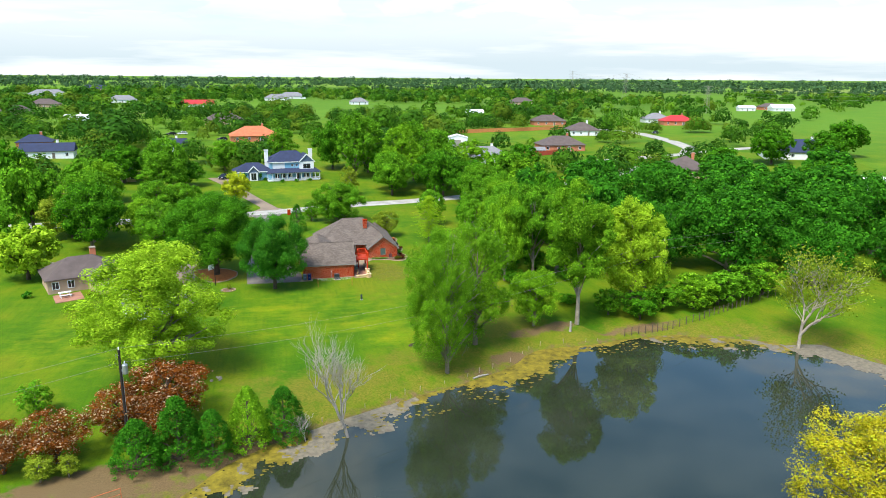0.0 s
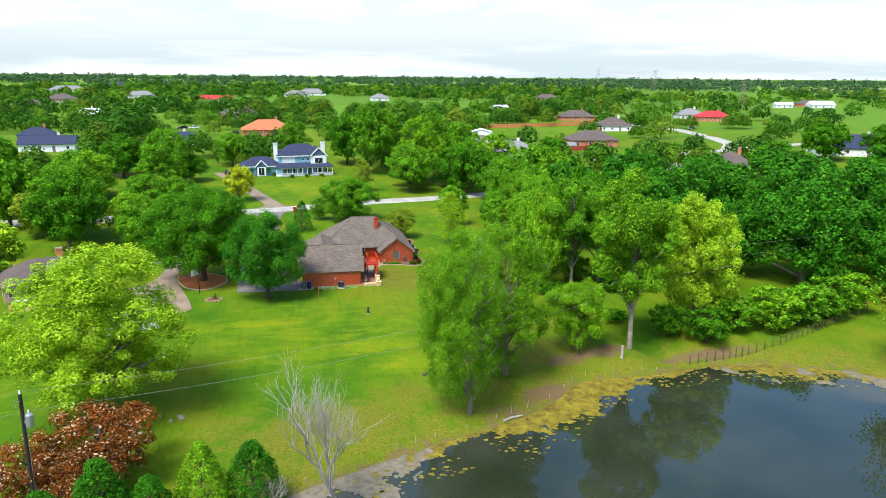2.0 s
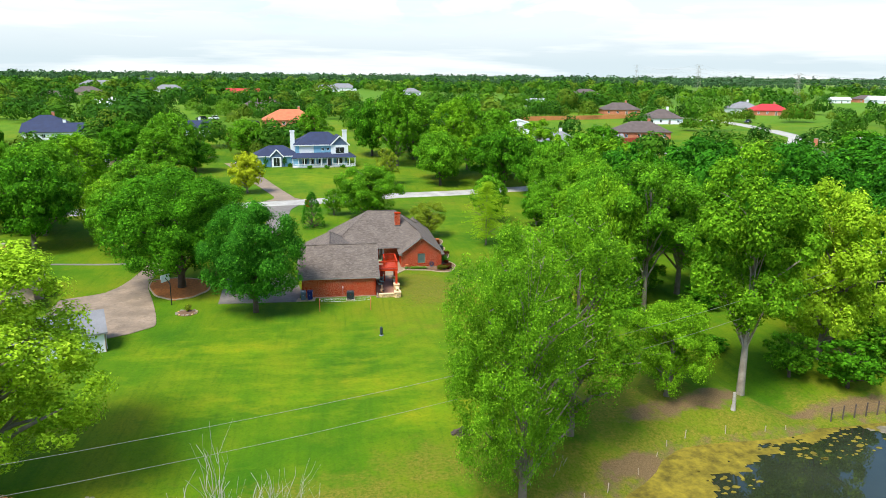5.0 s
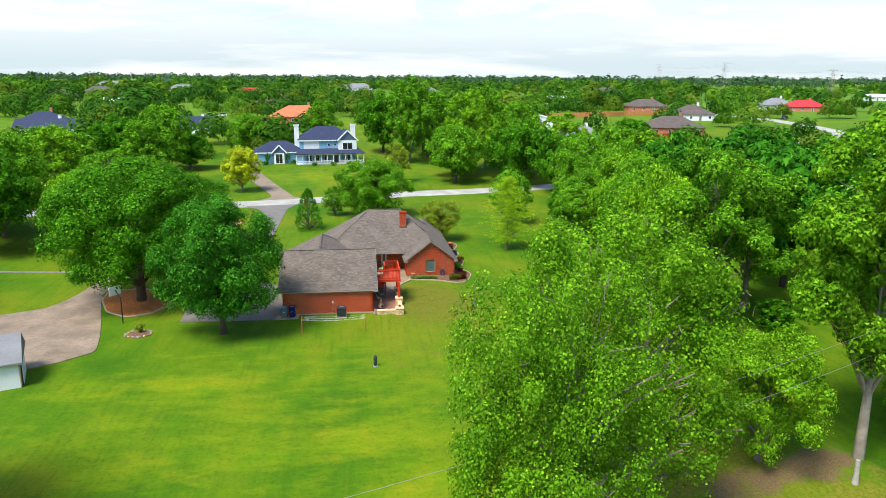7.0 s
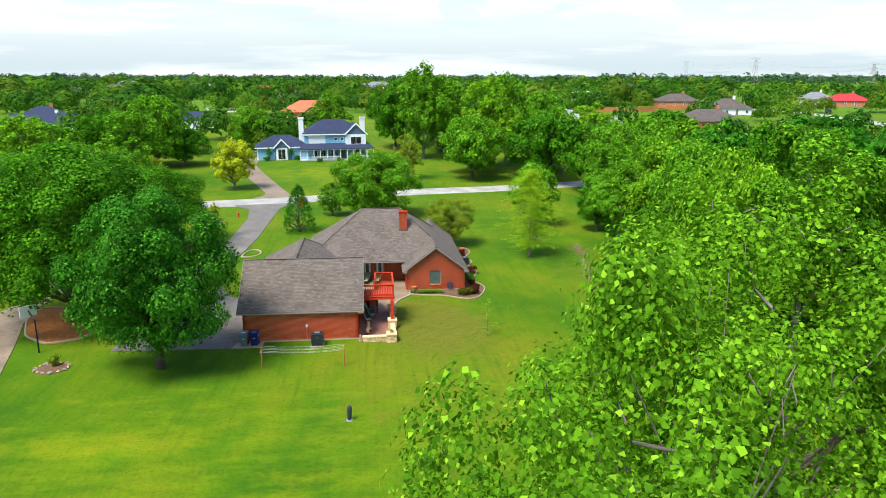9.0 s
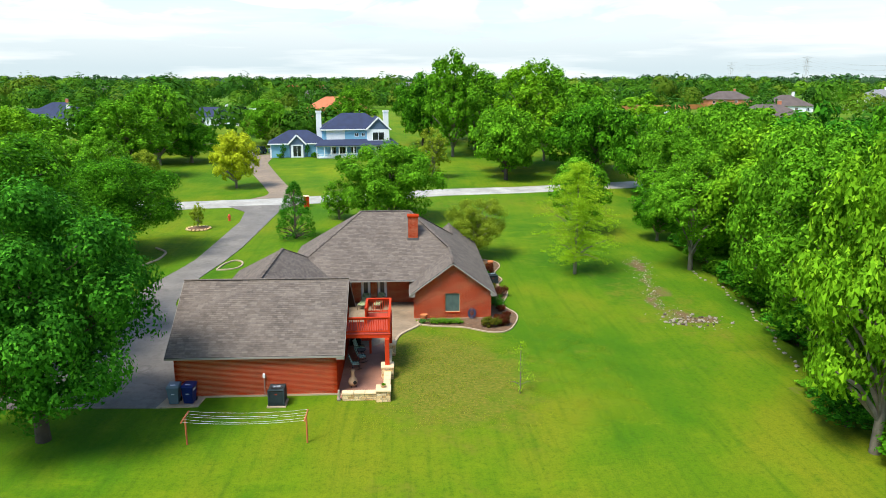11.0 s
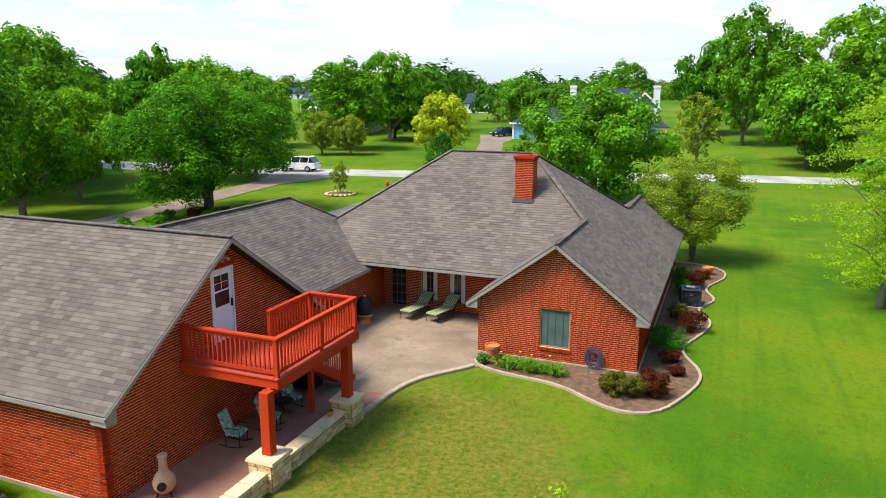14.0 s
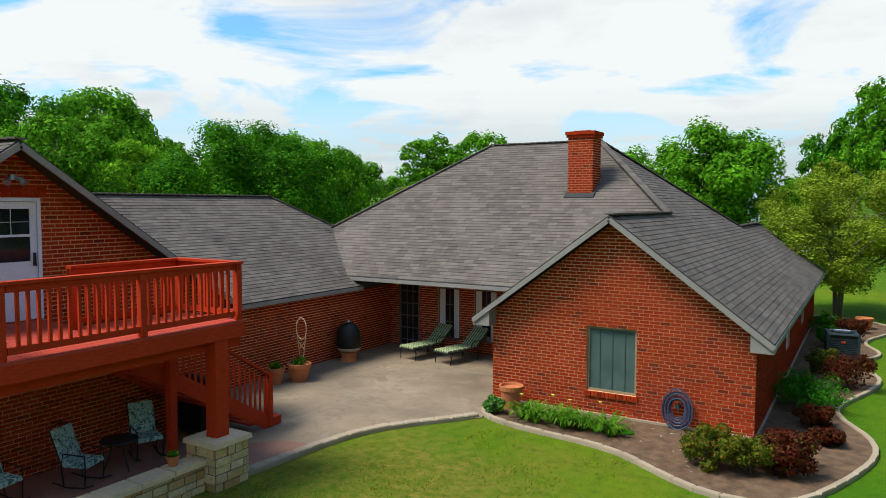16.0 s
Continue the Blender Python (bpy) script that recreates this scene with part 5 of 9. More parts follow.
def kerb(name, pts, w, h, label, z=0.0, step=0.45, parent=None, material="kerb_concrete"):
    """A low edging of cast pieces along a curve; each piece is a part."""
    k_ = thing(name, label, "edging")
    pts = np.array(pts, float)
    s = np.r_[0, np.cumsum(np.hypot(*np.diff(pts, axis=0).T))]
    n = max(2, int(s[-1] / step))
    q = np.linspace(0, s[-1], n + 1)
    # rounded course through the given points
    fx, fy = np.interp(q, s, pts[:, 0]), np.interp(q, s, pts[:, 1])
    for _ in range(2):
        fx[1:-1], fy[1:-1] = (fx[:-2] + 2 * fx[1:-1] + fx[2:]) / 4, (fy[:-2] + 2 * fy[1:-1] + fy[2:]) / 4
    rr = random.Random(5)
    for i in range(n):
        a, b = Vector((fx[i], fy[i], 0)), Vector((fx[i + 1], fy[i + 1], 0))
        d = (b - a).normalized() * 0.006
        hh = h * rr.uniform(0.94, 1.06)
        zz = float(height(fx[i], fy[i])) + z
        sh = Shape()
        side = Vector((-(b - a).y, (b - a).x, 0)).normalized() * (w / 2)
        a2, b2 = a + d, b - d + (b - a) * 0.03
        low = [a2 - side, b2 - side, b2 + side, a2 + side]
        low = low if (low[1] - low[0]).cross(low[2] - low[1]).z > 0 else low[::-1]
        c = sum(low, Vector()) / 4
        sh.prism([(p.x, p.y, zz - 0.1) for p in low], [(p.x, p.y, zz + hh * 0.75) for p in low])
        top = [c + (p - c) * 0.86 for p in low]
        m = len(sh.v)
        sh.prism([(p.x, p.y, zz + hh * 0.75) for p in low], [(p.x, p.y, zz + hh) for p in top])
        part("edging_piece", sh, material, k_)
    return k_


kerb("patio_kerb", EDGE, 0.2, 0.10, "rough stone kerb between patio and lawn", step=0.33)
BED = [(4.72, 12.3), (4.45, 11.9), (4.9, 11.45), (5.8, 11.15), (6.8, 11.05), (7.6, 10.95), (8.3, 10.7), (9.0, 10.1), (9.7, 9.65), (10.5, 9.5), (11.2, 10.0), (11.7, 11.2), (12.15, 12.6), (12.25, 13.6), (11.9, 14.6), (11.45, 15.3),
       (11.4, 16.2), (11.9, 17.6), (12.35, 19.2), (12.3, 20.2), (11.7, 21.2), (11.75, 22.0), (12.4, 23.0), (12.4, 23.8), (11.9, 24.8), (12.0, 26), (12.7, 27.6), (12.85, 29.0), (12.4, 30.2), (11.0, 30.9), (10.1, 30.7)]
kerb("bed_kerb", BED, 0.105, 0.09, "pale scalloped concrete edging round the flower bed")
inner = [(10.12, 30.6), (10.12, 12.84), (4.75, 12.84)]
bq = np.array(BED, float)
bs = np.r_[0, np.cumsum(np.hypot(*np.diff(bq, axis=0).T))]
bt = np.linspace(0, bs[-1], int(bs[-1] / 0.45) + 1)
bx_, by_ = np.interp(bt, bs, bq[:, 0]), np.interp(bt, bs, bq[:, 1])
for _ in range(2):
    bx_[1:-1], by_[1:-1] = (bx_[:-2] + 2 * bx_[1:-1] + bx_[2:]) / 4, (by_[:-2] + 2 * by_[1:-1] + by_[2:]) / 4
BED = list(zip(bx_.tolist(), by_.tolist()))
bed = Shape()
bed.prism([(x, y, -0.2) for x, y in BED + inner], [(x, y, 0.055) for x, y in BED + inner])
single("flower_bed", bed, "mulch", "brown bark-mulched bed along the house", "flower bed", kind="structure")

# stone walls: rough blocks laid in courses on a core
stone = thing("stone_wall", "low cream limestone wall with square pillars", "wall")
STONE_RNG = random.Random(11)


def blocks(shape, x0, y0, x1, y1, z0, z1, course=0.125):
    """Squared stones standing slightly proud all round a pier."""
    z = z0
    while z < z1 - 0.03:
        h = min(course * STONE_RNG.uniform(0.85, 1.15), z1 - z)
        if z1 - z - h < 0.06:
            h = z1 - z
        for (ax, ay, bx, by) in ((x0, y0, x1, y0), (x1, y0, x1, y1), (x1, y1, x0, y1), (x0, y1, x0, y0)):
            L = math.hypot(bx - ax, by - ay)
            dx_, dy_ = (bx - ax) / L, (by - ay) / L
            s = 0.0
            while s < L - 0.02:
                w = min(STONE_RNG.uniform(0.15, 0.36), L - s)
                if L - s - w < 0.1:
                    w = L - s
                o = STONE_RNG.uniform(0.0, 0.035)
                nx_, ny_ = dy_, -dx_
                p, q = (ax + dx_ * (s + 0.011), ay + dy_ * (s + 0.011)), (ax + dx_ * (s + w - 0.011), ay + dy_ * (s + w - 0.011))
                lo = [(p[0] - nx_ * 0.05, p[1] - ny_ * 0.05), (p[0] + nx_ * o, p[1] + ny_ * o), (q[0] + nx_ * o, q[1] + ny_ * o), (q[0] - nx_ * 0.05, q[1] - ny_ * 0.05)]
                blk = Shape().prism([(u, v, z + 0.010) for u, v in lo], [(u, v, z + h - 0.010) for u, v in lo])
                part("stone", blk, "stone_cream", shape)
                s += w
        z += h


def pier(x0, y0, x1, y1, top, cap=True, name="pillar"):
    core = part(name, Shape().box(x0, y0, -0.15, x1, y1, top), "stone_joint", stone)
    blocks(core, x0, y0, x1, y1, 0.0, top)
    if cap:
        n = max(1, int(max(x1 - x0, y1 - y0) / 0.5))
        for i in range(n):
            if x1 - x0 >= y1 - y0:
                a, b = x0 + (x1 - x0) * i / n, x0 + (x1 - x0) * (i + 1) / n
                c = Shape().box(a + 0.005 - 0.05 * (i == 0), y0 - 0.06, top, b - 0.005 + 0.05 * (i == n - 1), y1 + 0.06, top + 0.075, 0.015)
            else:
                a, b = y0 + (y1 - y0) * i / n, y0 + (y1 - y0) * (i + 1) / n
                c = Shape().box(x0 - 0.06, a + 0.005 - 0.05 * (i == 0), top, x1 + 0.06, b - 0.005 + 0.05 * (i == n - 1), top + 0.075, 0.015)
            part("cap_stone", c, "stone_cap", core)


pier(2.42, 1.95, 3.08, 2.72, 0.72)
pier(2.50, 5.65, 3.16, 6.35, 0.72)
pier(2.22, -1.1, 2.98, -0.35, 0.62)
pier(0.35, -0.85, 2.2, -0.55, 0.40, True, "wall_run")
pier(2.62, -0.33, 2.92, 1.93, 0.44, True, "wall_run")
pier(2.62, 2.74, 2.92, 5.63, 0.44, True, "wall_run")

# deck
deck = thing("deck", "red-stained raised timber deck with balustrade and stairs", "deck")
DX, DY_0, DY_1, DZ = 2.95, 2.55, 6.5, 2.66
ST0, ST1 = 0.12, 1.35                          # stair well
for i in range(21):
    x0 = 0.02 + i * 0.1405
    part("deck_board", Shape().box(x0, DY_0 - 0.05, DZ - 0.035, x0 + 0.135, 4.7 if x0 < ST1 - 0.1 else DY_1 + 0.05, DZ, 0.003), "deck_board", deck)
for nm, a, b, w, h in (("rim_joist", (DX, DY_0, DZ - 0.15), (DX, DY_1, DZ - 0.15), 0.045, 0.23), ("rim_joist", (0.02, DY_0, DZ - 0.15), (DX, DY_0, DZ - 0.15), 0.045, 0.23), ("rim_joist", (ST1, DY_1, DZ - 0.15), (DX, DY_1, DZ - 0.15), 0.045, 0.23),
                       ("beam", (2.7, DY_0 - 0.2, DZ - 0.36), (2.7, DY_1 + 0.1, DZ - 0.36), 0.09, 0.2), ("joist", (0.02, 4.7, DZ - 0.15), (DX, 4.7, DZ - 0.15), 0.045, 0.2)):
    part(nm, Shape().beam(a, b, w, h), "deck_red", deck)
for i in range(1, 7):
    y = DY_0 + i * 0.56
    part("joist", Shape().beam((0.03 if y < 4.7 else ST1, y, DZ - 0.14), (DX - 0.03, y, DZ - 0.14), 0.04, 0.18), "deck_red", deck)
for x, y, z0, w in ((2.75, 2.34, 0.795, 0.26), (2.83, 6.0, 0.795, 0.26), (1.55, 6.1, 0.03, 0.14)):
    soften(part("post", Shape().box(x - w / 2, y - w / 2, z0, x + w / 2, y + w / 2, DZ - 0.26 if w > 0.2 else DZ - 0.05), "deck_red", deck), 0.012)


def rail(a, b, ends=(True, True), n=None):
    """A balustrade from a to b (x, y): posts, top rail, bottom rail, balusters."""
    a, b = Vector((*a, 0)), Vector((*b, 0))
    L = (b - a).length
    top, low = DZ + 0.97, DZ + 0.12
    part("top_rail", Shape().beam(a + Vector((0, 0, top)), b + Vector((0, 0, top)), 0.14, 0.045), "deck_red", deck)
    part("side_rail", Shape().beam(a + Vector((0, 0, top - 0.075)), b + Vector((0, 0, top - 0.075)), 0.045, 0.09), "deck_red", deck)
    part("bottom_rail", Shape().beam(a + Vector((0, 0, low)), b + Vector((0, 0, low)), 0.045, 0.09), "deck_red", deck)
    n = n or int(L / 0.135)
    for i in range(1, n):
        p = a.lerp(b, i / n)
        part("baluster", Shape().box(p.x - 0.02, p.y - 0.02, low, p.x + 0.02, p.y + 0.02, top - 0.04), "deck_red", deck)


for x, y in ((DX - 0.07, DY_0 + 0.07), (DX - 0.07, DY_1 - 0.07), (DX - 0.07, 4.6), (0.12, DY_0 + 0.07), (ST1 + 0.05, DY_1 - 0.07), (ST1 + 0.05, 4.45)):
    part("rail_post", Shape().box(x - 0.05, y - 0.05, DZ - 0.2, x + 0.05, y + 0.05, DZ + 0.94), "deck_red", deck)
rail((0.05, DY_0 + 0.07), (DX, DY_0 + 0.07))
rail((DX - 0.07, DY_0 + 0.15), (DX - 0.07, DY_1 - 0.15))
rail((ST1, DY_1 - 0.07), (DX, DY_1 - 0.07))
rail((ST1 + 0.05, 4.4), (ST1 + 0.05, DY_1 - 0.15))
# stairs
SN, SY0, SY1 = 15, 4.7, 8.55
for i in range(SN - 1):
    y, z = SY0 + (SY1 - SY0) * (i + 1) / SN, DZ - (DZ - 0.03) * (i + 1) / SN
    part("stair_tread", Shape().box(ST0 + 0.02, y - 0.26, z - 0.04, ST1 + 0.1, y + 0.02, z), "deck_red", deck)
for x in (ST0, ST1 + 0.12):
    part("stringer", Shape().beam((x, SY0 - 0.1, DZ - 0.2), (x, SY1 + 0.05, 0.06), 0.045, 0.28), "deck_red", deck)
part("stair_step", Shape().box(ST0, SY1 - 0.05, 0.03, ST1 + 0.15, SY1 + 0.3, 0.2), "deck_red", deck)
sx = ST1 + 0.12
part("newel_post", Shape().box(sx - 0.05, SY1 - 0.05, 0.03, sx + 0.05, SY1 + 0.05, 1.12), "deck_red", deck)
part("stair_rail", Shape().beam((sx, SY0 + 1.2, DZ + 0.92 - 1.2 * 0.68), (sx, SY1 + 0.1, 1.06), 0.09, 0.05), "deck_red", deck)
for i in range(1, 20):
    y = SY0 + 1.2 + (SY1 - SY0 - 1.2) * i / 20
    zt, zb = DZ + 0.92 - 0.68 * (y - SY0), DZ - 0.12 - 0.68 * (y - SY0)
    part("baluster", Shape().box(sx - 0.018, y - 0.018, max(zb, 0.1), sx + 0.018, y + 0.018, zt), "deck_red", deck)


# ---- patio furniture ----
def lounger(x, y, rz):
    t = thing("sun_lounger", "iron sun lounger with green striped cushion and raised back", "lounger", x, y, 0.025, rz, "pair of loungers")
    fr = Shape()
    for sx_ in (-0.3, 0.3):
        fr.tube([(sx_, -0.95, 0.34), (sx_, 0.25, 0.34), (sx_, 0.80, 0.78)], 0.016, 6)
    fr.tube([(-0.3, -0.95, 0.34), (0.3, -0.95, 0.34)], 0.016, 6).tube([(-0.3, 0.8, 0.78), (0.3, 0.8, 0.78)], 0.016, 6)
    part("frame", fr, "metal_black", t)
    for sx_ in (-0.3, 0.3):
        for yy in (-0.85, 0.3):
            part("leg", Shape().tube([(sx_, yy, 0.34), (sx_ * 1.08, yy, 0.17), (sx_, yy - 0.02, 0.0)], 0.014, 6), "metal_black", t)
    for sx_ in (-1, 1):
        part("armrest", Shape().tube([(sx_ * 0.3, 0.0, 0.34), (sx_ * 0.34, 0.02, 0.55), (sx_ * 0.34, 0.35, 0.57), (sx_ * 0.3, 0.45, 0.5)], 0.014, 6), "metal_black", t)
    for i in range(6):
        y0 = -0.95 + i * 0.2
        soften(part("seat_cushion", Shape().box(-0.28, y0 + 0.005, 0.355, 0.28, y0 + 0.195, 0.42, 0.012), "cushion_stripe", t), 0.02)
    for i in range(4):
        a, b = 0.01 + i / 4, (i + 1) / 4 - 0.01
        p, q = Vector((0, 0.27, 0.39)).lerp(Vector((0, 0.82, 0.85)), a), Vector((0, 0.27, 0.39)).lerp(Vector((0, 0.82, 0.85)), b)
        soften(part("back_cushion", Shape().beam(p, q, 0.56, 0.07), "cushion_stripe", t), 0.02)
    return t


lounger(0.55, 16.15, -12)
lounger(1.75, 16.2, -14)


def rocking_chair(x, y, rz):
    t = thing("rocking_chair", "black iron rocking chair with a floral cushion", "chair", x, y, 0.034, rz, "rockers under the deck")
    for sx_ in (-0.26, 0.26):
        part("rocker", Shape().tube([(sx_, 0.42, 0.09), (sx_, 0.2, 0.02), (sx_, -0.15, 0.01), (sx_, -0.45, 0.08)], 0.014, 6), "metal_black", t)
        part("side_frame", Shape().tube([(sx_, 0.24, 0.02), (sx_, 0.26, 0.38), (sx_, 0.25, 0.6), (sx_, -0.2, 0.62), (sx_, -0.25, 0.4), (sx_, -0.2, 0.02)], 0.014, 6), "metal_black", t)
    part("seat_cushion", Shape().box(-0.26, -0.24, 0.38, 0.26, 0.28, 0.46, 0.02), "cloth_floral", t)
    part("back_cushion", Shape().beam((0, -0.24, 0.44), (0, -0.46, 1.02), 0.5, 0.08), "cloth_floral", t)
    t.scale = (0.86, 0.86, 0.9)
    part("back_frame", Shape().tube([(-0.26, -0.24, 0.4), (-0.26, -0.48, 1.02), (-0.1, -0.5, 1.08), (0.1, -0.5, 1.08), (0.26, -0.48, 1.02), (0.26, -0.24, 0.4)], 0.013, 6), "metal_black", t)
    return t


rocking_chair(1.05, 4.75, -70)
rocking_chair(0.75, 3.6, -80)
rocking_chair(0.85, 6.1, -110)
tb = thing("side_table", "small black iron table under the deck", "table", 1.0, 5.45, 0.034)
part("tabletop", Shape().lathe([(0.3, 0.5), (0.31, 0.52), (0.3, 0.54)]), "metal_black", tb)
for a in range(3):
    c, s = math.cos(a * 2.1), math.sin(a * 2.1)
    part("leg", Shape().tube([(c * 0.1, s * 0.1, 0.5), (c * 0.16, s * 0.16, 0.25), (c * 0.26, s * 0.26, 0)], 0.013, 6), "metal_black", tb)
gr = thing("grill", "dark covered grill near the stairs", "grill", 0.5, 7.6, 0.034)
part("cart", Shape().box(-0.35, -0.28, 0.1, 0.35, 0.28, 0.8, 0.02), "metal_black", gr)
part("lid", Shape().tube([(-0.36, 0, 0.85), (0.36, 0, 0.85)], 0.28, 14), "metal_black", gr)
ur = thing("chiminea", "pale clay chiminea on the paved terrace", "chiminea", 0.8, 0.9, 0.034)
part("body", Shape().lathe([(0.14, 0.10), (0.24, 0.22), (0.27, 0.36), (0.23, 0.50), (0.13, 0.62), (0.105, 0.70), (0.095, 0.95), (0.12, 1.0), (0.12, 1.05), (0.08, 1.05)]), "clay_pale", ur, smooth=True)
part("mouth", Shape().tube([(0.12, -0.20, 0.36), (0.15, -0.255, 0.36)], [0.11, 0.10], 14), "metal_black", ur)
for a in range(3):
    c, s = math.cos(a * 2.09), math.sin(a * 2.09)
    part("foot", Shape().tube([(c * 0.13, s * 0.13, 0.16), (c * 0.2, s * 0.2, 0.0)], 0.025, 6), "metal_black", ur)


def pot(x, y, r, h, z=0.025, material="terracotta", plant=None, label="terracotta flower pot"):
    t = thing("flower_pot", label, "pot", x, y, z)
    part("pot", Shape().lathe([(r * 0.68, 0), (r * 0.92, h * 0.78), (r, h * 0.8), (r * 1.02, h), (r * 0.9, h), (r * 0.86, h * 0.88)]), material, t, smooth=False)
    if plant:
        nr = np.random.default_rng(int(x * 100 + y * 10) % 999)
        c = sphere_points(160, nr) * nr.uniform(0.3, 1.0, (160, 1)) * (r * 0.7, r * 0.7, r * 0.5) + (0, 0, h + r * 0.1)
        new("plant", leaf_mesh("plant", c, sphere_points(160, nr), nr.uniform(0.03, 0.07, 160), nr, plant)).parent = t
    return t


pot(-0.95, 11.2, 0.24, 0.42, material="terracotta", plant="leaf_dark", label="narrow terracotta pot with a small plant")
p_ = pot(-0.65, 11.75, 0.31, 0.46, plant="leaf_dark", label="terracotta pot with a plant and wire trellis")
loop = [(math.sin(a) * 0.17, 0.1, 1.35 + 0.28 * math.cos(a)) for a in np.linspace(0, math.tau, 20)]
part("trellis", Shape().tube(loop, 0.013, 5).tube([(-0.03, 0.1, 0.4), (-0.17, 0.1, 1.3)], 0.013, 5).tube([(0.03, 0.1, 0.4), (0.17, 0.1, 1.3)], 0.013, 5).tube([(-0.1, 0.1, 0.8), (0.1, 0.1, 1.0)], 0.01, 5).tube([(0.1, 0.1, 0.8), (-0.1, 0.1, 1.0)], 0.01, 5), "clay_pale", p_, "curled wire trellis")
sm = thing("smoker", "black barrel smoker on a clay stand", "smoker", -1.05, 14.3, 0.025)
part("stand", Shape().lathe([(0.26, 0), (0.22, 0.12), (0.24, 0.26)]), "terracotta", sm)
part("body", Shape().lathe([(0.26, 0.28), (0.33, 0.36), (0.36, 0.62), (0.33, 0.9), (0.24, 1.05), (0.1, 1.12)]), "metal_black", sm, smooth=True)
part("band", Shape().lathe([(0.30, 0.30), (0.345, 0.36), (0.345, 0.40)]), "kerb_concrete", sm)
part("vent_knob", Shape().lathe([(0.03, 1.12), (0.06, 1.15), (0.03, 1.19)]), "metal_grey", sm)
pot(5.15, 12.35, 0.27, 0.5, 0.055, plant=None, label="empty terracotta pot in the flower bed")
pot(11.9, 28.4, 0.3, 0.42, 0.055, label="terracotta pot at the end of the bed")
pot(2.72, 5.2, 0.1, 0.16, 0.52, plant="leaf_bright", label="small potted plant standing on the stone wall")
pot(2.6, -0.7, 0.16, 0.14, 0.70, "clay_pale", "leaf_mid", "bowl of green plants on the corner pillar")
stt = thing("garden_statue", "small pale stone garden ornament by the wall", "ornament", 0.15, -0.75, 0)
part("ornament", Shape().lathe([(0.12, 0), (0.1, 0.1), (0.06, 0.14), (0.09, 0.3), (0.1, 0.4), (0.05, 0.48), (0.07, 0.56), (0.02, 0.63)]), "rock_grey", stt, smooth=True)

# hose reel on the gable wall
hs = thing("garden_hose", "blue-grey hose coiled on the brick wall", "hose", 8.72, 12.72, 0.47)
for i in range(9):
    r = 0.17 + 0.024 * i
    part("hose_loop", Shape().tube([(math.cos(a) * r * 0.85, -0.03 * (i % 3) - 0.02, math.sin(a) * r * 1.15 - 0.01 * (i % 4)) for a in np.linspace(0, math.tau, 22)], 0.013, 5, False), "hose_blue", hs)
part("reel", Shape().tube([(0, 0.1, 0.05), (0, -0.1, 0.05)], 0.045, 12), "metal_dark", hs)
vc = thing("valve_cover", "green round valve cover in the mulch", "cover", 7.9, 11.9, 0.055)
part("lid", Shape().lathe([(0.16, 0), (0.16, 0.02), (0.12, 0.035)]), "leaf_deep", vc)


# ---- bed plants ----
def bush(x, y, r, h, foliage, label, n=900, size=0.075, z=0.05, name="shrub"):
    t = thing(name, label, "shrub", x, y, z)
    nr = np.random.default_rng(int(abs(x * 37 + y * 91)) % 9999)
    k_ = 26
    cl = sphere_points(k_, nr) * nr.uniform(0.3, 0.85, (k_, 1)) * (r, r, h * 0.45) + (0, 0, h * 0.5)
    c, nn, sz = clumps_to_leaves(cl, np.full(k_, r * 0.27), n // k_, size, nr, 0.9)
    c[:, 2] = np.maximum(c[:, 2], 0.03)
    new("foliage", leaf_mesh("foliage", c, nn, sz, nr, foliage)).parent = t
    st = Shape()
    for i in range(7):
        a = i * 0.9
        st.tube([(0.03 * math.cos(a), 0.03 * math.sin(a), -0.05), (r * 0.3 * math.cos(a), r * 0.3 * math.sin(a), h * 0.4), (r * 0.55 * math.cos(a), r * 0.55 * math.sin(a), h * 0.75)], [0.018, 0.012, 0.005], 5, False)
    part("stems", st, "bark_dark", t)
    return t


bush(9.7, 10.75, 0.62, 0.85, "leaf_bronze", "bushy green-bronze nandina in the mulch", 5000, 0.042, name="nandina")
bush(10.85, 11.25, 0.62, 0.85, "leaf_wine", "dark red barberry beside the nandina", 5000, 0.04, name="barberry")
bush(10.3, 10.9, 0.5, 0.8, "leaf_bronze", "bronze nandina in the bed", 3000, 0.042, name="nandina")
for x, y, r, h, f, nm in ((11.1, 14.4, 0.45, 0.5, "leaf_wine", "barberry"), (10.95, 15.9, 0.95, 0.75, "leaf_deep", "boxwood"), (11.6, 18.2, 0.75, 0.9, "leaf_wine", "barberry"), (11.0, 19.6, 0.5, 0.8, "leaf_bronze", "nandina"),
                         (11.4, 25.4, 0.7, 0.8, "leaf_wine", "barberry"), (10.9, 23.9, 0.55, 0.8, "leaf_deep", "boxwood"), (10.7, 26.6, 0.6, 0.8, "leaf_dark", "boxwood"), (5.0, 11.75, 0.28, 0.38, "leaf_blue", "lavender"), (10.6, 17.2, 0.4, 0.5, "leaf_bronze", "nandina"), (11.7, 27.2, 0.5, 0.6, "leaf_wine", "barberry"), (10.6, 12.6, 0.3, 0.35, "leaf_wine", "barberry"), (11.4, 13.2, 0.35, 0.4, "leaf_wine", "barberry")):
    bush(x, y, r, h, f, {"barberry": "dark red barberry in the mulch", "boxwood": "clipped dark green shrub in the bed", "nandina": "bronze-green nandina by the wall", "lavender": "grey-green low shrub at the corner"}[nm], 3000, 0.042, name=nm)


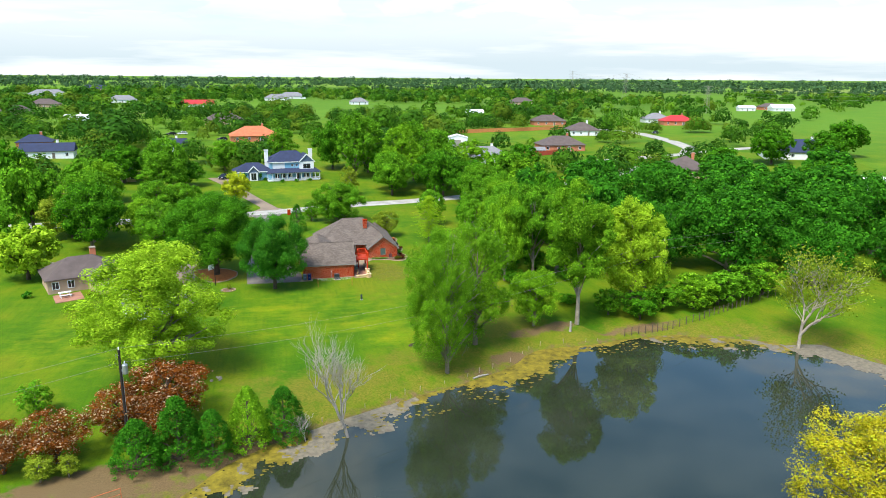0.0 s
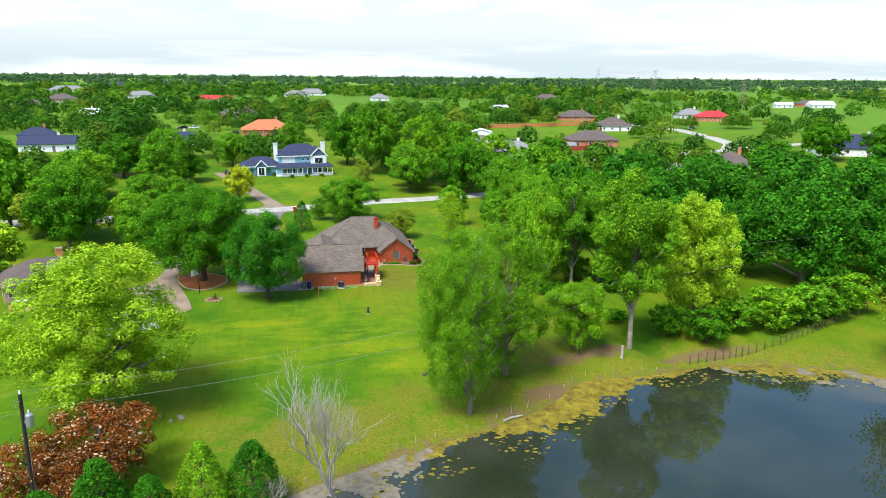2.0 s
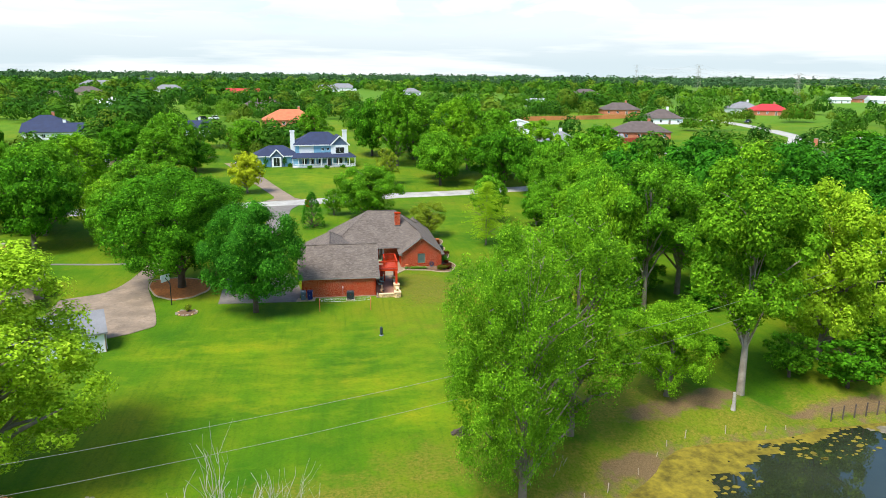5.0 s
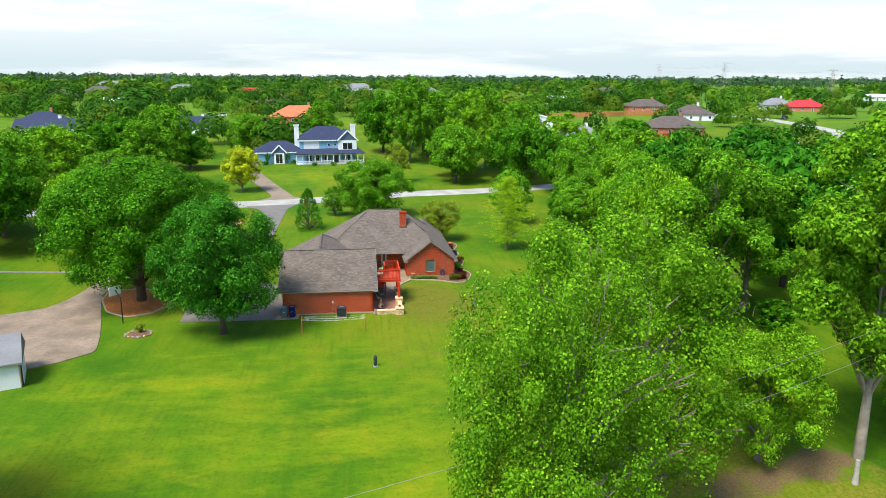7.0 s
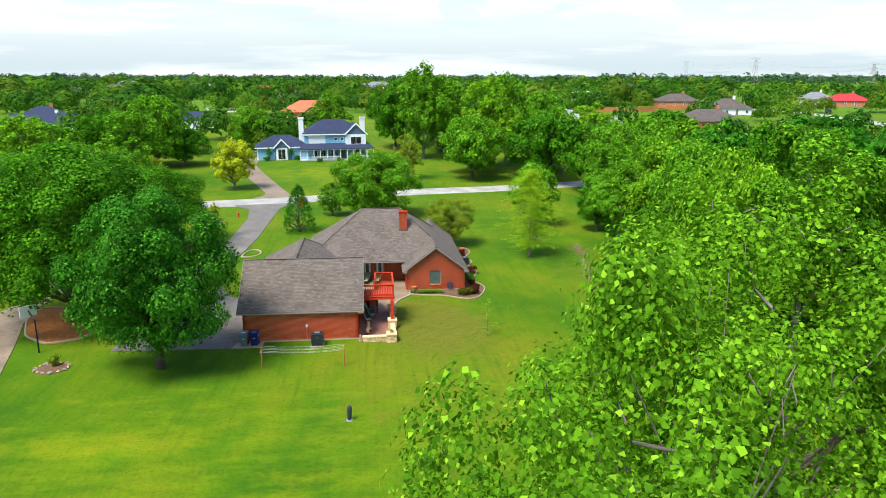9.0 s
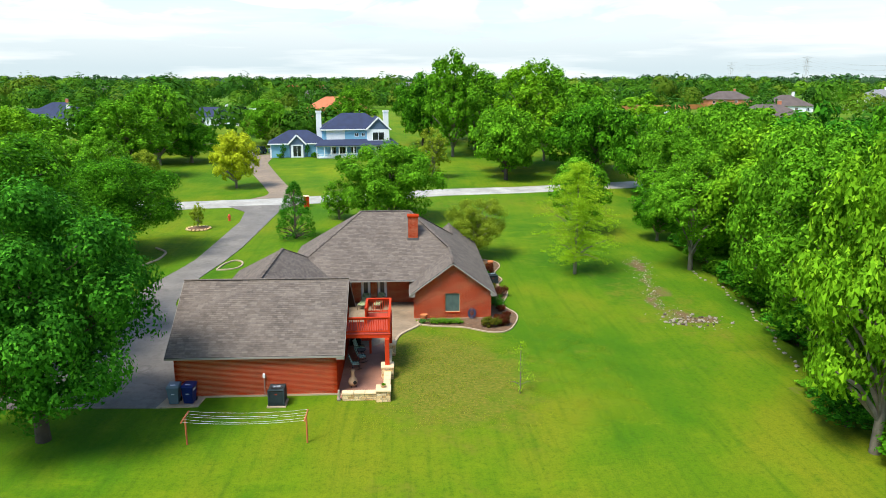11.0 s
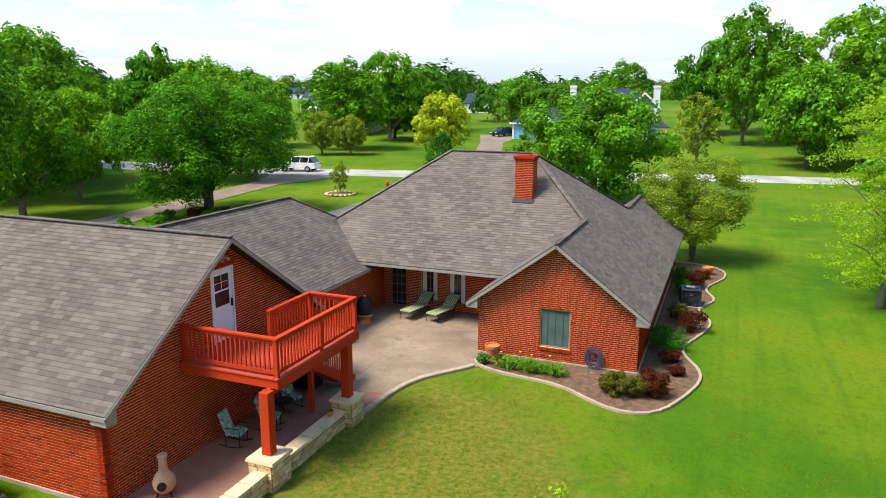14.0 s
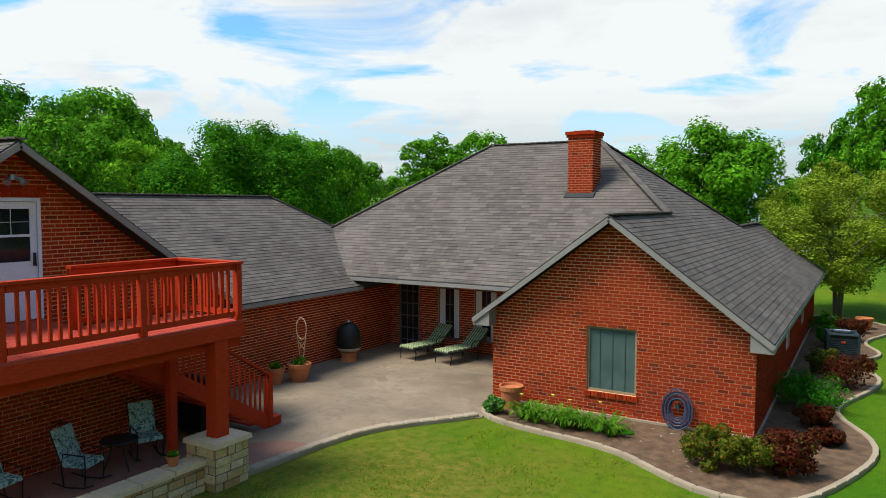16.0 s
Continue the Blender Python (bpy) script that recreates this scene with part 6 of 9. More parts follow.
def daylily(x, y, seed):
    t = thing("daylily", "clump of arching green daylily leaves with yellow flowers", "flower", x, y, 0.05, 0, "daylilies")
    rr = random.Random(seed)
    s = Shape()
    for i in range(46):
        a, L = rr.uniform(0, math.tau), rr.uniform(0.4, 0.7)
        c, d = math.cos(a), math.sin(a)
        r0 = rr.uniform(0, 0.08)
        ps = [(c * (r0 + L * u * 0.75), d * (r0 + L * u * 0.75), L * (0.95 * u - 0.75 * u * u) * 1.5) for u in (0, 0.35, 0.7, 1.0)]
        for p, q, w0, w1 in zip(ps, ps[1:], (0.012, 0.018, 0.012), (0.018, 0.012, 0.002)):
            s.poly([(p[0] - d * w0, p[1] + c * w0, p[2]), (p[0] + d * w0, p[1] - c * w0, p[2]), (q[0] + d * w1, q[1] - c * w1, q[2]), (q[0] - d * w1, q[1] + c * w1, q[2])])
    part("leaves", s, "leaf_sedge", t)
    for i in range(1 if seed % 3 == 0 else 0):
        a, r0 = rr.uniform(0, math.tau), rr.uniform(0.05, 0.3)
        part("flower", Shape().lathe([(0.006, 0.0), (0.015, 0.02), (0.035, 0.05), (0.04, 0.055)], math.cos(a) * r0, math.sin(a) * r0, rr.uniform(0.38, 0.5), 7), "flower_yellow", t)
    return t


for i in range(11):
    daylily(5.7 + i * 0.2 + 0.05 * math.sin(i * 5), 11.75 + 0.2 * math.sin(i * 2.3), i)


# ---- air conditioners, bins, clothes line, lawn things ----
def air_conditioner(x, y, s, h, rz=0):
    t = thing("air_conditioner", "dark louvred air conditioner unit on a concrete pad", "air conditioner", x, y, 0, rz, "air conditioners")
    part("pad", Shape().box(-s * 0.62, -s * 0.62, -0.1, s * 0.62, s * 0.62, 0.07), "kerb_concrete", t)
    part("cabinet", Shape().box(-s / 2 + 0.03, -s / 2 + 0.03, 0.075, s / 2 - 0.03, s / 2 - 0.03, h - 0.05), "metal_black", t)
    for sx_ in (-1, 1):
        for sy_ in (-1, 1):
            part("corner_post", Shape().box(sx_ * s / 2 - 0.03, sy_ * s / 2 - 0.03, 0.075, sx_ * s / 2 + 0.03, sy_ * s / 2 + 0.03, h), "metal_dark", t)
    for i in range(int((h - 0.2) / 0.055)):
        z = 0.11 + i * 0.055
        part("louvre", Shape().box(-s / 2, -s / 2 - 0.005, z, s / 2, s / 2 + 0.005, z + 0.03), "metal_dark", t)
    part("top_panel", Shape().box(-s / 2 - 0.02, -s / 2 - 0.02, h - 0.05, s / 2 + 0.02, s / 2 + 0.02, h, 0.02), "metal_dark", t)
    part("fan_guard", Shape().lathe([(s * 0.42, h), (s * 0.42, h + 0.03), (s * 0.30, h + 0.05), (s * 0.29, h + 0.02)]), "metal_black", t)
    g = Shape()
    for i in range(12):
        a = math.pi * i / 12
        g.tube([(-math.cos(a) * s * 0.4, -math.sin(a) * s * 0.4, h + 0.03), (0, 0, h + 0.06), (math.cos(a) * s * 0.4, math.sin(a) * s * 0.4, h + 0.03)], 0.006, 4, False)
    part("grille", g, "metal_grey", t)
    part("badge", Shape().box(-0.06, -s / 2 - 0.012, h - 0.28, 0.06, -s / 2 - 0.004, h - 0.22), "hydrant_red", t)
    return t


air_conditioner(-3.15, -1.05, 0.82, 1.0)
air_conditioner(11.35, 22.2, 0.8, 0.85, 8)
mt = thing("electric_meter", "pale electric meter box on a pipe", "meter", -4.02, -0.03, 0.85)
part("box", Shape().box(-0.07, -0.1, 0.3, 0.07, 0.03, 0.52, 0.01), "label_white", mt)
part("pipe", Shape().tube([(0, -0.04, -0.8), (0, -0.04, 0.3)], 0.02, 6), "metal_grey", mt)


def bin_(x, y, material, label, rz):
    t = thing("wheeled_bin", label, "bin", x, y, 0.05, rz, "wheeled bins")
    part("body", Shape().prism([(-0.24, -0.26, 0.06), (0.24, -0.26, 0.06), (0.24, 0.22, 0.06), (-0.24, 0.22, 0.06)], [(-0.31, -0.36, 1.02), (0.31, -0.36, 1.02), (0.31, 0.36, 1.02), (-0.31, 0.36, 1.02)]), material, t)
    part("lid", Shape().prism([(-0.34, -0.40, 1.02), (0.34, -0.40, 1.02), (0.34, 0.40, 1.02), (-0.34, 0.40, 1.02)], [(-0.28, -0.32, 1.12), (0.28, -0.32, 1.12), (0.28, 0.36, 1.12), (-0.28, 0.36, 1.12)]), material, t)
    part("handle", Shape().tube([(-0.26, 0.38, 0.98), (-0.26, 0.46, 1.0), (0.26, 0.46, 1.0), (0.26, 0.38, 0.98)], 0.018, 6), material, t)
    for sx_ in (-1, 1):
        part("wheel", Shape().tube([(sx_ * 0.2, 0.28, 0.12), (sx_ * 0.28, 0.28, 0.12)], 0.12, 12), "tyre", t)
    part("lid_label", Shape().box(-0.14, -0.22, 1.123, 0.14, -0.12, 1.126), "label_white", t)
    part("front_label", Shape().box(-0.08, -0.335, 0.62, 0.08, -0.325, 0.66), "label_white", t)
    if material == "bin_blue":
        part("side_label", Shape().beam((0.29, -0.2, 0.85), (0.29, 0.15, 0.85), 0.02, 0.14), "label_white", t, "white printed panel")
    return t


bin_(-8.75, -0.75, "bin_grey", "grey wheeled rubbish bin beside the garage", 3)
bin_(-7.95, -0.72, "bin_blue", "blue wheeled recycling bin with a white panel", -4)
slab("bin_pad", [(-9.6, -1.3), (-7.4, -1.25), (-7.3, -0.1), (-9.4, -0.1)], -0.1, 0.062, "kerb_concrete", "small concrete pad under the bins", "slab")

cl = thing("clothes_line", "rusty clothes line posts with white cords", "clothes line", 0, 0, 0)
for x, y in ((-6.75, -5.35), (-0.95, -5.45)):
    part("post", Shape().tube([(x, y, -0.1), (x, y, 1.45)], 0.045, 8), "rust_orange", cl)
    part("crossbar", Shape().beam((x, y - 0.62, 1.45), (x, y + 0.62, 1.45), 0.06, 0.06), "rust_orange", cl)
for j in range(5):
    o = -0.58 + j * 0.29
    part("cord", Shape().tube([(-6.75 + 5.8 * u, -5.35 - 0.1 * u + o, 1.47 - 0.14 * (1 + 0.4 * (j % 2)) * 4 * u * (1 - u)) for u in np.linspace(0, 1, 9)], 0.005, 4, False), "rope_white", cl)
pd_ = thing("lawn_pedestal", "dark upright marker standing alone on the lawn", "marker", -0.35, -13.9, float(height(-0.35, -13.9)))
part("base", Shape().lathe([(0.22, 0), (0.2, 0.06), (0.1, 0.08)]), "metal_grey", pd_)
part("body", Shape().lathe([(0.12, 0.06), (0.14, 0.3), (0.16, 0.75), (0.12, 0.92), (0.03, 0.98)]), "metal_dark", pd_, smooth=True)

# round stone bed with rocks and a shrub on the lawn
rb = thing("rock_bed", "ring of rocks round a small shrub on the lawn", "rock bed", -21.6, -3.9, 0)
part("soil", Shape().lathe([(1.15, -0.05), (1.1, 0.06), (0.6, 0.12), (0.05, 0.14)], sides=24), "mulch", rb)


def rock(parent, x, y, z, r, seed, material="rock_grey"):
    rr = random.Random(seed)
    s = Shape()
    bm = bmesh.new()
    bmesh.ops.create_icosphere(bm, subdivisions=2, radius=r)
    for v in bm.verts:
        v.co *= 0.75 + 0.45 * noise.noise(v.co * (1.6 / r) + Vector((seed, 0, 0)))
        v.co.z *= 0.62
        v.co += Vector((x, y, z))
    s.v = [tuple(v.co) for v in bm.verts]
    s.f = [tuple(v.index for v in f.verts) for f in bm.faces]
    bm.free()
    return part("rock", s, material, parent)


for i in range(14):
    a = i * math.tau / 14
    rock(rb, math.cos(a) * 1.1, math.sin(a) * 0.95, 0.08, 0.13 + 0.14 * ((i * 7) % 3) / 2, i, "stone_cream" if i % 3 == 0 else "rock_grey")
bush(-21.5, -3.6, 0.5, 0.9, "leaf_olive", "small olive shrub among rocks", 500, 0.09, 0.1)
ib = thing("rock_bed", "brick-edged round bed on the front lawn", "rock bed", -20.7, 46.3, float(height(-20.7, 46.3)))
part("soil", Shape().lathe([(1.3, -0.05), (1.3, 0.12), (0.7, 0.2), (0.05, 0.22)], sides=24), "mulch", ib)
for i in range(18):
    a = i * math.tau / 18
    rock(ib, math.cos(a) * 1.32, math.sin(a) * 1.32, 0.1, 0.22, i + 40, "stone_cream")
# mulched bed under the big oak
kerb("bed_kerb", [(-22.0, 2.0), (-20.6, 4.5), (-20.6, 7.5), (-22.5, 10), (-25.5, 11), (-28.5, 10.2), (-28.2, 7), (-26.5, 3.0), (-24, 1.0), (-22, 2.0)], 0.16, 0.14, "low pale edging round the mulched oak bed")
single("flower_bed", Shape().prism([(x, y, -0.1) for x, y in ((-22.0, 2.0), (-20.6, 4.5), (-20.6, 7.5), (-22.5, 10), (-25.5, 11), (-28.5, 10.2), (-28.2, 7), (-26.5, 3.0), (-24, 1.0))], [(x, y, 0.06) for x, y in ((-22.0, 2.0), (-20.6, 4.5), (-20.6, 7.5), (-22.5, 10), (-25.5, 11), (-28.5, 10.2), (-28.2, 7), (-26.5, 3.0), (-24, 1.0))]), "mulch_orange", "orange mulched bed under the oak", "flower bed", kind="structure")
kerb("bed_kerb", [(-13.9, 28.0), (-13.8, 30.2), (-13.0, 31.8), (-12.0, 30.8), (-11.9, 28.8), (-12.8, 27.9), (-13.9, 28.0)], 0.16, 0.12, "small oval stone edging beside the drive")
# planted bed under the live oak
for i in range(16):
    a = i * 0.393
    bush(-24.6 + 1.9 * math.cos(a) * (1 + 0.3 * math.sin(i * 3)), 28.8 + 4.8 * math.sin(a) * (1 + 0.2 * math.cos(i * 2)), 0.6 + 0.2 * (i % 3), 0.6 + 0.15 * (i % 2), ("leaf_mid", "leaf_dark", "leaf_olive", "leaf_wine")[(i * 3) % 4 if i % 5 == 0 else i % 2], "low green planting under the live oak", 900, 0.1, 0.05)
kerb("bed_kerb", [(-27, 22.2), (-25.2, 22.3), (-24.1, 22.7), (-22.2, 24.6), (-21.7, 27), (-21.6, 29.5), (-20.6, 32.5), (-20.8, 35.2), (-22.5, 37)], 0.2, 0.14, "stone edging of the oak bed")
# stone rows along the ditch
dr = thing("stone_edging", "row of pale stones along the wooded ditch", "edging", 0, 0, 0)
for i in range(34):
    u = i / 33
    x, y = 27.6 + 3.2 * math.sin(u * 2.2) , 2 + 24 * u
    rock(dr, x + 0.3 * math.sin(i * 7.1), y, float(height(x, y)) + 0.03, 0.09 + 0.05 * ((i * 5) % 3), i + 80, "rock_grey")
dm = thing("debris_pile", "scatter of grey rubble and dark bark on the lawn", "debris", 0, 0, 0)
for i in range(70):
    rr = random.Random(i)
    x, y = 25.0 + rr.gauss(0, 1.2), 11.4 + rr.gauss(0, 0.6)
    rock(dm, x, y, 0.04, rr.uniform(0.06, 0.19), i + 130, "rock_grey" if i % 3 else "bark_dark")
chips_ = np.random.default_rng(61)
n_ = 420
cy_ = chips_.uniform(9.5, 31.0, n_)
cx_ = np.interp(cy_, [9.5, 12, 16, 20, 25, 31], [25.4, 24.6, 23.6, 24.7, 25.7, 26.6]) + chips_.normal(size=n_) * np.interp(cy_, [9, 12, 15, 24, 28, 31], [1.0, 1.1, 0.35, 0.45, 0.9, 0.5])
cn_ = chips_.normal(size=(n_, 3)) * 0.5 + (0, 0, 1)
cn_ /= np.linalg.norm(cn_, axis=1)[:, None]
for nm_, mt_, pick_ in (("gravel", "rock_grey", chips_.uniform(size=n_) < 0.6), ("wood_chips", "bark_pale", chips_.uniform(size=n_) < 0.5)):
    tagged(new(nm_, leaf_mesh(nm_, np.c_[cx_, cy_, height(cx_, cy_) + 0.035][pick_], cn_[pick_], chips_.uniform(0.03, 0.12, pick_.sum()), chips_, mt_, 1.7, blade=True)), "pale stones and chips washed out along the lawn", "debris", kind="stuff")
hp = thing("fire_pit", "brown heap of brush on the lawn by the cottonwood", "heap", 4.2, -35.6, float(height(4.2, -35.6)))
for i in range(26):
    rr = random.Random(i + 9)
    a = rr.uniform(0, math.tau)
    part("branch", Shape().tube([(math.cos(a) * 0.9, math.sin(a) * 0.7, 0.02), (rr.uniform(-0.3, 0.3), rr.uniform(-0.3, 0.3), rr.uniform(0.2, 0.5)), (-math.cos(a) * 0.6, -math.sin(a) * 0.6, 0.1)], [0.04, 0.03, 0.02], 5), "bark_dark", hp)

# basketball hoop by the tan drive
bh = thing("basketball_hoop", "black basketball hoop on a pole beside the drive", "basketball hoop", -23.9, -0.6, 0, 55)
part("pole", Shape().tube([(0, 0, -0.1), (0, 0, 2.6), (0, 0.7, 3.2)], 0.06, 8), "metal_black", bh)
part("backboard", Shape().box(-0.65, 0.68, 2.75, 0.65, 0.72, 3.6), "label_white", bh)
part("rim", Shape().tube([(0.22 * math.cos(a), 0.98 + 0.22 * math.sin(a), 2.95) for a in np.linspace(0, math.tau, 16)], 0.012, 5, False), "rust_orange", bh)

# hydrant and mailbox
hy = thing("fire_hydrant", "red fire hydrant on the front lawn", "hydrant", -18.2, 51.0, float(height(-18.2, 51)))
part("barrel", Shape().lathe([(0.18, 0), (0.18, 0.06), (0.13, 0.08), (0.13, 0.55), (0.17, 0.57), (0.16, 0.66), (0.1, 0.76), (0.04, 0.84)]), "hydrant_red", hy, smooth=False)
part("outlet", Shape().tube([(-0.24, 0, 0.45), (0.24, 0, 0.45)], 0.07, 8), "hydrant_red", hy)
mb = thing("mailbox", "red brick mailbox pillar by the street", "mailbox", -9.9, 60.3, float(height(-9.9, 60.3)), 15)
part("pillar", Shape().box(-0.33, -0.33, -0.1, 0.33, 0.33, 1.45), "brick_red", mb)
part("cap", Shape().box(-0.4, -0.4, 1.45, 0.4, 0.4, 1.55, 0.1), "stone_cap", mb)
part("mail_door", Shape().box(-0.12, 0.33, 1.0, 0.12, 0.36, 1.25), "metal_black", mb)

# rough grass blades on the lawn nearest to the house
gr_ = np.random.default_rng(8)
N_ = 70000
bx, by = gr_.uniform(1.5, 17, N_), gr_.uniform(-4.5, 13.5, N_)
clump_ = np.sin(bx * 1.9 + 1) * np.sin(by * 2.3) + 0.6 * np.sin(bx * 5.1) * np.sin(by * 4.3 + 2) + gr_.normal(size=N_) * 0.5
far_house = (bx > 3.35) | (by < -1.2)
off_patio = ~((bx < 5.2) & (by > 8.2 + (bx - 3.0) * 0)) & far_house
in_bed = (by > 10.9) & (bx < 8.4) | (by > 9.3) & (bx > 8.4) & (bx < 12.5)
keep_ = off_patio & ~in_bed & (clump_ > 0.25)
bx, by = bx[keep_], by[keep_]
n_ = len(bx)
ang_, hh_ = gr_.uniform(0, math.tau, n_), gr_.uniform(0.02, 0.05, n_)
lean_ = gr_.uniform(-0.05, 0.05, (n_, 2))
wv_ = np.stack([np.cos(ang_) * 0.013, np.sin(ang_) * 0.013], 1)
zz_ = height(bx, by)
v_ = np.stack([np.c_[bx - wv_[:, 0], by - wv_[:, 1], zz_ - 0.005], np.c_[bx + wv_[:, 0], by + wv_[:, 1], zz_ - 0.005], np.c_[bx + lean_[:, 0], by + lean_[:, 1], zz_ + hh_]], 1).reshape(-1, 3)
blades = bpy.data.meshes.new("grass_blades")
blades.from_pydata(v_.tolist(), [], np.arange(3 * n_).reshape(-1, 3).tolist())
blades.materials.append(MATS["leaf_turf"])
tagged(new("grass_blades", blades), "short uneven lawn grass with weeds", "grass", kind="stuff")
# loose bark and fallen leaves on the mulch
n_ = 1500
cx_, cy_ = gr_.uniform(4.9, 12.3, n_), gr_.uniform(9.7, 30.4, n_)
ok_ = ((cx_ > 10.3) & (cx_ < 11.2 + 0.3 * np.sin(cy_ * 0.8)) & (cy_ > 10.3)) | ((cy_ > 11.5) & (cy_ < 12.7) & (cx_ < 10.3)) | ((cx_ > 8.9) & (cx_ < 11.2) & (cy_ > 10.4) & (cy_ < 12.7))
cc_ = np.c_[cx_, cy_, np.full(n_, 0.068)][ok_]
nn_ = gr_.normal(size=cc_.shape) * 0.35 + (0, 0, 1)
nn_ /= np.linalg.norm(nn_, axis=1)[:, None]
tagged(new("bark_chips", leaf_mesh("bark_chips", cc_, nn_, gr_.uniform(0.015, 0.05, len(cc_)), gr_, "bark_pale", 2.2)), "loose bark chips and dry leaves on the bed", "mulch", kind="stuff")

# ---- neighbouring houses ----
def dwelling(name, label, x, y, w, d, rz=0, wall_h=2.8, pitch=0.6, walls="siding_tan", roofing="roof_brown", hip=True, storeys=1, chimney=True, front=4, eave=0.45, wing=None):
    """A house: walls, roof, windows, door and chimney as parts. wing: (offset, width, depth) of a cross gable to the south."""
    z = float(height(x, y))
    t = thing(name, label, "house", x, y, z - 0.15, rz)
    H_ = wall_h * storeys
    part("wall", Shape().box(-w / 2, -d / 2, -0.4, w / 2, d / 2, H_), walls, t)
    e, rise = eave, (d / 2 + eave) * pitch
    inset = d / 2 + e if hip else 0.0
    a, b, c, d_ = (-w / 2 - e, -d / 2 - e, H_ - 0.05), (w / 2 + e, -d / 2 - e, H_ - 0.05), (w / 2 + e, d / 2 + e, H_ - 0.05), (-w / 2 - e, d / 2 + e, H_ - 0.05)
    r0, r1 = (-w / 2 - e + inset, 0, H_ + rise), (w / 2 + e - inset, 0, H_ + rise)
    rf = Shape()
    n = len(rf.v)
    rf.v += [a, b, c, d_, r0, r1] + [(p[0], p[1], p[2] - 0.16) for p in (a, b, c, d_)]
    rf.f += [(0, 1, 5, 4), (2, 3, 4, 5), (1, 2, 5), (3, 0, 4), (6, 7, 1, 0), (7, 8, 2, 1), (8, 9, 3, 2), (9, 6, 0, 3), (9, 8, 7, 6)]
    part("roof", rf, roofing, t)
    if wing:
        ox, ww, wd = wing
        part("wall", Shape().box(ox - ww / 2, -d / 2 - wd, -0.4, ox + ww / 2, -d / 2 + 0.2, H_).prism([(ox - ww / 2, -d / 2 - wd, H_), (ox + ww / 2, -d / 2 - wd, H_), (ox + ww / 2, -d / 2, H_), (ox - ww / 2, -d / 2, H_)], [(ox - 0.02, -d / 2 - wd, H_ + ww / 2 * pitch), (ox + 0.02, -d / 2 - wd, H_ + ww / 2 * pitch), (ox + 0.02, -d / 2, H_ + ww / 2 * pitch), (ox - 0.02, -d / 2, H_ + ww / 2 * pitch)]), walls, t)
        g = Shape()
        for s in (-1, 1):
            lo = [(ox + s * (ww / 2 + e), -d / 2 - wd - e, H_ - e * pitch), (ox, -d / 2 - wd - e, H_ + ww / 2 * pitch), (ox, 0, H_ + ww / 2 * pitch), (ox + s * (ww / 2 + e), 0, H_ - e * pitch)]
            lo = lo if s > 0 else lo[::-1]
            g.prism([(p[0], p[1], p[2]) for p in lo], [(p[0], p[1], p[2] + 0.14) for p in lo])
        part("roof", g, roofing, t)
        window_in(t, ox - 0.8, 0.8, ox + 0.8, 2.1, -d / 2 - wd)
    for s in range(storeys):
        for i in range(front):
            cx = -w / 2 + w * (i + 0.5) / front
            if wing and abs(cx - wing[0]) < wing[1] / 2 + 0.5:
                continue
            if s == 0 and i == front // 2:
                dr_ = part("door", Shape().box(cx - 0.5, -d / 2 - 0.04, -0.1, cx + 0.5, -d / 2 + 0.05, 2.1), "soffit_dark", t)
                part("door_frame", Shape().box(cx - 0.6, -d / 2 - 0.06, -0.1, cx - 0.5, -d / 2 + 0.05, 2.2).box(cx + 0.5, -d / 2 - 0.06, -0.1, cx + 0.6, -d / 2 + 0.05, 2.2).box(cx - 0.5, -d / 2 - 0.06, 2.1, cx + 0.5, -d / 2 + 0.05, 2.2), "white_paint", dr_)
            else:
                window_in(t, cx - 0.55, s * wall_h + 0.8, cx + 0.55, s * wall_h + 2.1, -d / 2)
    if chimney:
        cx = w * 0.18
        ck = part("chimney", Shape().box(cx - 0.45, 0.3, H_, cx + 0.45, 1.0, H_ + rise + 1.0), "siding_orange" if walls in ("siding_tan", "siding_orange") else "siding_white", t)
        part("chimney_crown", Shape().box(cx - 0.52, 0.23, H_ + rise + 1.0, cx + 0.52, 1.07, H_ + rise + 1.15, 0.05), "rock_grey", ck)
    return t


def window_in(owner, x0, z0, x1, z1, y):
    """A window set on a wall that faces -y."""
    w_ = part("window", Shape().box(x0, y - 0.05, z0, x0 + 0.09, y + 0.05, z1).box(x1 - 0.09, y - 0.05, z0, x1, y + 0.05, z1).box(x0 + 0.09, y - 0.05, z1 - 0.09, x1 - 0.09, y + 0.05, z1).box(x0 + 0.09, y - 0.05, z0, x1 - 0.09, y + 0.05, z0 + 0.09).box((x0 + x1) / 2 - 0.03, y - 0.04, z0 + 0.09, (x0 + x1) / 2 + 0.03, y + 0.05, z1 - 0.09), "white_paint", owner)
    part("pane", Shape().box(x0 + 0.09, y - 0.02, z0 + 0.09, x1 - 0.09, y + 0.04, z1 - 0.09), "window_glass", w_)
    return w_


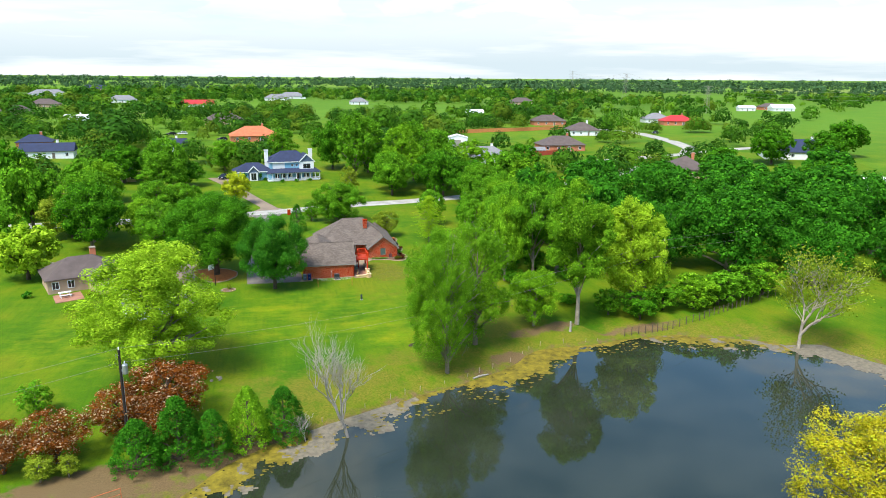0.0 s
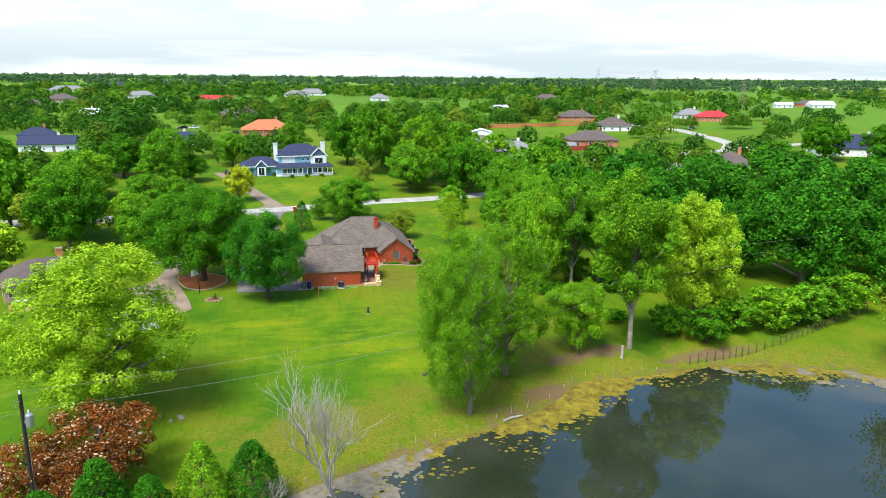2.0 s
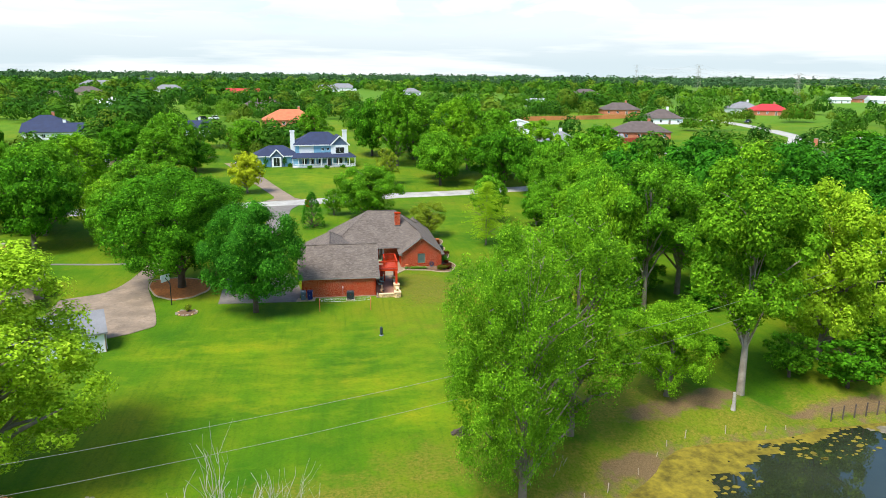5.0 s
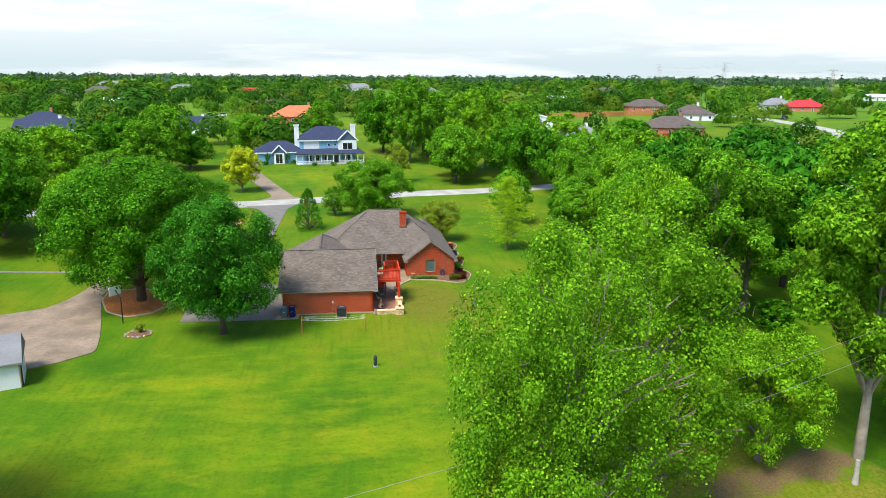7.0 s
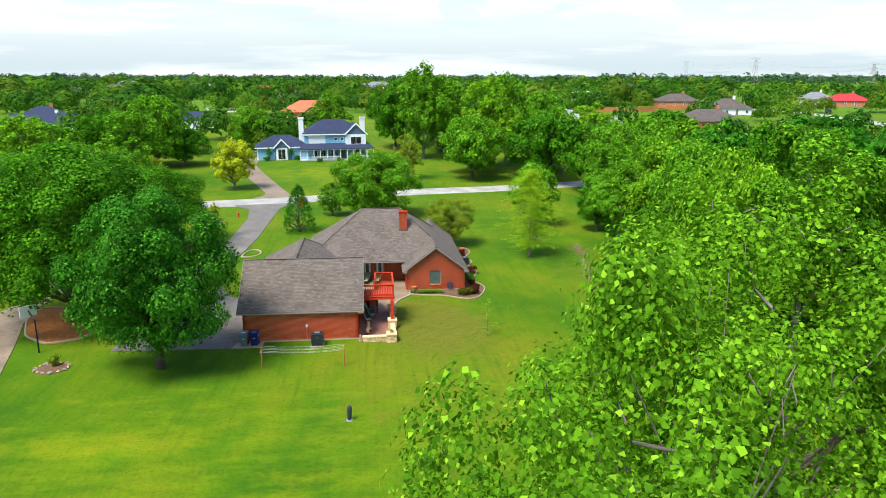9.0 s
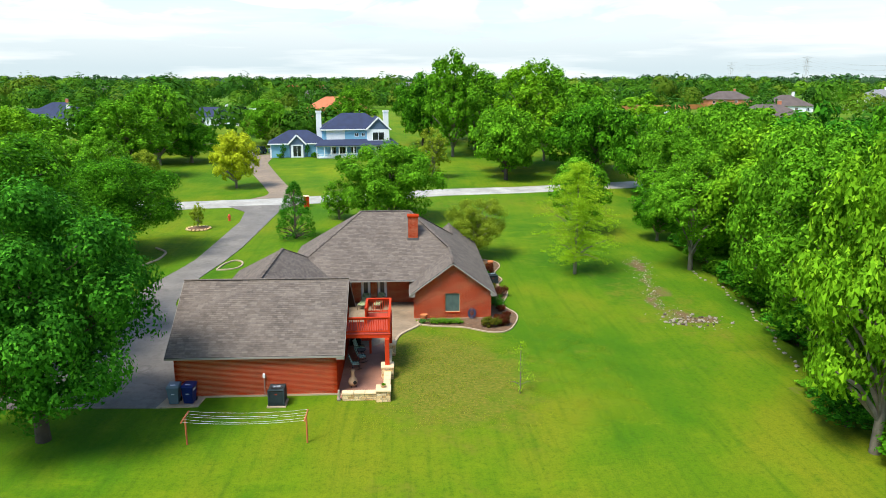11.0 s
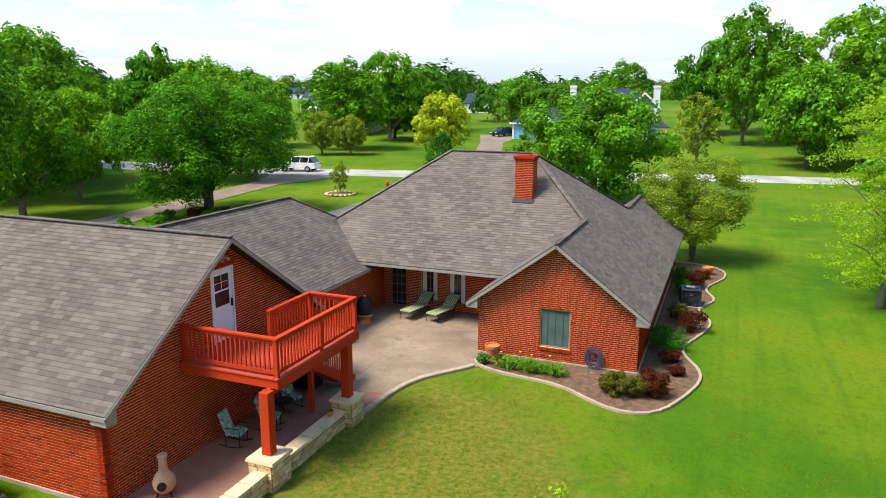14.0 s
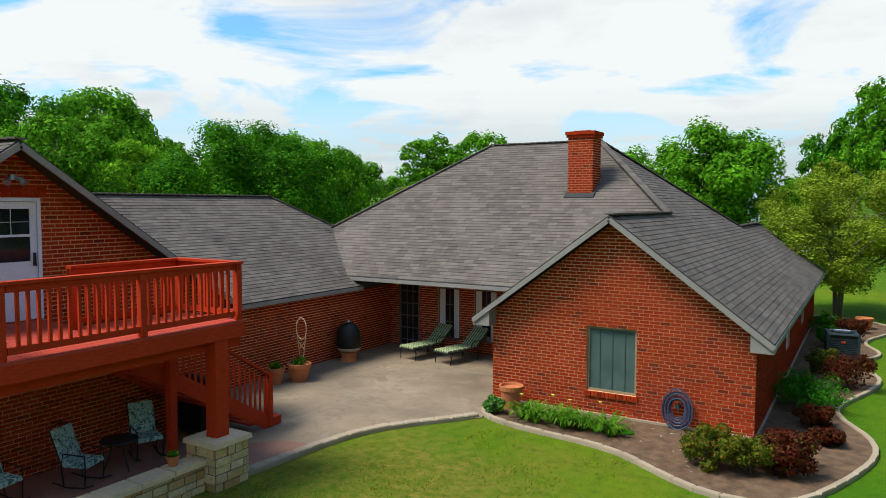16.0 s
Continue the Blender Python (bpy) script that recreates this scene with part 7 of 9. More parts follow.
# tan neighbour beyond the lawn, with its terrace
dwelling("tan_house", "low tan brick house with a brown hipped roof", -46.2, 5.2, 11.6, 7.8, 22, 2.6, 0.6, "siding_tan", "roof_brown", True, 1, True, 5, wing=(2.6, 4.4, 4.6))
slab("terrace", [(-47.7, -5.8), (-43.9, -3.9), (-45.5, 0.3), (-49.3, -1.5)], -0.2, 0.05, "paver_red", "pinkish brick terrace behind the tan house", "terrace")
tt = thing("picnic_table", "white garden table with benches on the terrace", "table", -47.2, -2.2, 0.05, 22)
part("tabletop", Shape().box(-0.9, -0.4, 0.7, 0.9, 0.4, 0.75), "label_white", tt)
for sx_ in (-0.7, 0.7):
    for sy_ in (-0.3, 0.3):
        part("leg", Shape().box(sx_ - 0.04, sy_ - 0.04, 0, sx_ + 0.04, sy_ + 0.04, 0.7), "label_white", tt)
for sy_ in (-0.8, 0.8):
    part("bench", Shape().box(-0.9, sy_ - 0.14, 0.4, 0.9, sy_ + 0.14, 0.45).box(-0.75, sy_ - 0.1, 0, -0.65, sy_ + 0.1, 0.4).box(0.65, sy_ - 0.1, 0, 0.75, sy_ + 0.1, 0.4), "label_white", tt)
bush(-42.6, -4.2, 1.0, 1.3, "leaf_wine", "dark red shrub beside the terrace", 700, 0.14)
bush(-53.0, -1.8, 0.9, 1.1, "leaf_deep", "dark shrub below the windows", 600, 0.14)
gs = dwelling("garage_shed", "small white garage with a grey shingled roof", -31.7, -14.3, 8.2, 4.4, 20, 2.3, 0.62, "siding_white", "roof_grey", False, 1, False, 0, 0.3)
part("gable", Shape().prism([(4.1, -2.2, 2.3), (4.16, -2.2, 2.3), (4.16, 2.2, 2.3), (4.1, 2.2, 2.3)], [(4.1, -0.05, 3.62), (4.16, -0.05, 3.62), (4.16, 0.05, 3.62), (4.1, 0.05, 3.62)]), "siding_tan", gs)
part("brick_facing", Shape().box(4.1, -2.24, -0.2, 4.17, 2.2, 2.3), "siding_tan", gs)
gd = thing("garage_door", "white panelled garage door", "door", -27.70, -12.86, 0.05, 110)
for i in range(4):
    part("door_panel", Shape().box(-1.5, -0.06, 0.02 + i * 0.5, 1.5, 0.0, 0.50 + i * 0.5, 0.01), "white_paint", gd)

# blue two-storey house with a porch
bz = float(height(-8, 121)) - 0.1
blue = thing("blue_house", "pale blue two-storey house with navy roof and white porch", "house", -8.5, 121.5, bz, 9)
part("wall", Shape().box(-6.0, -1.0, -0.3, 8.2, 8.0, 6.0), "siding_blue", blue)
part("wall", Shape().box(-17.2, -1.0, -0.3, -6.0, 7.0, 3.1), "siding_blue", blue, "blue garage wing")
part("wall", Shape().box(3.6, -2.2, 2.9, 8.4, 0.0, 6.0), "siding_white", blue, "white bay under the front gable")
part("gable", Shape().prism([(3.6, -2.2, 6.0), (8.4, -2.2, 6.0), (8.4, 0, 6.0), (3.6, 0, 6.0)], [(5.98, -2.2, 8.3), (6.02, -2.2, 8.3), (6.02, 0, 8.3), (5.98, 0, 8.3)]), "siding_slate", blue)


def hipped(owner, x0, y0, x1, y1, z, rise, e, material, flat=0.16):
    x0, y0, x1, y1 = x0 - e, y0 - e, x1 + e, y1 + e
    i = (y1 - y0) / 2
    s = Shape()
    m = (y0 + y1) / 2
    s.v += [(x0, y0, z), (x1, y0, z), (x1, y1, z), (x0, y1, z), (x0 + i, m, z + rise), (x1 - i, m, z + rise), (x0, y0, z - flat), (x1, y0, z - flat), (x1, y1, z - flat), (x0, y1, z - flat)]
    s.f += [(0, 1, 5, 4), (2, 3, 4, 5), (1, 2, 5), (3, 0, 4), (6, 7, 1, 0), (7, 8, 2, 1), (8, 9, 3, 2), (9, 6, 0, 3), (9, 8, 7, 6)]
    return part("roof", s, material, owner)


hipped(blue, -6.0, -1.0, 8.2, 8.0, 6.05, 3.3, 0.5, "roof_navy")
hipped(blue, -17.2, -1.0, -5.2, 7.0, 3.15, 2.6, 0.5, "roof_navy")


def gable_roof(owner, x0, x1, y0, y1, z, rise, material, trimmed=True):
    c = (x0 + x1) / 2
    for s in (-1, 1):
        xe = x0 if s < 0 else x1
        g = [(xe, y0, z), (c, y0, z + rise), (c, y1, z + rise), (xe, y1, z)]
        g = g if s > 0 else g[::-1]
        part("roof", Shape().prism(g, [(p[0], p[1], p[2] + 0.14) for p in g]), material, owner)
        if trimmed:
            part("rake_board", Shape().beam((xe, y0 - 0.03, z), (c, y0 - 0.03, z + rise), 0.06, 0.32), "siding_white", owner)


gable_roof(blue, 3.2, 8.8, -2.5, 4.0, 5.85, 2.7, "roof_navy")
gable_roof(blue, -13.6, -9.6, -1.9, 2.0, 2.9, 2.1, "roof_navy")
part("wall", Shape().box(-13.2, -1.6, -0.3, -10.0, 0, 3.0).prism([(-13.2, -1.6, 3.0), (-10.0, -1.6, 3.0), (-10.0, 0, 3.0), (-13.2, 0, 3.0)], [(-11.62, -1.6, 4.7), (-11.58, -1.6, 4.7), (-11.58, 0, 4.7), (-11.62, 0, 4.7)]), "siding_slate", blue, "slate blue gable of the garage wing")
part("wall_panel", Shape().box(-12.9, -1.66, -0.2, -10.3, -1.6, 2.9), "siding_white", blue)
window_in(blue, -12.5, 0.3, -10.7, 2.8, -1.66)
for x0, x1, z0, z1, yy in ((4.7, 7.3, 3.6, 5.4, -2.2), (-4.6, -3.2, 3.7, 5.4, -1.0), (-2.9, -1.6, 3.7, 5.4, -1.0), (0.9, 1.8, 4.4, 5.2, -1.0), (2.4, 3.2, 4.4, 5.2, -1.0), (-4.5, -3.2, 0.6, 2.4, -1.0), (-2.6, -1.2, 0.6, 2.4, -1.0), (0.0, 1.2, 0.7, 2.3, -1.0), (5.2, 6.9, 0.6, 2.4, -1.0)):
    window_in(blue, x0, z0, x1, z1, yy)
part("window_surround", Shape().box(-5.2, -1.06, 3.3, -1.2, -1.0, 5.8), "siding_white", blue)
part("door", Shape().box(2.4, -1.06, 0.1, 3.5, -0.9, 2.4), "soffit_dark", blue)
# porch
part("porch_floor", Shape().box(-7.2, -4.6, -0.3, 9.6, -1.0, 0.2), "siding_white", blue)
pr = Shape()
lo = [(-8.0, -5.1, 2.75), (10.2, -5.1, 2.75), (9.0, -0.9, 3.75), (-6.4, -0.9, 3.75)]
pr.prism(lo, [(p[0], p[1], p[2] + 0.14) for p in lo])
lo = [(10.2, -5.1, 2.75), (10.2, 5.0, 2.75), (8.2, 5.0, 3.75), (8.2, -0.9, 3.75)]
pr.prism(lo, [(p[0], p[1], p[2] + 0.14) for p in lo])
part("porch_roof", pr, "roof_navy", blue)
part("porch_beam", Shape().beam((-7.7, -4.8, 2.7), (9.9, -4.8, 2.7), 0.2, 0.3), "siding_white", blue)
for i in range(12):
    x0 = -7.5 + i * 1.57
    part("porch_post", Shape().box(x0 - 0.09, -4.9, 0.2, x0 + 0.09, -4.7, 2.6), "siding_white", blue)
    if i < 11 and i != 6:
        part("railing", Shape().beam((x0, -4.8, 1.05), (x0 + 1.57, -4.8, 1.05), 0.08, 0.1).beam((x0, -4.8, 0.4), (x0 + 1.57, -4.8, 0.4), 0.08, 0.08), "siding_white", blue)
        for j in range(1, 9):
            part("baluster", Shape().box(x0 + j * 0.174 - 0.025, -4.83, 0.4, x0 + j * 0.174 + 0.025, -4.77, 1.05), "siding_white", blue)
for x0 in (-6.6, 8.3):
    part("chimney", Shape().box(x0 - 0.55, 2.2, -0.3, x0 + 0.55, 3.4, 9.9).box(x0 - 0.65, 2.1, 9.5, x0 + 0.65, 3.5, 9.9), "siding_white", blue, "white boxed chimney")
for x0, x1, z0 in ((-6.6, 3.2, 5.95), (-17.8, -13.6, 3.05), (-9.6, -6.6, 3.05)):
    part("fascia", Shape().beam((x0, -1.52, z0), (x1, -1.52, z0), 0.05, 0.26), "siding_white", blue)
part("corner_board", Shape().box(-17.3, -1.1, -0.2, -17.0, -0.9, 3.0), "siding_white", blue)
for x0, y0 in ((-23.2, 117.2), (-16.0, 118.2), (-10.5, 114.0), (-6.0, 114.8), (-1.5, 115.6)):
    bush(x0, y0, 0.9, 1.1, "leaf_dark", "clipped shrub in front of the blue house", 300, 0.22, float(height(x0, y0)))
tree("topiary", "narrow clipped evergreen beside the garage gable", "tall", 61, -22.6, 117.6, 3.0, 0.7, "leaf_deep", "bark_dark", 700, 0.4, category="shrub")
tree("topiary", "narrow clipped evergreen beside the garage gable", "tall", 61, -17.6, 118.4, 3.0, 0.7, "leaf_deep", "bark_dark", 700, 0.4, category="shrub")
for x0 in (-28.2, -27.2):
    bin_(x0, 126.5, "bin_grey", "dark wheeled bin beside the blue house", 10).location.z = float(height(x0, 126.5)) + 0.06


# ---- cars ----
def car(name, label, x, y, rz, paint):
    t = thing(name, label, "car", x, y, float(height(x, y)) + 0.05, rz, "parked cars")
    prof = [(-2.35, 0.42), (-2.38, 0.75), (-2.2, 0.98), (-1.25, 1.08), (1.1, 1.08), (2.3, 1.05), (2.36, 0.7), (2.3, 0.4)]
    part("body", Shape().prism([(px, -0.92, pz) for px, pz in prof], [(px, 0.92, pz) for px, pz in prof][:]), paint, t)
    cab = [(-1.3, 1.08), (-0.55, 1.62), (0.2, 1.72), (1.7, 1.68), (2.2, 1.08)]
    part("cabin", Shape().prism([(px, -0.78, pz) for px, pz in cab], [(px, 0.78, pz) for px, pz in cab]), "window_glass", t)
    part("roof_panel", Shape().prism([(-0.55, -0.74, 1.63), (1.72, -0.74, 1.69), (1.72, 0.74, 1.69), (-0.55, 0.74, 1.63)], [(-0.5, -0.7, 1.70), (1.65, -0.7, 1.76), (1.65, 0.7, 1.76), (-0.5, 0.7, 1.70)]), paint, t)
    for px in (-0.6, 0.5, 1.55):
        for s in (-1, 1):
            part("pillar", Shape().beam((px - 0.1, s * 0.79, 1.06), (px + 0.05, s * 0.75, 1.68), 0.05, 0.1), paint, t)
    for px in (-1.45, 1.42):
        for s in (-1, 1):
            wh = part("wheel", Shape().tube([(px, s * 0.74, 0.35), (px, s * 0.95, 0.35)], 0.35, 16), "tyre", t)
            part("rim", Shape().tube([(px, s * 0.94, 0.35), (px, s * 0.965, 0.35)], 0.21, 12), "metal_grey", wh)
    for s in (-1, 1):
        part("headlight", Shape().box(-2.4, s * 0.68 - 0.2, 0.72, -2.3, s * 0.68 + 0.2, 0.86), "label_white", t)
        part("tail_light", Shape().box(2.3, s * 0.75 - 0.12, 0.78, 2.38, s * 0.75 + 0.12, 1.0), "hydrant_red", t)
        part("mirror", Shape().box(-0.85, s * 1.0 - 0.1, 1.05, -0.72, s * 1.0 + 0.1, 1.2), paint, t)
    return t


car("suv", "white utility car parked in the street", -34.6, 60.8, 8, "car_white")
car("suv", "dark utility car on the blue house drive", -29.6, 124.8, 62, "car_dark")
car("car", "dark car in a far drive", -62, 255, 20, "car_dark")
car("car", "pale car in a far drive", -57, 258, 15, "car_white")
car("car", "dark car parked on the grass far off", 186, 222, 40, "car_dark")
car("car", "dark car near the orange house", -36, 226, 15, "car_dark")

# ---- the rest of the neighbourhood ----
TOWN = (
    ("house", "brick house with navy roof among trees", -108.9, 204, 13, 9, 8, "siding_orange", "roof_navy", True, 1), ("house", "long house with a dark navy roof", -96, 174, 18, 9, 6, "siding_white", "roof_navy", False, 1),
    ("house", "orange brick house with a tiled hip roof", -21.4, 228, 22, 14, 6, "siding_orange", "roof_tile", True, 1), ("house", "far house with a bright red roof", -75, 526, 30, 12, 3, "siding_white", "roof_red", False, 1),
    ("house", "low house with a pale grey roof", 68, 147, 19, 11, -6, "siding_white", "roof_grey", True, 1), ("house", "brick house with a brown roof", 109, 168, 19, 12, -4, "siding_orange", "roof_brown", True, 1),
    ("house", "brown hip-roofed house with white garage", 147, 230, 16, 13, -8, "siding_white", "roof_brown", True, 1), ("house", "red brick house among far gardens", 154, 296, 20, 12, -6, "siding_orange", "roof_brown", True, 1),
    ("house", "grey-roofed house by the side street", 229, 298, 16, 12, -10, "siding_white", "roof_grey", True, 1), ("house", "brick house with a red roof", 232, 278, 19, 11, -10, "siding_orange", "roof_red", True, 1),
    ("house", "tall brown hip roof above trees", 127, 98, 14, 14, -20, "siding_tan", "roof_brown", True, 1), ("house", "house with a sprawling navy roof", 189, 118, 27, 15, -25, "siding_white", "roof_navy", True, 1),
    ("shed", "white metal shed at the wood's edge", 157, 46, 9, 12, -30, "siding_white", "roof_white", False, 1), ("barn", "white barn beyond the fields", 410, 408, 19, 10, -10, "siding_white", "roof_white", False, 1),
    ("house", "grey hipped house behind the orange one", -41, 330, 22, 13, 4, "siding_tan", "roof_brown", True, 1), ("house", "pale house with grey roof far off", 11, 720, 30, 16, 0, "siding_white", "roof_grey", True, 1),
    ("house", "small grey-roofed house in the trees", -62, 125, 9, 9, 12, "siding_tan", "roof_grey", True, 1), ("house", "brown-roofed tan house far off", -179, 410, 22, 14, 8, "siding_tan", "roof_brown", True, 1),
    ("house", "brown-roofed tan house far off", -192, 526, 22, 14, 8, "siding_tan", "roof_brown", True, 1), ("house", "small white house far off", -123, 332, 12, 9, 8, "siding_white", "roof_white", False, 1),
    ("house", "pale house with grey roof far off", -6, 672, 26, 14, 0, "siding_white", "roof_grey", True, 1), ("house", "far house with a grey roof", 70, 576, 17, 12, 0, "siding_white", "roof_grey", True, 1),
    ("shed", "pale metal shed far off", 129, 375, 12, 8, 0, "siding_white", "roof_white", False, 1), ("house", "reddish farmhouse far across the fields", 413, 428, 17, 10, -10, "siding_orange", "roof_brown", True, 1), ("shed", "long pale shed across the fields", 380, 414, 14, 6, -10, "siding_white", "roof_white", False, 1),
    ("house", "white house on the far ridge", -261, 792, 38, 16, 5, "siding_white", "roof_grey", True, 1), ("house", "tan house with a dark roof", -262, 1048, 48, 18, 5, "siding_tan", "roof_navy", True, 1),
    ("house", "navy-roofed house beyond the drive", -54, 190, 12, 9, 6, "siding_white", "roof_navy", False, 1), ("house", "white gabled house with navy roof", -184, 290, 12, 9, 6, "siding_white", "roof_navy", False, 1),
    ("house", "grey-roofed house far off", -150, 620, 26, 14, 5, "siding_white", "roof_grey", True, 1), ("house", "brown-roofed tan house far off", 230, 560, 24, 14, -5, "siding_tan", "roof_brown", True, 1), ("house", "grey-roofed house far off", -330, 640, 28, 15, 8, "siding_tan", "roof_grey", True, 1),
)
for nm, lab, x, y, w, d, rz, wl_, rf_, hp_, st_ in TOWN:
    dwelling(nm, lab, x, y, w, d, rz, 2.8, 0.55, wl_, rf_, hp_, st_, nm == "house" and y < 350, 4 if y < 350 else 3)
sh_ = thing("shed", "cream metal shed with a white roof", "shed", 68.7, 191, float(height(68.7, 191)) - 0.1, -12)
part("wall", Shape().box(-4.5, -3.5, -0.2, 4.5, 3.5, 4.2), "siding_white", sh_)
gable_roof(sh_, -4.8, 4.8, -3.8, 3.8, 4.1, 1.3, "roof_white", False)
part("gable", Shape().prism([(-4.5, -3.5, 4.2), (4.5, -3.5, 4.2), (4.5, 3.5, 4.2), (-4.5, 3.5, 4.2)], [(-0.1, -3.5, 5.3), (0.1, -3.5, 5.3), (0.1, 3.5, 5.3), (-0.1, 3.5, 5.3)]), "siding_white", sh_)
part("door", Shape().box(-1.5, -3.56, 0, 1.5, -3.5, 3.2), "trim_grey", sh_)


def board_fence(name, label, pts, h, material):
    f = thing(name, label, "fence")
    for (x0, y0), (x1, y1) in zip(pts, pts[1:]):
        n = max(1, int(math.hypot(x1 - x0, y1 - y0) / 2.4))
        for i in range(n):
            a, b = (x0 + (x1 - x0) * i / n, y0 + (y1 - y0) * i / n), (x0 + (x1 - x0) * (i + 0.97) / n, y0 + (y1 - y0) * (i + 0.97) / n)
            za, zb = float(height(*a)), float(height(*b))
            part("panel", Shape().beam((*a, za + h / 2), (*b, zb + h / 2), 0.06, h), material, f)
            part("post", Shape().box(a[0] - 0.06, a[1] - 0.06, za - 0.2, a[0] + 0.06, a[1] + 0.06, za + h + 0.08), material, f)
    return f


board_fence("board_fence", "dark red board fence round a garden", [(84, 158), (93, 154.5), (104, 157), (107, 166)], 1.8, "fence_red")
board_fence("board_fence", "orange-brown board fence far off", [(80, 246), (112, 254), (150, 262)], 2.0, "fence_orange")
dwelling("playhouse", "small red playhouse behind the fence", 95, 160, 7, 4, -8, 2.0, 0.5, "fence_red", "roof_grey", False, 1, False, 2)
strip("side_road", [(150, 140), (163, 158), (172, 190), (176, 225), (170, 262)], [(156, 138), (169, 156), (179, 190), (183, 226), (177, 264)], "concrete_street", "pale side street between lawns", "road", 0.05, 4.0)
strip("side_road", [(95, 128), (130, 134), (152, 136), (200, 150)], [(95, 134), (130, 140), (152, 142), (200, 156)], "concrete_street", "pale street between lawns", "road", 0.05, 4.0)

# ---- utility pole, wires, masts ----
def utility_pole(x, y, h, rz, kit=True):
    z = float(height(x, y))
    t = thing("utility_pole", "dark wooden utility pole" + (" with a grey transformer" if kit else " in the thicket"), "utility pole", x, y, z, rz)
    part("pole", Shape().tube([(0, 0, -0.3), (0, 0, h * 0.5), (0, 0, h)], [0.17, 0.15, 0.12], 10), "pole_wood", t)
    part("insulator", Shape().lathe([(0.04, 0), (0.07, 0.08), (0.04, 0.16), (0.06, 0.24), (0.03, 0.3)], 0.0, 0.0, h, 10), "label_white", t)
    if kit:
        part("transformer", Shape().lathe([(0.22, 0), (0.26, 0.04), (0.26, 0.85), (0.2, 0.95), (0.05, 1.0)], 0.36, -0.1, h - 2.4, 16), "metal_grey", t)
        part("bushing", Shape().lathe([(0.04, 0), (0.06, 0.1), (0.03, 0.25)], 0.36, -0.1, h - 1.4, 8), "label_white", t)
        part("bracket", Shape().box(0.05, -0.14, h - 2.1, 0.3, -0.06, h - 1.9), "metal_grey", t)
        part("cutout", Shape().tube([(-0.05, -0.1, h - 0.5), (-0.35, -0.2, h - 0.3), (-0.3, -0.2, h - 0.8)], 0.03, 6), "metal_grey", t)
        part("ground_wire", Shape().tube([(0.12, -0.14, 0), (0.12, -0.12, h - 2)], 0.012, 5), "metal_grey", t)
    return t


utility_pole(-27.9, -57.4, 10.6, 20)
utility_pole(46.5, -25.5, 10.2, 0, False)
utility_pole(-96, -84, 10.4, 0, False)


def wire(a, b, sag, r=0.011):
    t = thing("power_line", "thin dark overhead wire between poles", "wire", group="overhead wires")
    a, b = Vector(a), Vector(b)
    part("cable", Shape().tube([a.lerp(b, u) - Vector((0, 0, sag * 4 * u * (1 - u))) for u in np.linspace(0, 1, 15)], r, 5, False), "wire", t)


for (a, b, s) in (((-27.9, -57.4, 10.7), (46.5, -25.5, 10.4), 1.9), ((-27.9, -57.4, 9.3), (46.5, -25.5, 9.0), 2.1), ((46.5, -25.5, 10.4), (140, 14, 11), 2.0), ((46.5, -25.5, 9.0), (140, 14, 9.6), 2.1), ((-96, -84, 10.5), (-27.9, -57.4, 10.7), 1.6), ((-96, -84, 9.2), (-27.9, -57.4, 9.3), 1.8)):
    wire(a, b, s)


def pylon(x, y, h):
    z = float(height(x, y))
    t = thing("pylon", "grey lattice power pylon on the horizon", "pylon", x, y, z, 20, "pylons")
    body = Shape()
    w0, w1 = h * 0.10, h * 0.025
    corner = lambda s, i, j: ((w0 + (w1 - w0) * s) * i, (w0 + (w1 - w0) * s) * j, h * s)
    for i, j in ((-1, -1), (1, -1), (1, 1), (-1, 1)):
        part("leg", Shape().beam(corner(0, i, j), corner(1, i, j), 0.10, 0.10), "trim_grey", t)
    for k_ in range(6):
        s0, s1 = k_ / 6, (k_ + 1) / 6
        for (i, j), (p, q) in (((-1, -1), (1, -1)), ((1, -1), (1, 1)), ((1, 1), (-1, 1)), ((-1, 1), (-1, -1))):
            body.beam(corner(s0, i, j), corner(s1, p, q), 0.05, 0.05).beam(corner(s1, i, j), corner(s0, p, q), 0.05, 0.05)
    part("bracing", body, "trim_grey", t)
    for s in (0.72, 0.86, 1.0):
        part("crossarm", Shape().beam((-h * 0.22, 0, h * s), (h * 0.22, 0, h * s), 0.1, 0.12).beam((-h * 0.22, 0, h * s), (0, 0, h * s + 1.2), 0.08, 0.1).beam((h * 0.22, 0, h * s), (0, 0, h * s + 1.2), 0.08, 0.1), "trim_grey", t)
    return t


pylon(321, 382, 21)
pylon(500, 1059, 34)
pylon(395, 660, 30)
for dz in (0.72, 0.86, 1.0):
    for sx_ in (-0.2, 0.2):
        wire((321 + 21 * sx_, 382, float(height(321, 382)) + 21 * dz), (395 + 30 * sx_, 660, float(height(395, 660)) + 30 * dz), 5, 0.025)
        wire((395 + 30 * sx_, 660, float(height(395, 660)) + 30 * dz), (500 + 34 * sx_, 1059, float(height(500, 1059)) + 34 * dz), 6, 0.03)
        wire((321 + 21 * sx_, 382, float(height(321, 382)) + 21 * dz), (600, 330, float(height(600, 330)) + 21 * dz), 5, 0.025)
# ---- pond edge ----
def shore_point(u):
    """A point along the north shore, from the west (0) to the east (1)."""
    pts = POND[0:27]
    s = np.r_[0, np.cumsum(np.hypot(*np.diff(pts, axis=0).T))]
    q = u * s[-1]
    return np.array([np.interp(q, s, pts[:, 0]), np.interp(q, s, pts[:, 1])])


mat_rng = np.random.default_rng(5)
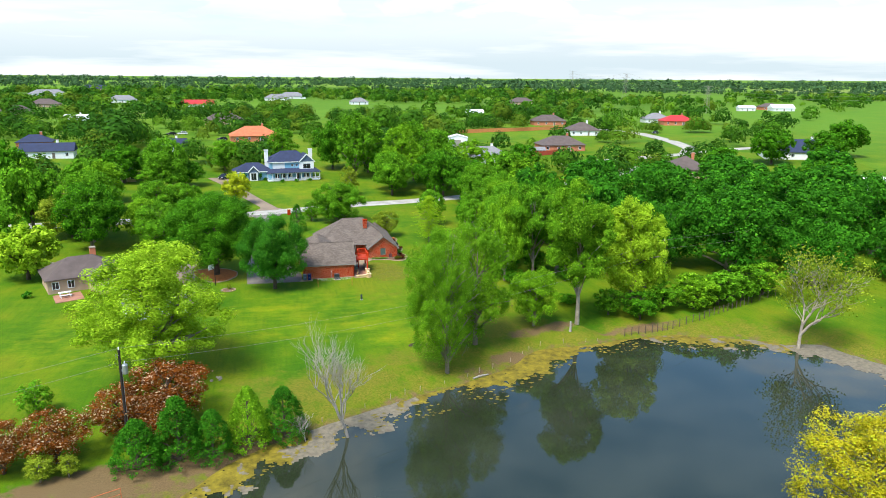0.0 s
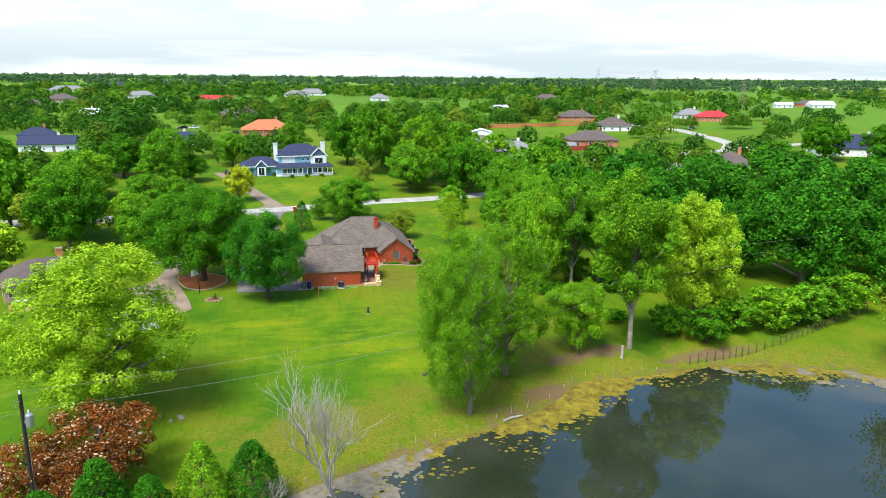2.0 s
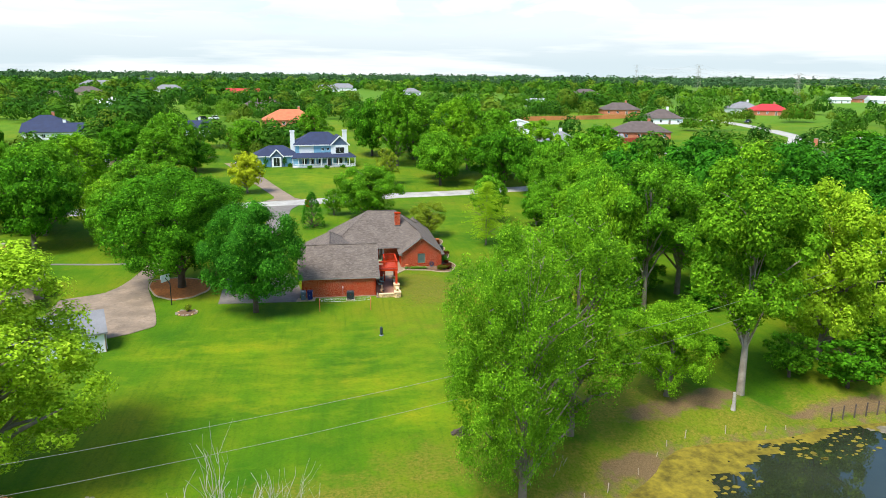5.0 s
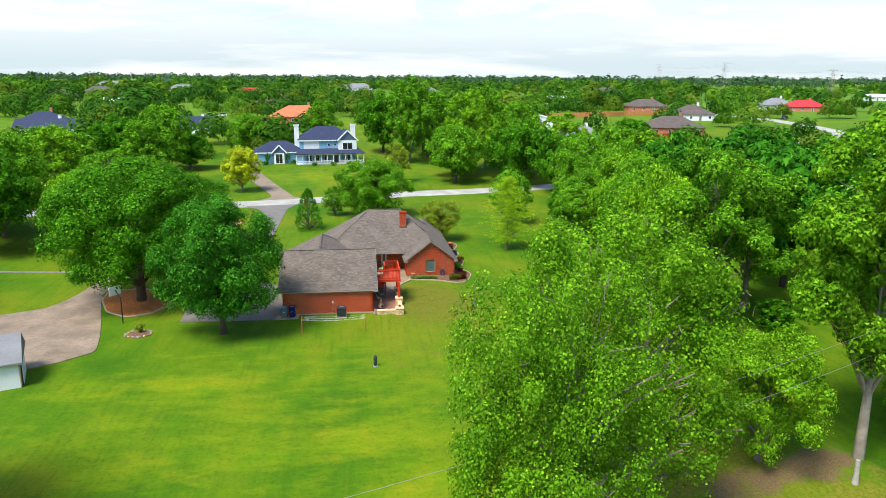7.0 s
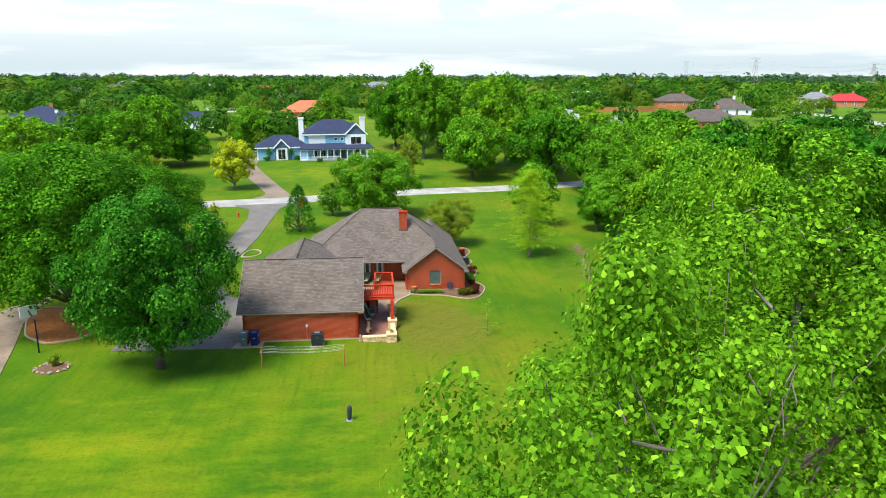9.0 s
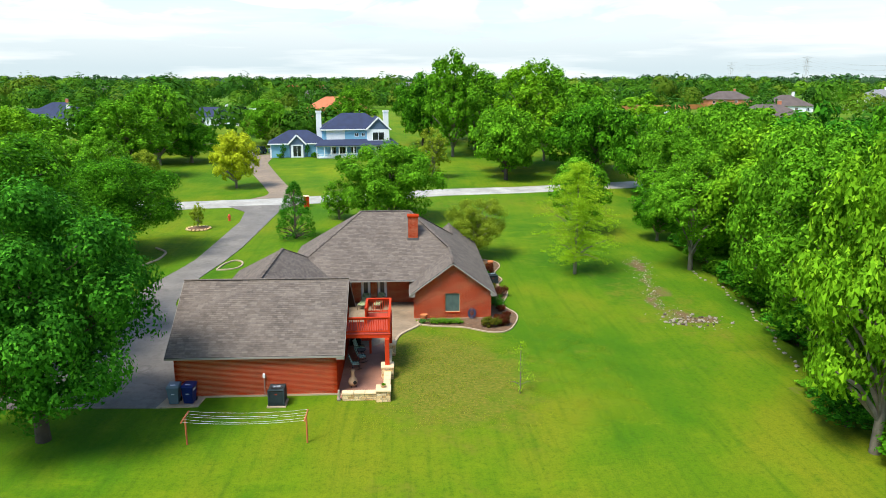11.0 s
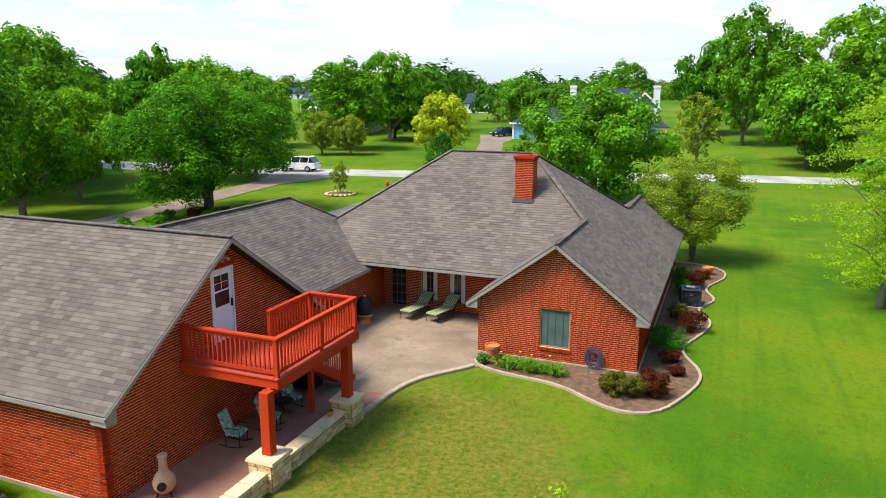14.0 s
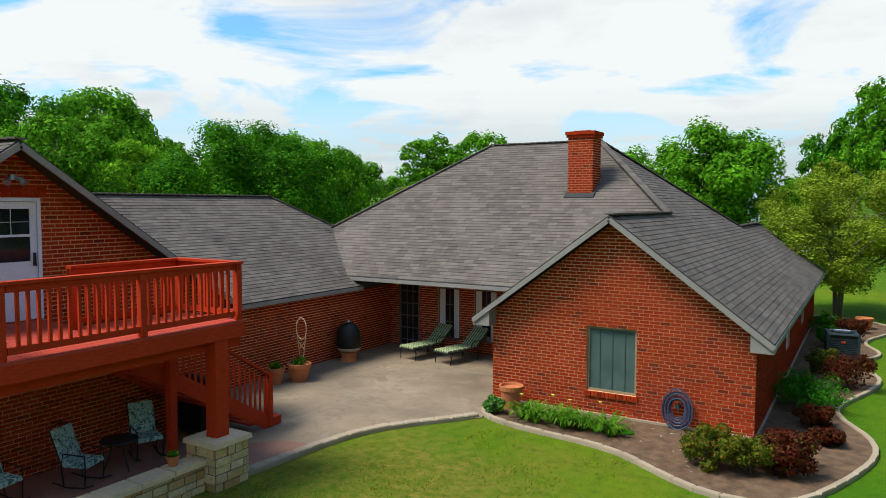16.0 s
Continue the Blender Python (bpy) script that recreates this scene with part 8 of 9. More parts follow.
# floating weed: a ragged sheet that hugs the north shore, thickest in the shallow bay
CELL = 0.22
wx, wy = np.meshgrid(np.arange(-24, 65, CELL), np.arange(-66, -36, CELL), indexing="ij")
deep = -pond_distance(wx, wy)
reach_ = np.interp(wx, [-23, -19, -16, -11, -8, -5, -1, 1, 3, 7, 9.6, 12, 15, 18, 20, 24, 28, 31, 34, 37, 39, 42, 46, 52, 56, 60, 64], [1.5, 3.5, 5.0, 4.4, 4.2, 4.6, 4.4, 3.6, 0.7, 0.9, 2.2, 2.8, 4.6, 5.0, 5.4, 4.2, 2.8, 1.8, 0.6, 0.5, 2.6, 4.6, 4.4, 3.0, 4.5, 6.0, 4.0])
near_shore = (deep > -0.6) & (deep < 7)
sheet, pale_sheet = Shape(), Shape()
for i, j in zip(*np.nonzero(near_shore)):
    x, y = float(wx[i, j]), float(wy[i, j])
    broad_ = noise.noise(Vector((x * 0.35, y * 0.35, 1.0))) + 0.6 * noise.noise(Vector((x * 1.1, y * 1.1, 4.0)))
    fine_ = noise.noise(Vector((x * 3.1, y * 3.1, 9.0)))
    if deep[i, j] > reach_[i, j] * (0.75 + 0.8 * broad_) + 0.5 * fine_ or fine_ + 0.5 * broad_ < -0.42 - 0.1 * (reach_[i, j] - deep[i, j]):
        continue
    z = WATER + 0.006 + 0.010 * abs(fine_)
    q = [(x + (a + mat_rng.uniform(-0.12, 0.12)) * CELL * 0.62, y + (c_ + mat_rng.uniform(-0.12, 0.12)) * CELL * 0.62, z + mat_rng.uniform(0, 0.008)) for a, c_ in ((-1, -1), (1, -1), (1, 1), (-1, 1))]
    (pale_sheet if (-11 < x + 5 * broad_ < 1.5) or (x < -15 and broad_ > 0.3) or x > 55 or (x > 36 and broad_ > 0.25) else sheet).poly(q)
single("pond_weed", sheet, "algae", "floating yellow-green pond weed along the shore", "pond weed", kind="stuff")
single("pond_weed", pale_sheet, "algae_pale", "pale dried scum at the water's edge", "pond weed", kind="stuff")
for material, label, n, spans in (("algae", "loose flecks of yellow-green pond weed", 500, ((0.02, 0.30, 6.0), (0.34, 0.58, 6.5), (0.62, 0.92, 5.0))),):
    mats = Shape()
    for i in range(n):
        a, b, out = spans[i % len(spans)]
        p = shore_point(mat_rng.uniform(a, b))
        c = np.array([18.0, -64.0]) - p
        c /= np.linalg.norm(c)
        p = p + c * (mat_rng.uniform(0.2, 1.0) * out)
        r = mat_rng.uniform(0.05, 0.3) ** 1.25
        z = WATER + 0.008 + 0.0006 * (i % 9)
        ring = [(p[0] + r * (0.45 + 0.8 * mat_rng.uniform()) * math.cos(math.tau * j / 7) * 1.5, p[1] + r * (0.45 + 0.8 * mat_rng.uniform()) * math.sin(math.tau * j / 7)) for j in range(7)]
        mats.prism([(x, y, z - 0.01) for x, y in ring], [(x, y, z + 0.008) for x, y in ring])
    single("pond_weed", mats, material, label, "pond weed", kind="stuff")
fp = thing("shore_fence", "row of short weathered posts along the bank", "fence")
for i in range(17):
    p = shore_point(0.19 + i * 0.027 + 0.007 * math.sin(i * 4.7))
    c = p - np.array([18.0, -64.0])
    c /= np.linalg.norm(c)
    p = p + c * 0.9
    z = float(height(*p))
    part("post", Shape().tube([(p[0], p[1], z - 0.2), (p[0] + 0.05 * math.sin(i * 3), p[1], z + 0.55 + 0.2 * math.sin(i * 5))], 0.035, 6), "fence_wood", fp)
wf = thing("wire_fence", "weathered wire fence below the thicket", "fence")
WF = [(34.9, -36.1), (39.5, -35.7), (43, -35.4), (48, -34.4), (52.5, -32.6), (57, -30.6), (61.2, -28.7), (70, -25)]
line_ = []
for (x0, y0), (x1, y1) in zip(WF, WF[1:]):
    for i in range(4):
        x, y = x0 + (x1 - x0) * i / 4, y0 + (y1 - y0) * i / 4
        z = float(height(x, y))
        part("post", Shape().tube([(x, y, z - 0.3), (x, y, z + 1.25)], 0.06, 6), "bark_dark", wf)
        line_.append((x, y, z))
for lvl in (0.3, 0.6, 0.9, 1.15):
    part("fence_wire", Shape().tube([(x, y, z + lvl) for x, y, z in line_], 0.008, 4, False), "bark_dark", wf)
# rusty pipe frame on the near bank
pf = thing("pipe_gate", "rusty pipe gate on the near bank", "gate", -29.5, -66.5, float(height(-29.5, -66.5)), 25)
part("gate_frame", Shape().tube([(0, 0, 0), (0, 0, 1.1), (2.6, 0, 1.1), (2.6, 0, 0)], 0.04, 6).tube([(0, 0, 0.55), (2.6, 0, 0.55)], 0.03, 6), "rust_orange", pf)
# logs and boulders on the shore
lg = thing("log", "bleached log lying on the bank", "log", 10.6, -45.2, float(height(10.6, -45.2)) + 0.12, 20)
part("trunk", Shape().tube([(-1.1, 0, 0), (0, 0.1, 0.04), (1.2, 0, 0)], [0.12, 0.13, 0.08], 8), "dead_wood", lg)
tl = thing("stone_heap", "flat pale stones beside the red shrubs", "stones", -21.0, -41.2, float(height(-21, -41.2)))
for i in range(7):
    rock(tl, math.sin(i * 2.2) * 0.6, math.cos(i * 1.7) * 0.5, 0.05, 0.24, i + 300, "rock_grey")
sp = thing("stump", "bare grey stump standing on the bank", "stump", 27.2, -34.3, float(height(27.2, -34.3)))
part("trunk", Shape().tube([(0, 0, -0.2), (0.03, 0, 0.6), (0.02, 0.03, 1.5)], [0.22, 0.15, 0.13], 9), "dead_wood", sp)

# ---- trees of the gardens ----
G1 = "trees round the brick house"
tree("oak_tree", "dense deep green oak standing on the back lawn", "dome", 1, -13.9, -4.6, 12.4, 6.0, "leaf_oak", "bark_dark", 84000, 2.6, G1, fine=1.2)
tree("oak_tree", "broad dark green oak beside the mulched bed", "dome", 2, -24.1, 6.6, 14.6, 9.0, "leaf_dark", "bark_dark", 84000, 2.6, G1, fine=1.1)
tree("hackberry_tree", "loose yellow-green hackberry above red shrubs", "airy", 3, -27.9, -39.3, 16.8, 9.8, "leaf_lime", "bark_grey", 80000, 2.4, G1, fine=1.0)
tree("cottonwood_tree", "tall fresh green cottonwood near the pond", "poplar", 4, 6.5, -44.4, 17.7, 4.8, "leaf_cotton", "bark_grey", 110000, 3.6, G1, fine=0.9, drift=-1.2)
tree("cottonwood_tree", "broad green cottonwood grown into its neighbour", "poplar", 5, 12.2, -37.0, 17.2, 5.9, "leaf_cotton", "bark_grey", 85000, 3.4, G1, fine=1.0, drift=-0.7)
tree("pecan_tree", "smaller green tree under the cottonwoods", "round", 6, 22.6, -31.6, 9.0, 4.0, "leaf_bright", "bark_grey", 36000, 1.7, G1)
tree("sycamore_tree", "tall tree with a bare pale grey trunk", "high", 7, 29.4, -31.7, 21.4, 6.0, "leaf_cotton", "bark_pale", 64000, 2.0, G1, fine=1.3)
tree("pecan_tree", "fresh light green pecan with a billowing crown", "dome", 23, 26.0, -7.8, 15.2, 4.3, "leaf_bright", "bark_grey", 30000, 1.7, G1, fine=1.2)
tree("willow_oak_tree", "tall grey-green tree with spreading bare limbs inside", "high", 24, 31.0, -8.6, 18.0, 5.6, "leaf_mid", "bark_grey", 36000, 1.8, G1, fine=1.2)
tree("ash_tree", "yellow-green ash with several trunks", "airy", 8, 41.0, -26.0, 16.8, 6.4, "leaf_lime", "bark_grey", 50000, 2.0, G1, fine=1.3)
tree("crape_myrtle", "many-stemmed olive crape myrtle by the house corner", "vase", 9, 10.9, 31.7, 6.0, 3.7, "leaf_olive", "bark_grey", 48000, 2.6, G1, fine=0.9)
tree("cypress_tree", "feathery light green bald cypress on the lawn", "feather", 10, 19.3, 25.0, 10.4, 4.3, "leaf_cypress", "bark_grey", 40000, 2.8, G1, fine=0.62)
tree("spruce_tree", "young blue-green conifer beside the drive", "bushcone", 11, -8.5, 41.0, 6.4, 2.3, "leaf_deep", "bark_dark", 12000, 1.2, G1, fine=0.8)
tree("elm_tree", "round fresh green elm in front of the house", "low", 12, 1.9, 50.0, 10.6, 6.9, "leaf_mid", "bark_grey", 44000, 1.8, G1, fine=1.15)
tree("elm_tree", "round fresh green elm in front of the house", "round", 13, -4.6, 51.5, 4.8, 2.6, "leaf_mid", "bark_grey", 8000, 1.0, G1)
tree("pear_tree", "rounded yellow-green pear tree across the street", "dome", 14, -23.4, 77.5, 8.9, 4.0, "leaf_pear", "bark_grey", 12000, 1.2, G1, fine=1.3)
tree("live_oak_tree", "wide dark live oak over a planted bed", "wide", 15, -25.2, 33.6, 9.8, 7.6, "leaf_dark", "bark_dark", 80000, 2.6, G1, fine=0.95)
tree("island_shrub", "upright shrub in a round stone-edged bed", "vase", 16, -20.7, 46.3, 3.0, 1.0, "leaf_olive", "bark_grey", 1500, 0.5, G1, "shrub")
tree("sapling", "thin yellow-green sapling on the lawn", "feather", 17, 10.3, -0.3, 3.3, 1.0, "leaf_lime", "bark_grey", 600, 0.3, G1, fine=0.32)
tree("elm_tree", "green tree behind the elm, beside the street", "airy", 18, 8.5, 86.0, 8.6, 3.6, "leaf_olive", "bark_grey", 8000, 1.0, G1)

G2 = "trees along the ditch and street"
BIRDS = [("dome", 31), ("tall", 32), ("wide", 33), ("airy", 34), ("dome", 35), ("wide", 36), ("high", 37), ("low", 38)]
MIDTREES = (
    (14.1, 120, 22.0, 8.0, 3, "leaf_mid"), (21.0, 84, 11.7, 6.6, 2, "leaf_mid"), (35.4, 79, 13.2, 7.0, 2, "leaf_dark"), (32.5, 110, 19.8, 6.4, 3, "leaf_mid"), (27, 100, 19.5, 8.0, 3, "leaf_bright"),
    (30.5, 26, 11.2, 4.2, 1, "leaf_mid"), (33, 13, 15.0, 5.0, 0, "leaf_mid"), (31.5, 38, 6.0, 3.0, 0, "leaf_dark"), (37, 30, 14.6, 5.4, 4, "leaf_mid"), (36, 44, 12.0, 5.5, 3, "leaf_mid"), (40, 56, 13, 6, 0, "leaf_mid"),
    (28.9, 1.6, 15.0, 5.0, 1, "leaf_mid"), (37.5, -4, 16.0, 6.6, 6, "leaf_mid"), (43, 18, 15, 6.5, 2, "leaf_dark"), (47, 4, 16, 7, 5, "leaf_deep"), (41, 70, 12, 6, 0, "leaf_dark"),
    (50, 40, 14, 7, 2, "leaf_deep"), (55, 62, 13, 7, 3, "leaf_bright"), (49, -12, 15, 7, 7, "leaf_deep"), (58, 22, 14, 7, 5, "leaf_deep"), (36, 24, 13.3, 6.6, 0, "leaf_bright"),
    (69.6, -10, 16.5, 10.5, 7, "leaf_deep"), (87, -11, 15.5, 11.0, 7, "leaf_deep"), (98, 11, 17.5, 12, 7, "leaf_deep"), (68.6, 19.6, 17, 10, 7, "leaf_deep"), (107, -5, 17, 10, 7, "leaf_deep"), (82, 12, 16, 10, 7, "leaf_deep"),
    (60, -4, 13, 7, 7, "leaf_deep"), (78, -22, 12, 7.5, 7, "leaf_deep"), (97, -24, 12, 8, 7, "leaf_deep"), (115, 15, 16, 11, 5, "leaf_deep"), (122, -14, 15, 10, 2, "leaf_deep"), (66, 42, 15, 9, 5, "leaf_deep"), (84, 38, 14, 9, 2, "leaf_deep"),
    (104, 36, 15, 10, 0, "leaf_deep"), (128, 34, 14, 9, 4, "leaf_dark"), (75, 62, 13, 8, 2, "leaf_deep"), (95, 60, 12, 8, 5, "leaf_deep"), (118, 62, 13, 9, 0, "leaf_deep"), (140, 10, 14, 9, 2, "leaf_bright"), (150, -10, 13, 9, 4, "leaf_bright"),
    (-55.8, 70.8, 13.4, 6.4, 3, "leaf_bright"), (-40.5, 35, 9.5, 4.4, 0, "leaf_bright"), (-84, 92, 16.2, 7, 2, "leaf_dark"), (-45.2, 106.5, 15.4, 6.8, 0, "leaf_mid"), (-42.6, 79, 6.1, 2.8, 0, "leaf_olive"), (-38.7, 80.4, 5.7, 2.6, 4, "leaf_olive"),
    (-47.3, 113, 10.8, 6.0, 5, "leaf_dark"), (-66.8, 50.7, 16, 7, 2, "leaf_mid"), (22, 94, 12, 7, 5, "leaf_mid"), (35.5, 90, 12, 7.5, 4, "leaf_dark"), (-57.1, 44.2, 9.6, 8, 2, "leaf_olive"), (-40, 50, 11, 6, 0, "leaf_mid"),
    (-61.2, 85.8, 12.4, 9, 5, "leaf_mid"), (-43.8, 88, 13.5, 7.5, 3, "leaf_mid"), (-79.4, 81, 10.6, 7.7, 0, "leaf_dark"), (-56.1, 10, 9.6, 6.6, 2, "leaf_lime"), (-40.2, 111.2, 8, 6.0, 0, "leaf_dark"), (23.5, 41.5, 8.6, 3.6, 4, "leaf_mid"),
    (-33.9, 51.6, 10.2, 4.6, 4, "leaf_mid"), (-52, 40, 15, 7.2, 0, "leaf_mid"), (-36.3, 26.2, 10.4, 5.0, 4, "leaf_mid"), (-50, 30, 14, 7, 0, "leaf_dark"), (-66, 24, 11, 6.5, 5, "leaf_mid"), (-72, 64, 12, 7, 2, "leaf_mid"), (-90, 60, 12, 8, 0, "leaf_dark"), (-95, 110, 13, 8, 4, "leaf_mid"),
    (-60, 120, 12, 7, 2, "leaf_dark"), (-30, 140, 11, 6, 0, "leaf_mid"), (-10, 150, 14, 7, 3, "leaf_mid"), (8, 140, 17, 8, 2, "leaf_dark"), (20, 132, 19, 8.5, 3, "leaf_mid"), (44, 128, 15, 8, 0, "leaf_mid"), (40, 96, 13, 7, 2, "leaf_mid"),
    (168, 106, 13, 9, 5, "leaf_dark"), (206, 112, 14, 9, 2, "leaf_dark"), (184, 98, 12, 8, 0, "leaf_dark"), (152, 60, 13, 9, 2, "leaf_deep"), (172, 40, 12, 9, 5, "leaf_mid"), (128, 78, 12, 8, 0, "leaf_dark"), (58, 90, 12, 7, 5, "leaf_mid"), (70, 108, 12, 7, 0, "leaf_dark"), (-100, 40, 13, 8, 2, "leaf_olive"), (-84, 20, 11, 7, 0, "leaf_lime"), (-110, 82, 12, 8, 5, "leaf_dark"), (52, 108, 14, 7, 1, "leaf_bright"),
)
TREE_WORDS = {"leaf_mid": "leafy green tree", "leaf_dark": "dense dark green tree", "leaf_bright": "fresh light green tree", "leaf_lime": "yellow-green tree", "leaf_olive": "olive green tree", "leaf_deep": "deep green tree"}
for x, y, h, r, b, f in MIDTREES:
    kind, seed = BIRDS[b]
    hero = (28 < x < 44 and -17 < y < 58) or (-62 < x < -30 and 25 < y < 60)
    near_one = (10 < x < 45 and 75 < y < 125) or (-70 < x < 45 and 60 < y < 155)
    dense = b == 7
    count, full, fine = (17000, 1.7, 1.05) if dense else (24000, 1.8, 1.15) if hero else (14000, 1.4, 1.2) if near_one else (7500, 1.1, 1.25)
    tree("tree", TREE_WORDS[f] + (" by the wooded ditch" if 28 < x < 60 and y < 75 else " among the neighbouring gardens"), kind, seed, x, y, h, r, f, "bark_dark" if b in (2, 5) else "bark_grey", count, full, G2, fine=fine)

# the bright willow on the near bank
tree("willow_tree", "yellow spring willow on the pond's near bank", "airy", 21, 30.0, -84.5, 13.0, 7.2, "leaf_yellow", "bark_grey", 40000, 2.0, fine=0.75)
tree("willow_tree", "yellow-green willow beside the yellow one", "airy", 22, 16.5, -92.5, 9.5, 5.0, "leaf_lime", "bark_grey", 20000, 1.6)

# evergreens and red shrubs by the pond's west bank
G3 = "evergreens on the bank"
for x, y, h, r, f, lab in ((-26.6, -60.4, 5.0, 2.7, "leaf_deep", "rounded grey-green juniper"), (-23.2, -59.2, 6.6, 2.7, "leaf_deep", "pointed grey-green juniper"), (-20.2, -58.6, 5.0, 2.3, "leaf_deep", "small dark juniper"),
                           (-16.9, -56.8, 6.4, 2.4, "leaf_bright", "light green young cypress"), (-13.4, -55.4, 5.6, 2.6, "leaf_deep", "dark green cedar")):
    tree("juniper", lab + " on the pond bank", "bushcone", 41 if f != "leaf_bright" else 42, x, y, h, r, f, "bark_dark", 14000, 1.8, G3, "shrub", fine=1.0)
for x, y, h, r in ((-24.8, -51.4, 7.0, 4.8), (-28.8, -54.4, 5.8, 4.0), (-25.4, -55.8, 5.0, 3.0), (-34.0, -57.8, 5.2, 3.6), (-38.2, -58.8, 4.8, 3.2), (-42, -57, 4.6, 3.2)):
    tree("photinia", "rust-red photinia shrub with pale flower heads", "round", 43, x, y, h, r, "leaf_rust", "bark_dark", 12000, 1.4, "red shrubs", "shrub", fine=0.85)
for x, y, h, r in ((-34.6, -61.0, 2.6, 1.6), (-32.4, -60.6, 2.2, 1.2)):
    tree("young_tree", "low olive bush before the red shrubs", "round", 47, x, y, h, r, "leaf_olive", "bark_grey", 3000, 0.8)
tree("young_tree", "small round green tree on the neighbour's lawn", "round", 44, -38.9, -46.8, 3.6, 2.0, "leaf_mid", "bark_grey", 2500, 0.7)
for x, y, h, r, f in ((45, -29, 4.7, 3.3, "leaf_mid"), (50, -29.5, 5.7, 4.0, "leaf_bright"), (55, -28.5, 5.5, 3.7, "leaf_mid"), (60.5, -27, 6.0, 4.0, "leaf_mid"), (39.5, -32, 4.4, 3.1, "leaf_dark"), (35.5, -29.5, 4.2, 2.6, "leaf_mid"), (66, -25, 5.5, 3.7, "leaf_bright"), (32, -22, 1.6, 2.0, "leaf_dark"),
                     (34.5, 8, 3.9, 2.6, "leaf_mid"), (33.2, 18, 3.4, 2.4, "leaf_dark"), (34, 30, 4.2, 2.9, "leaf_mid"), (35, 50, 4.4, 3.3, "leaf_dark"), (34, -2, 4.2, 2.9, "leaf_mid"), (37.5, -10, 3.0, 2.6, "leaf_dark")):
    tree("thicket_shrub", "leafy green thicket along the wire fence", "round", 45, x, y, h, r, f, "bark_dark", 4200, 1.0, "thicket", "shrub", fine=1.2)


for i in range(16):
    y = -14 + i * 4.4
    x = float(np.interp(y, [-14, -5, 1, 9, 25, 52], [26.6, 27.0, 29.4, 32.0, 33.8, 37])) + 0.8 * math.sin(i * 2.1)
    tree("thicket_shrub", "low leafy undergrowth in the wooded ditch", "round", 46, x, y, (1.7 if y < 3 else 2.3) + 0.8 * (i * 5 % 3) / 2, 2.1 + 0.6 * (i % 2), ("leaf_mid", "leaf_dark", "leaf_deep")[i % 3], "bark_dark", 3600, 1.0, "thicket", "shrub", fine=1.1)


# bare and half-bare trees
def bare_tree(name, label, x, y, h, r, seed, material, buds=None, deep=5, spread=0.85, lean=-0.15):
    rng = random.Random(seed)
    wood_ = Shape()
    tips = []

    def grow(p, d, length, w, depth):
        bend = Vector((rng.uniform(-1, 1), rng.uniform(-1, 1), rng.uniform(-0.1, 0.6))) * 0.28
        m, e = p + d * length * 0.5 + bend * length * 0.22, p + (d + bend).normalized() * length
        wood_.tube([p, m, e], [w, w * 0.82, w * 0.62], 6 if depth < 2 else 4, False)
        if depth >= deep or w < 0.006:
            tips.append(e)
            return
        for q in range(5 if depth == 0 else 3 if depth < 4 else 2):
            side = Vector((rng.uniform(-1, 1), rng.uniform(-1, 1), 0)).normalized() * rng.uniform(0.5, 1.0) * spread
            nd = (d * 0.75 + side + Vector((0, 0, rng.uniform(-0.1, 0.7)))).normalized()
            grow(p.lerp(e, rng.uniform(0.55, 1.0)), nd, length * rng.uniform(0.6, 0.95), w * (0.5 if q else 0.72), depth + 1)

    grow(Vector((0, 0, -0.1)), Vector((lean, 0, 1)).normalized(), h * 0.27, r * 0.045, 0)
    t = thing(name, label, "tree", x, y, float(height(x, y)))
    part("trunk", wood_, material, t, smooth=True)
    if buds:
        nrng = np.random.default_rng(seed)
        c = np.repeat(np.array([tuple(p) for p in tips]), 16, 0) + nrng.normal(size=(len(tips) * 16, 3)) * 0.65
        me = leaf_mesh("crown", c, sphere_points(len(c), nrng), nrng.uniform(0.12, 0.30, len(c)), nrng, buds)
        new("crown", me).parent = t
    return t


bare_tree("dead_tree", "leafless pale grey tree standing at the water's edge", -6.9, -56.6, 14.0, 4.2, 4, "dead_wood", deep=6, spread=0.58)
bare_tree("budding_tree", "grey tree with thin new leaves on the far shore", 56.6, -45.2, 16.0, 6, 9, "bark_pale", "leaf_olive", spread=0.95, lean=0.0)
bare_tree("snag", "small dead grey sapling in the reeds", -11.3, -56.6, 4.5, 2, 12, "dead_wood")

# ---- distant woods: far too many to count ----
rng = np.random.default_rng(77)
CLEAR = [(x, y - d * 0.8 - 6, w * 0.6 + 13) for _, _, x, y, w, d, *_ in TOWN if y < 600] + [(-8, 112, 26), (68.7, 183, 20), (93, 148, 18), (165, 165, 22), (178, 205, 24), (120, 232, 26), (-40, 205, 16), (0, 178, 14), (95, 205, 24), (20, 240, 16), (-60, 165, 14), (140, 150, 22)]


def free_spot(x, y):
    ok = np.ones(len(x), bool)
    for _, _, hx, hy, w, d, *_ in TOWN:                  # gardens lie open to the south of each house
        ux, uy = -10 - hx, -90 - hy
        L = math.hypot(ux, uy)
        s, v = ((x - hx) * ux + (y - hy) * uy) / L, ((x - hx) * uy - (y - hy) * ux) / L
        ok &= ~((s > -8) & (s < 9 + 0.085 * L) & (np.abs(v) < w * 0.5))
    for cx, cy, cr in CLEAR:
        ok &= np.hypot(x - cx, y - cy) > cr
    return ok


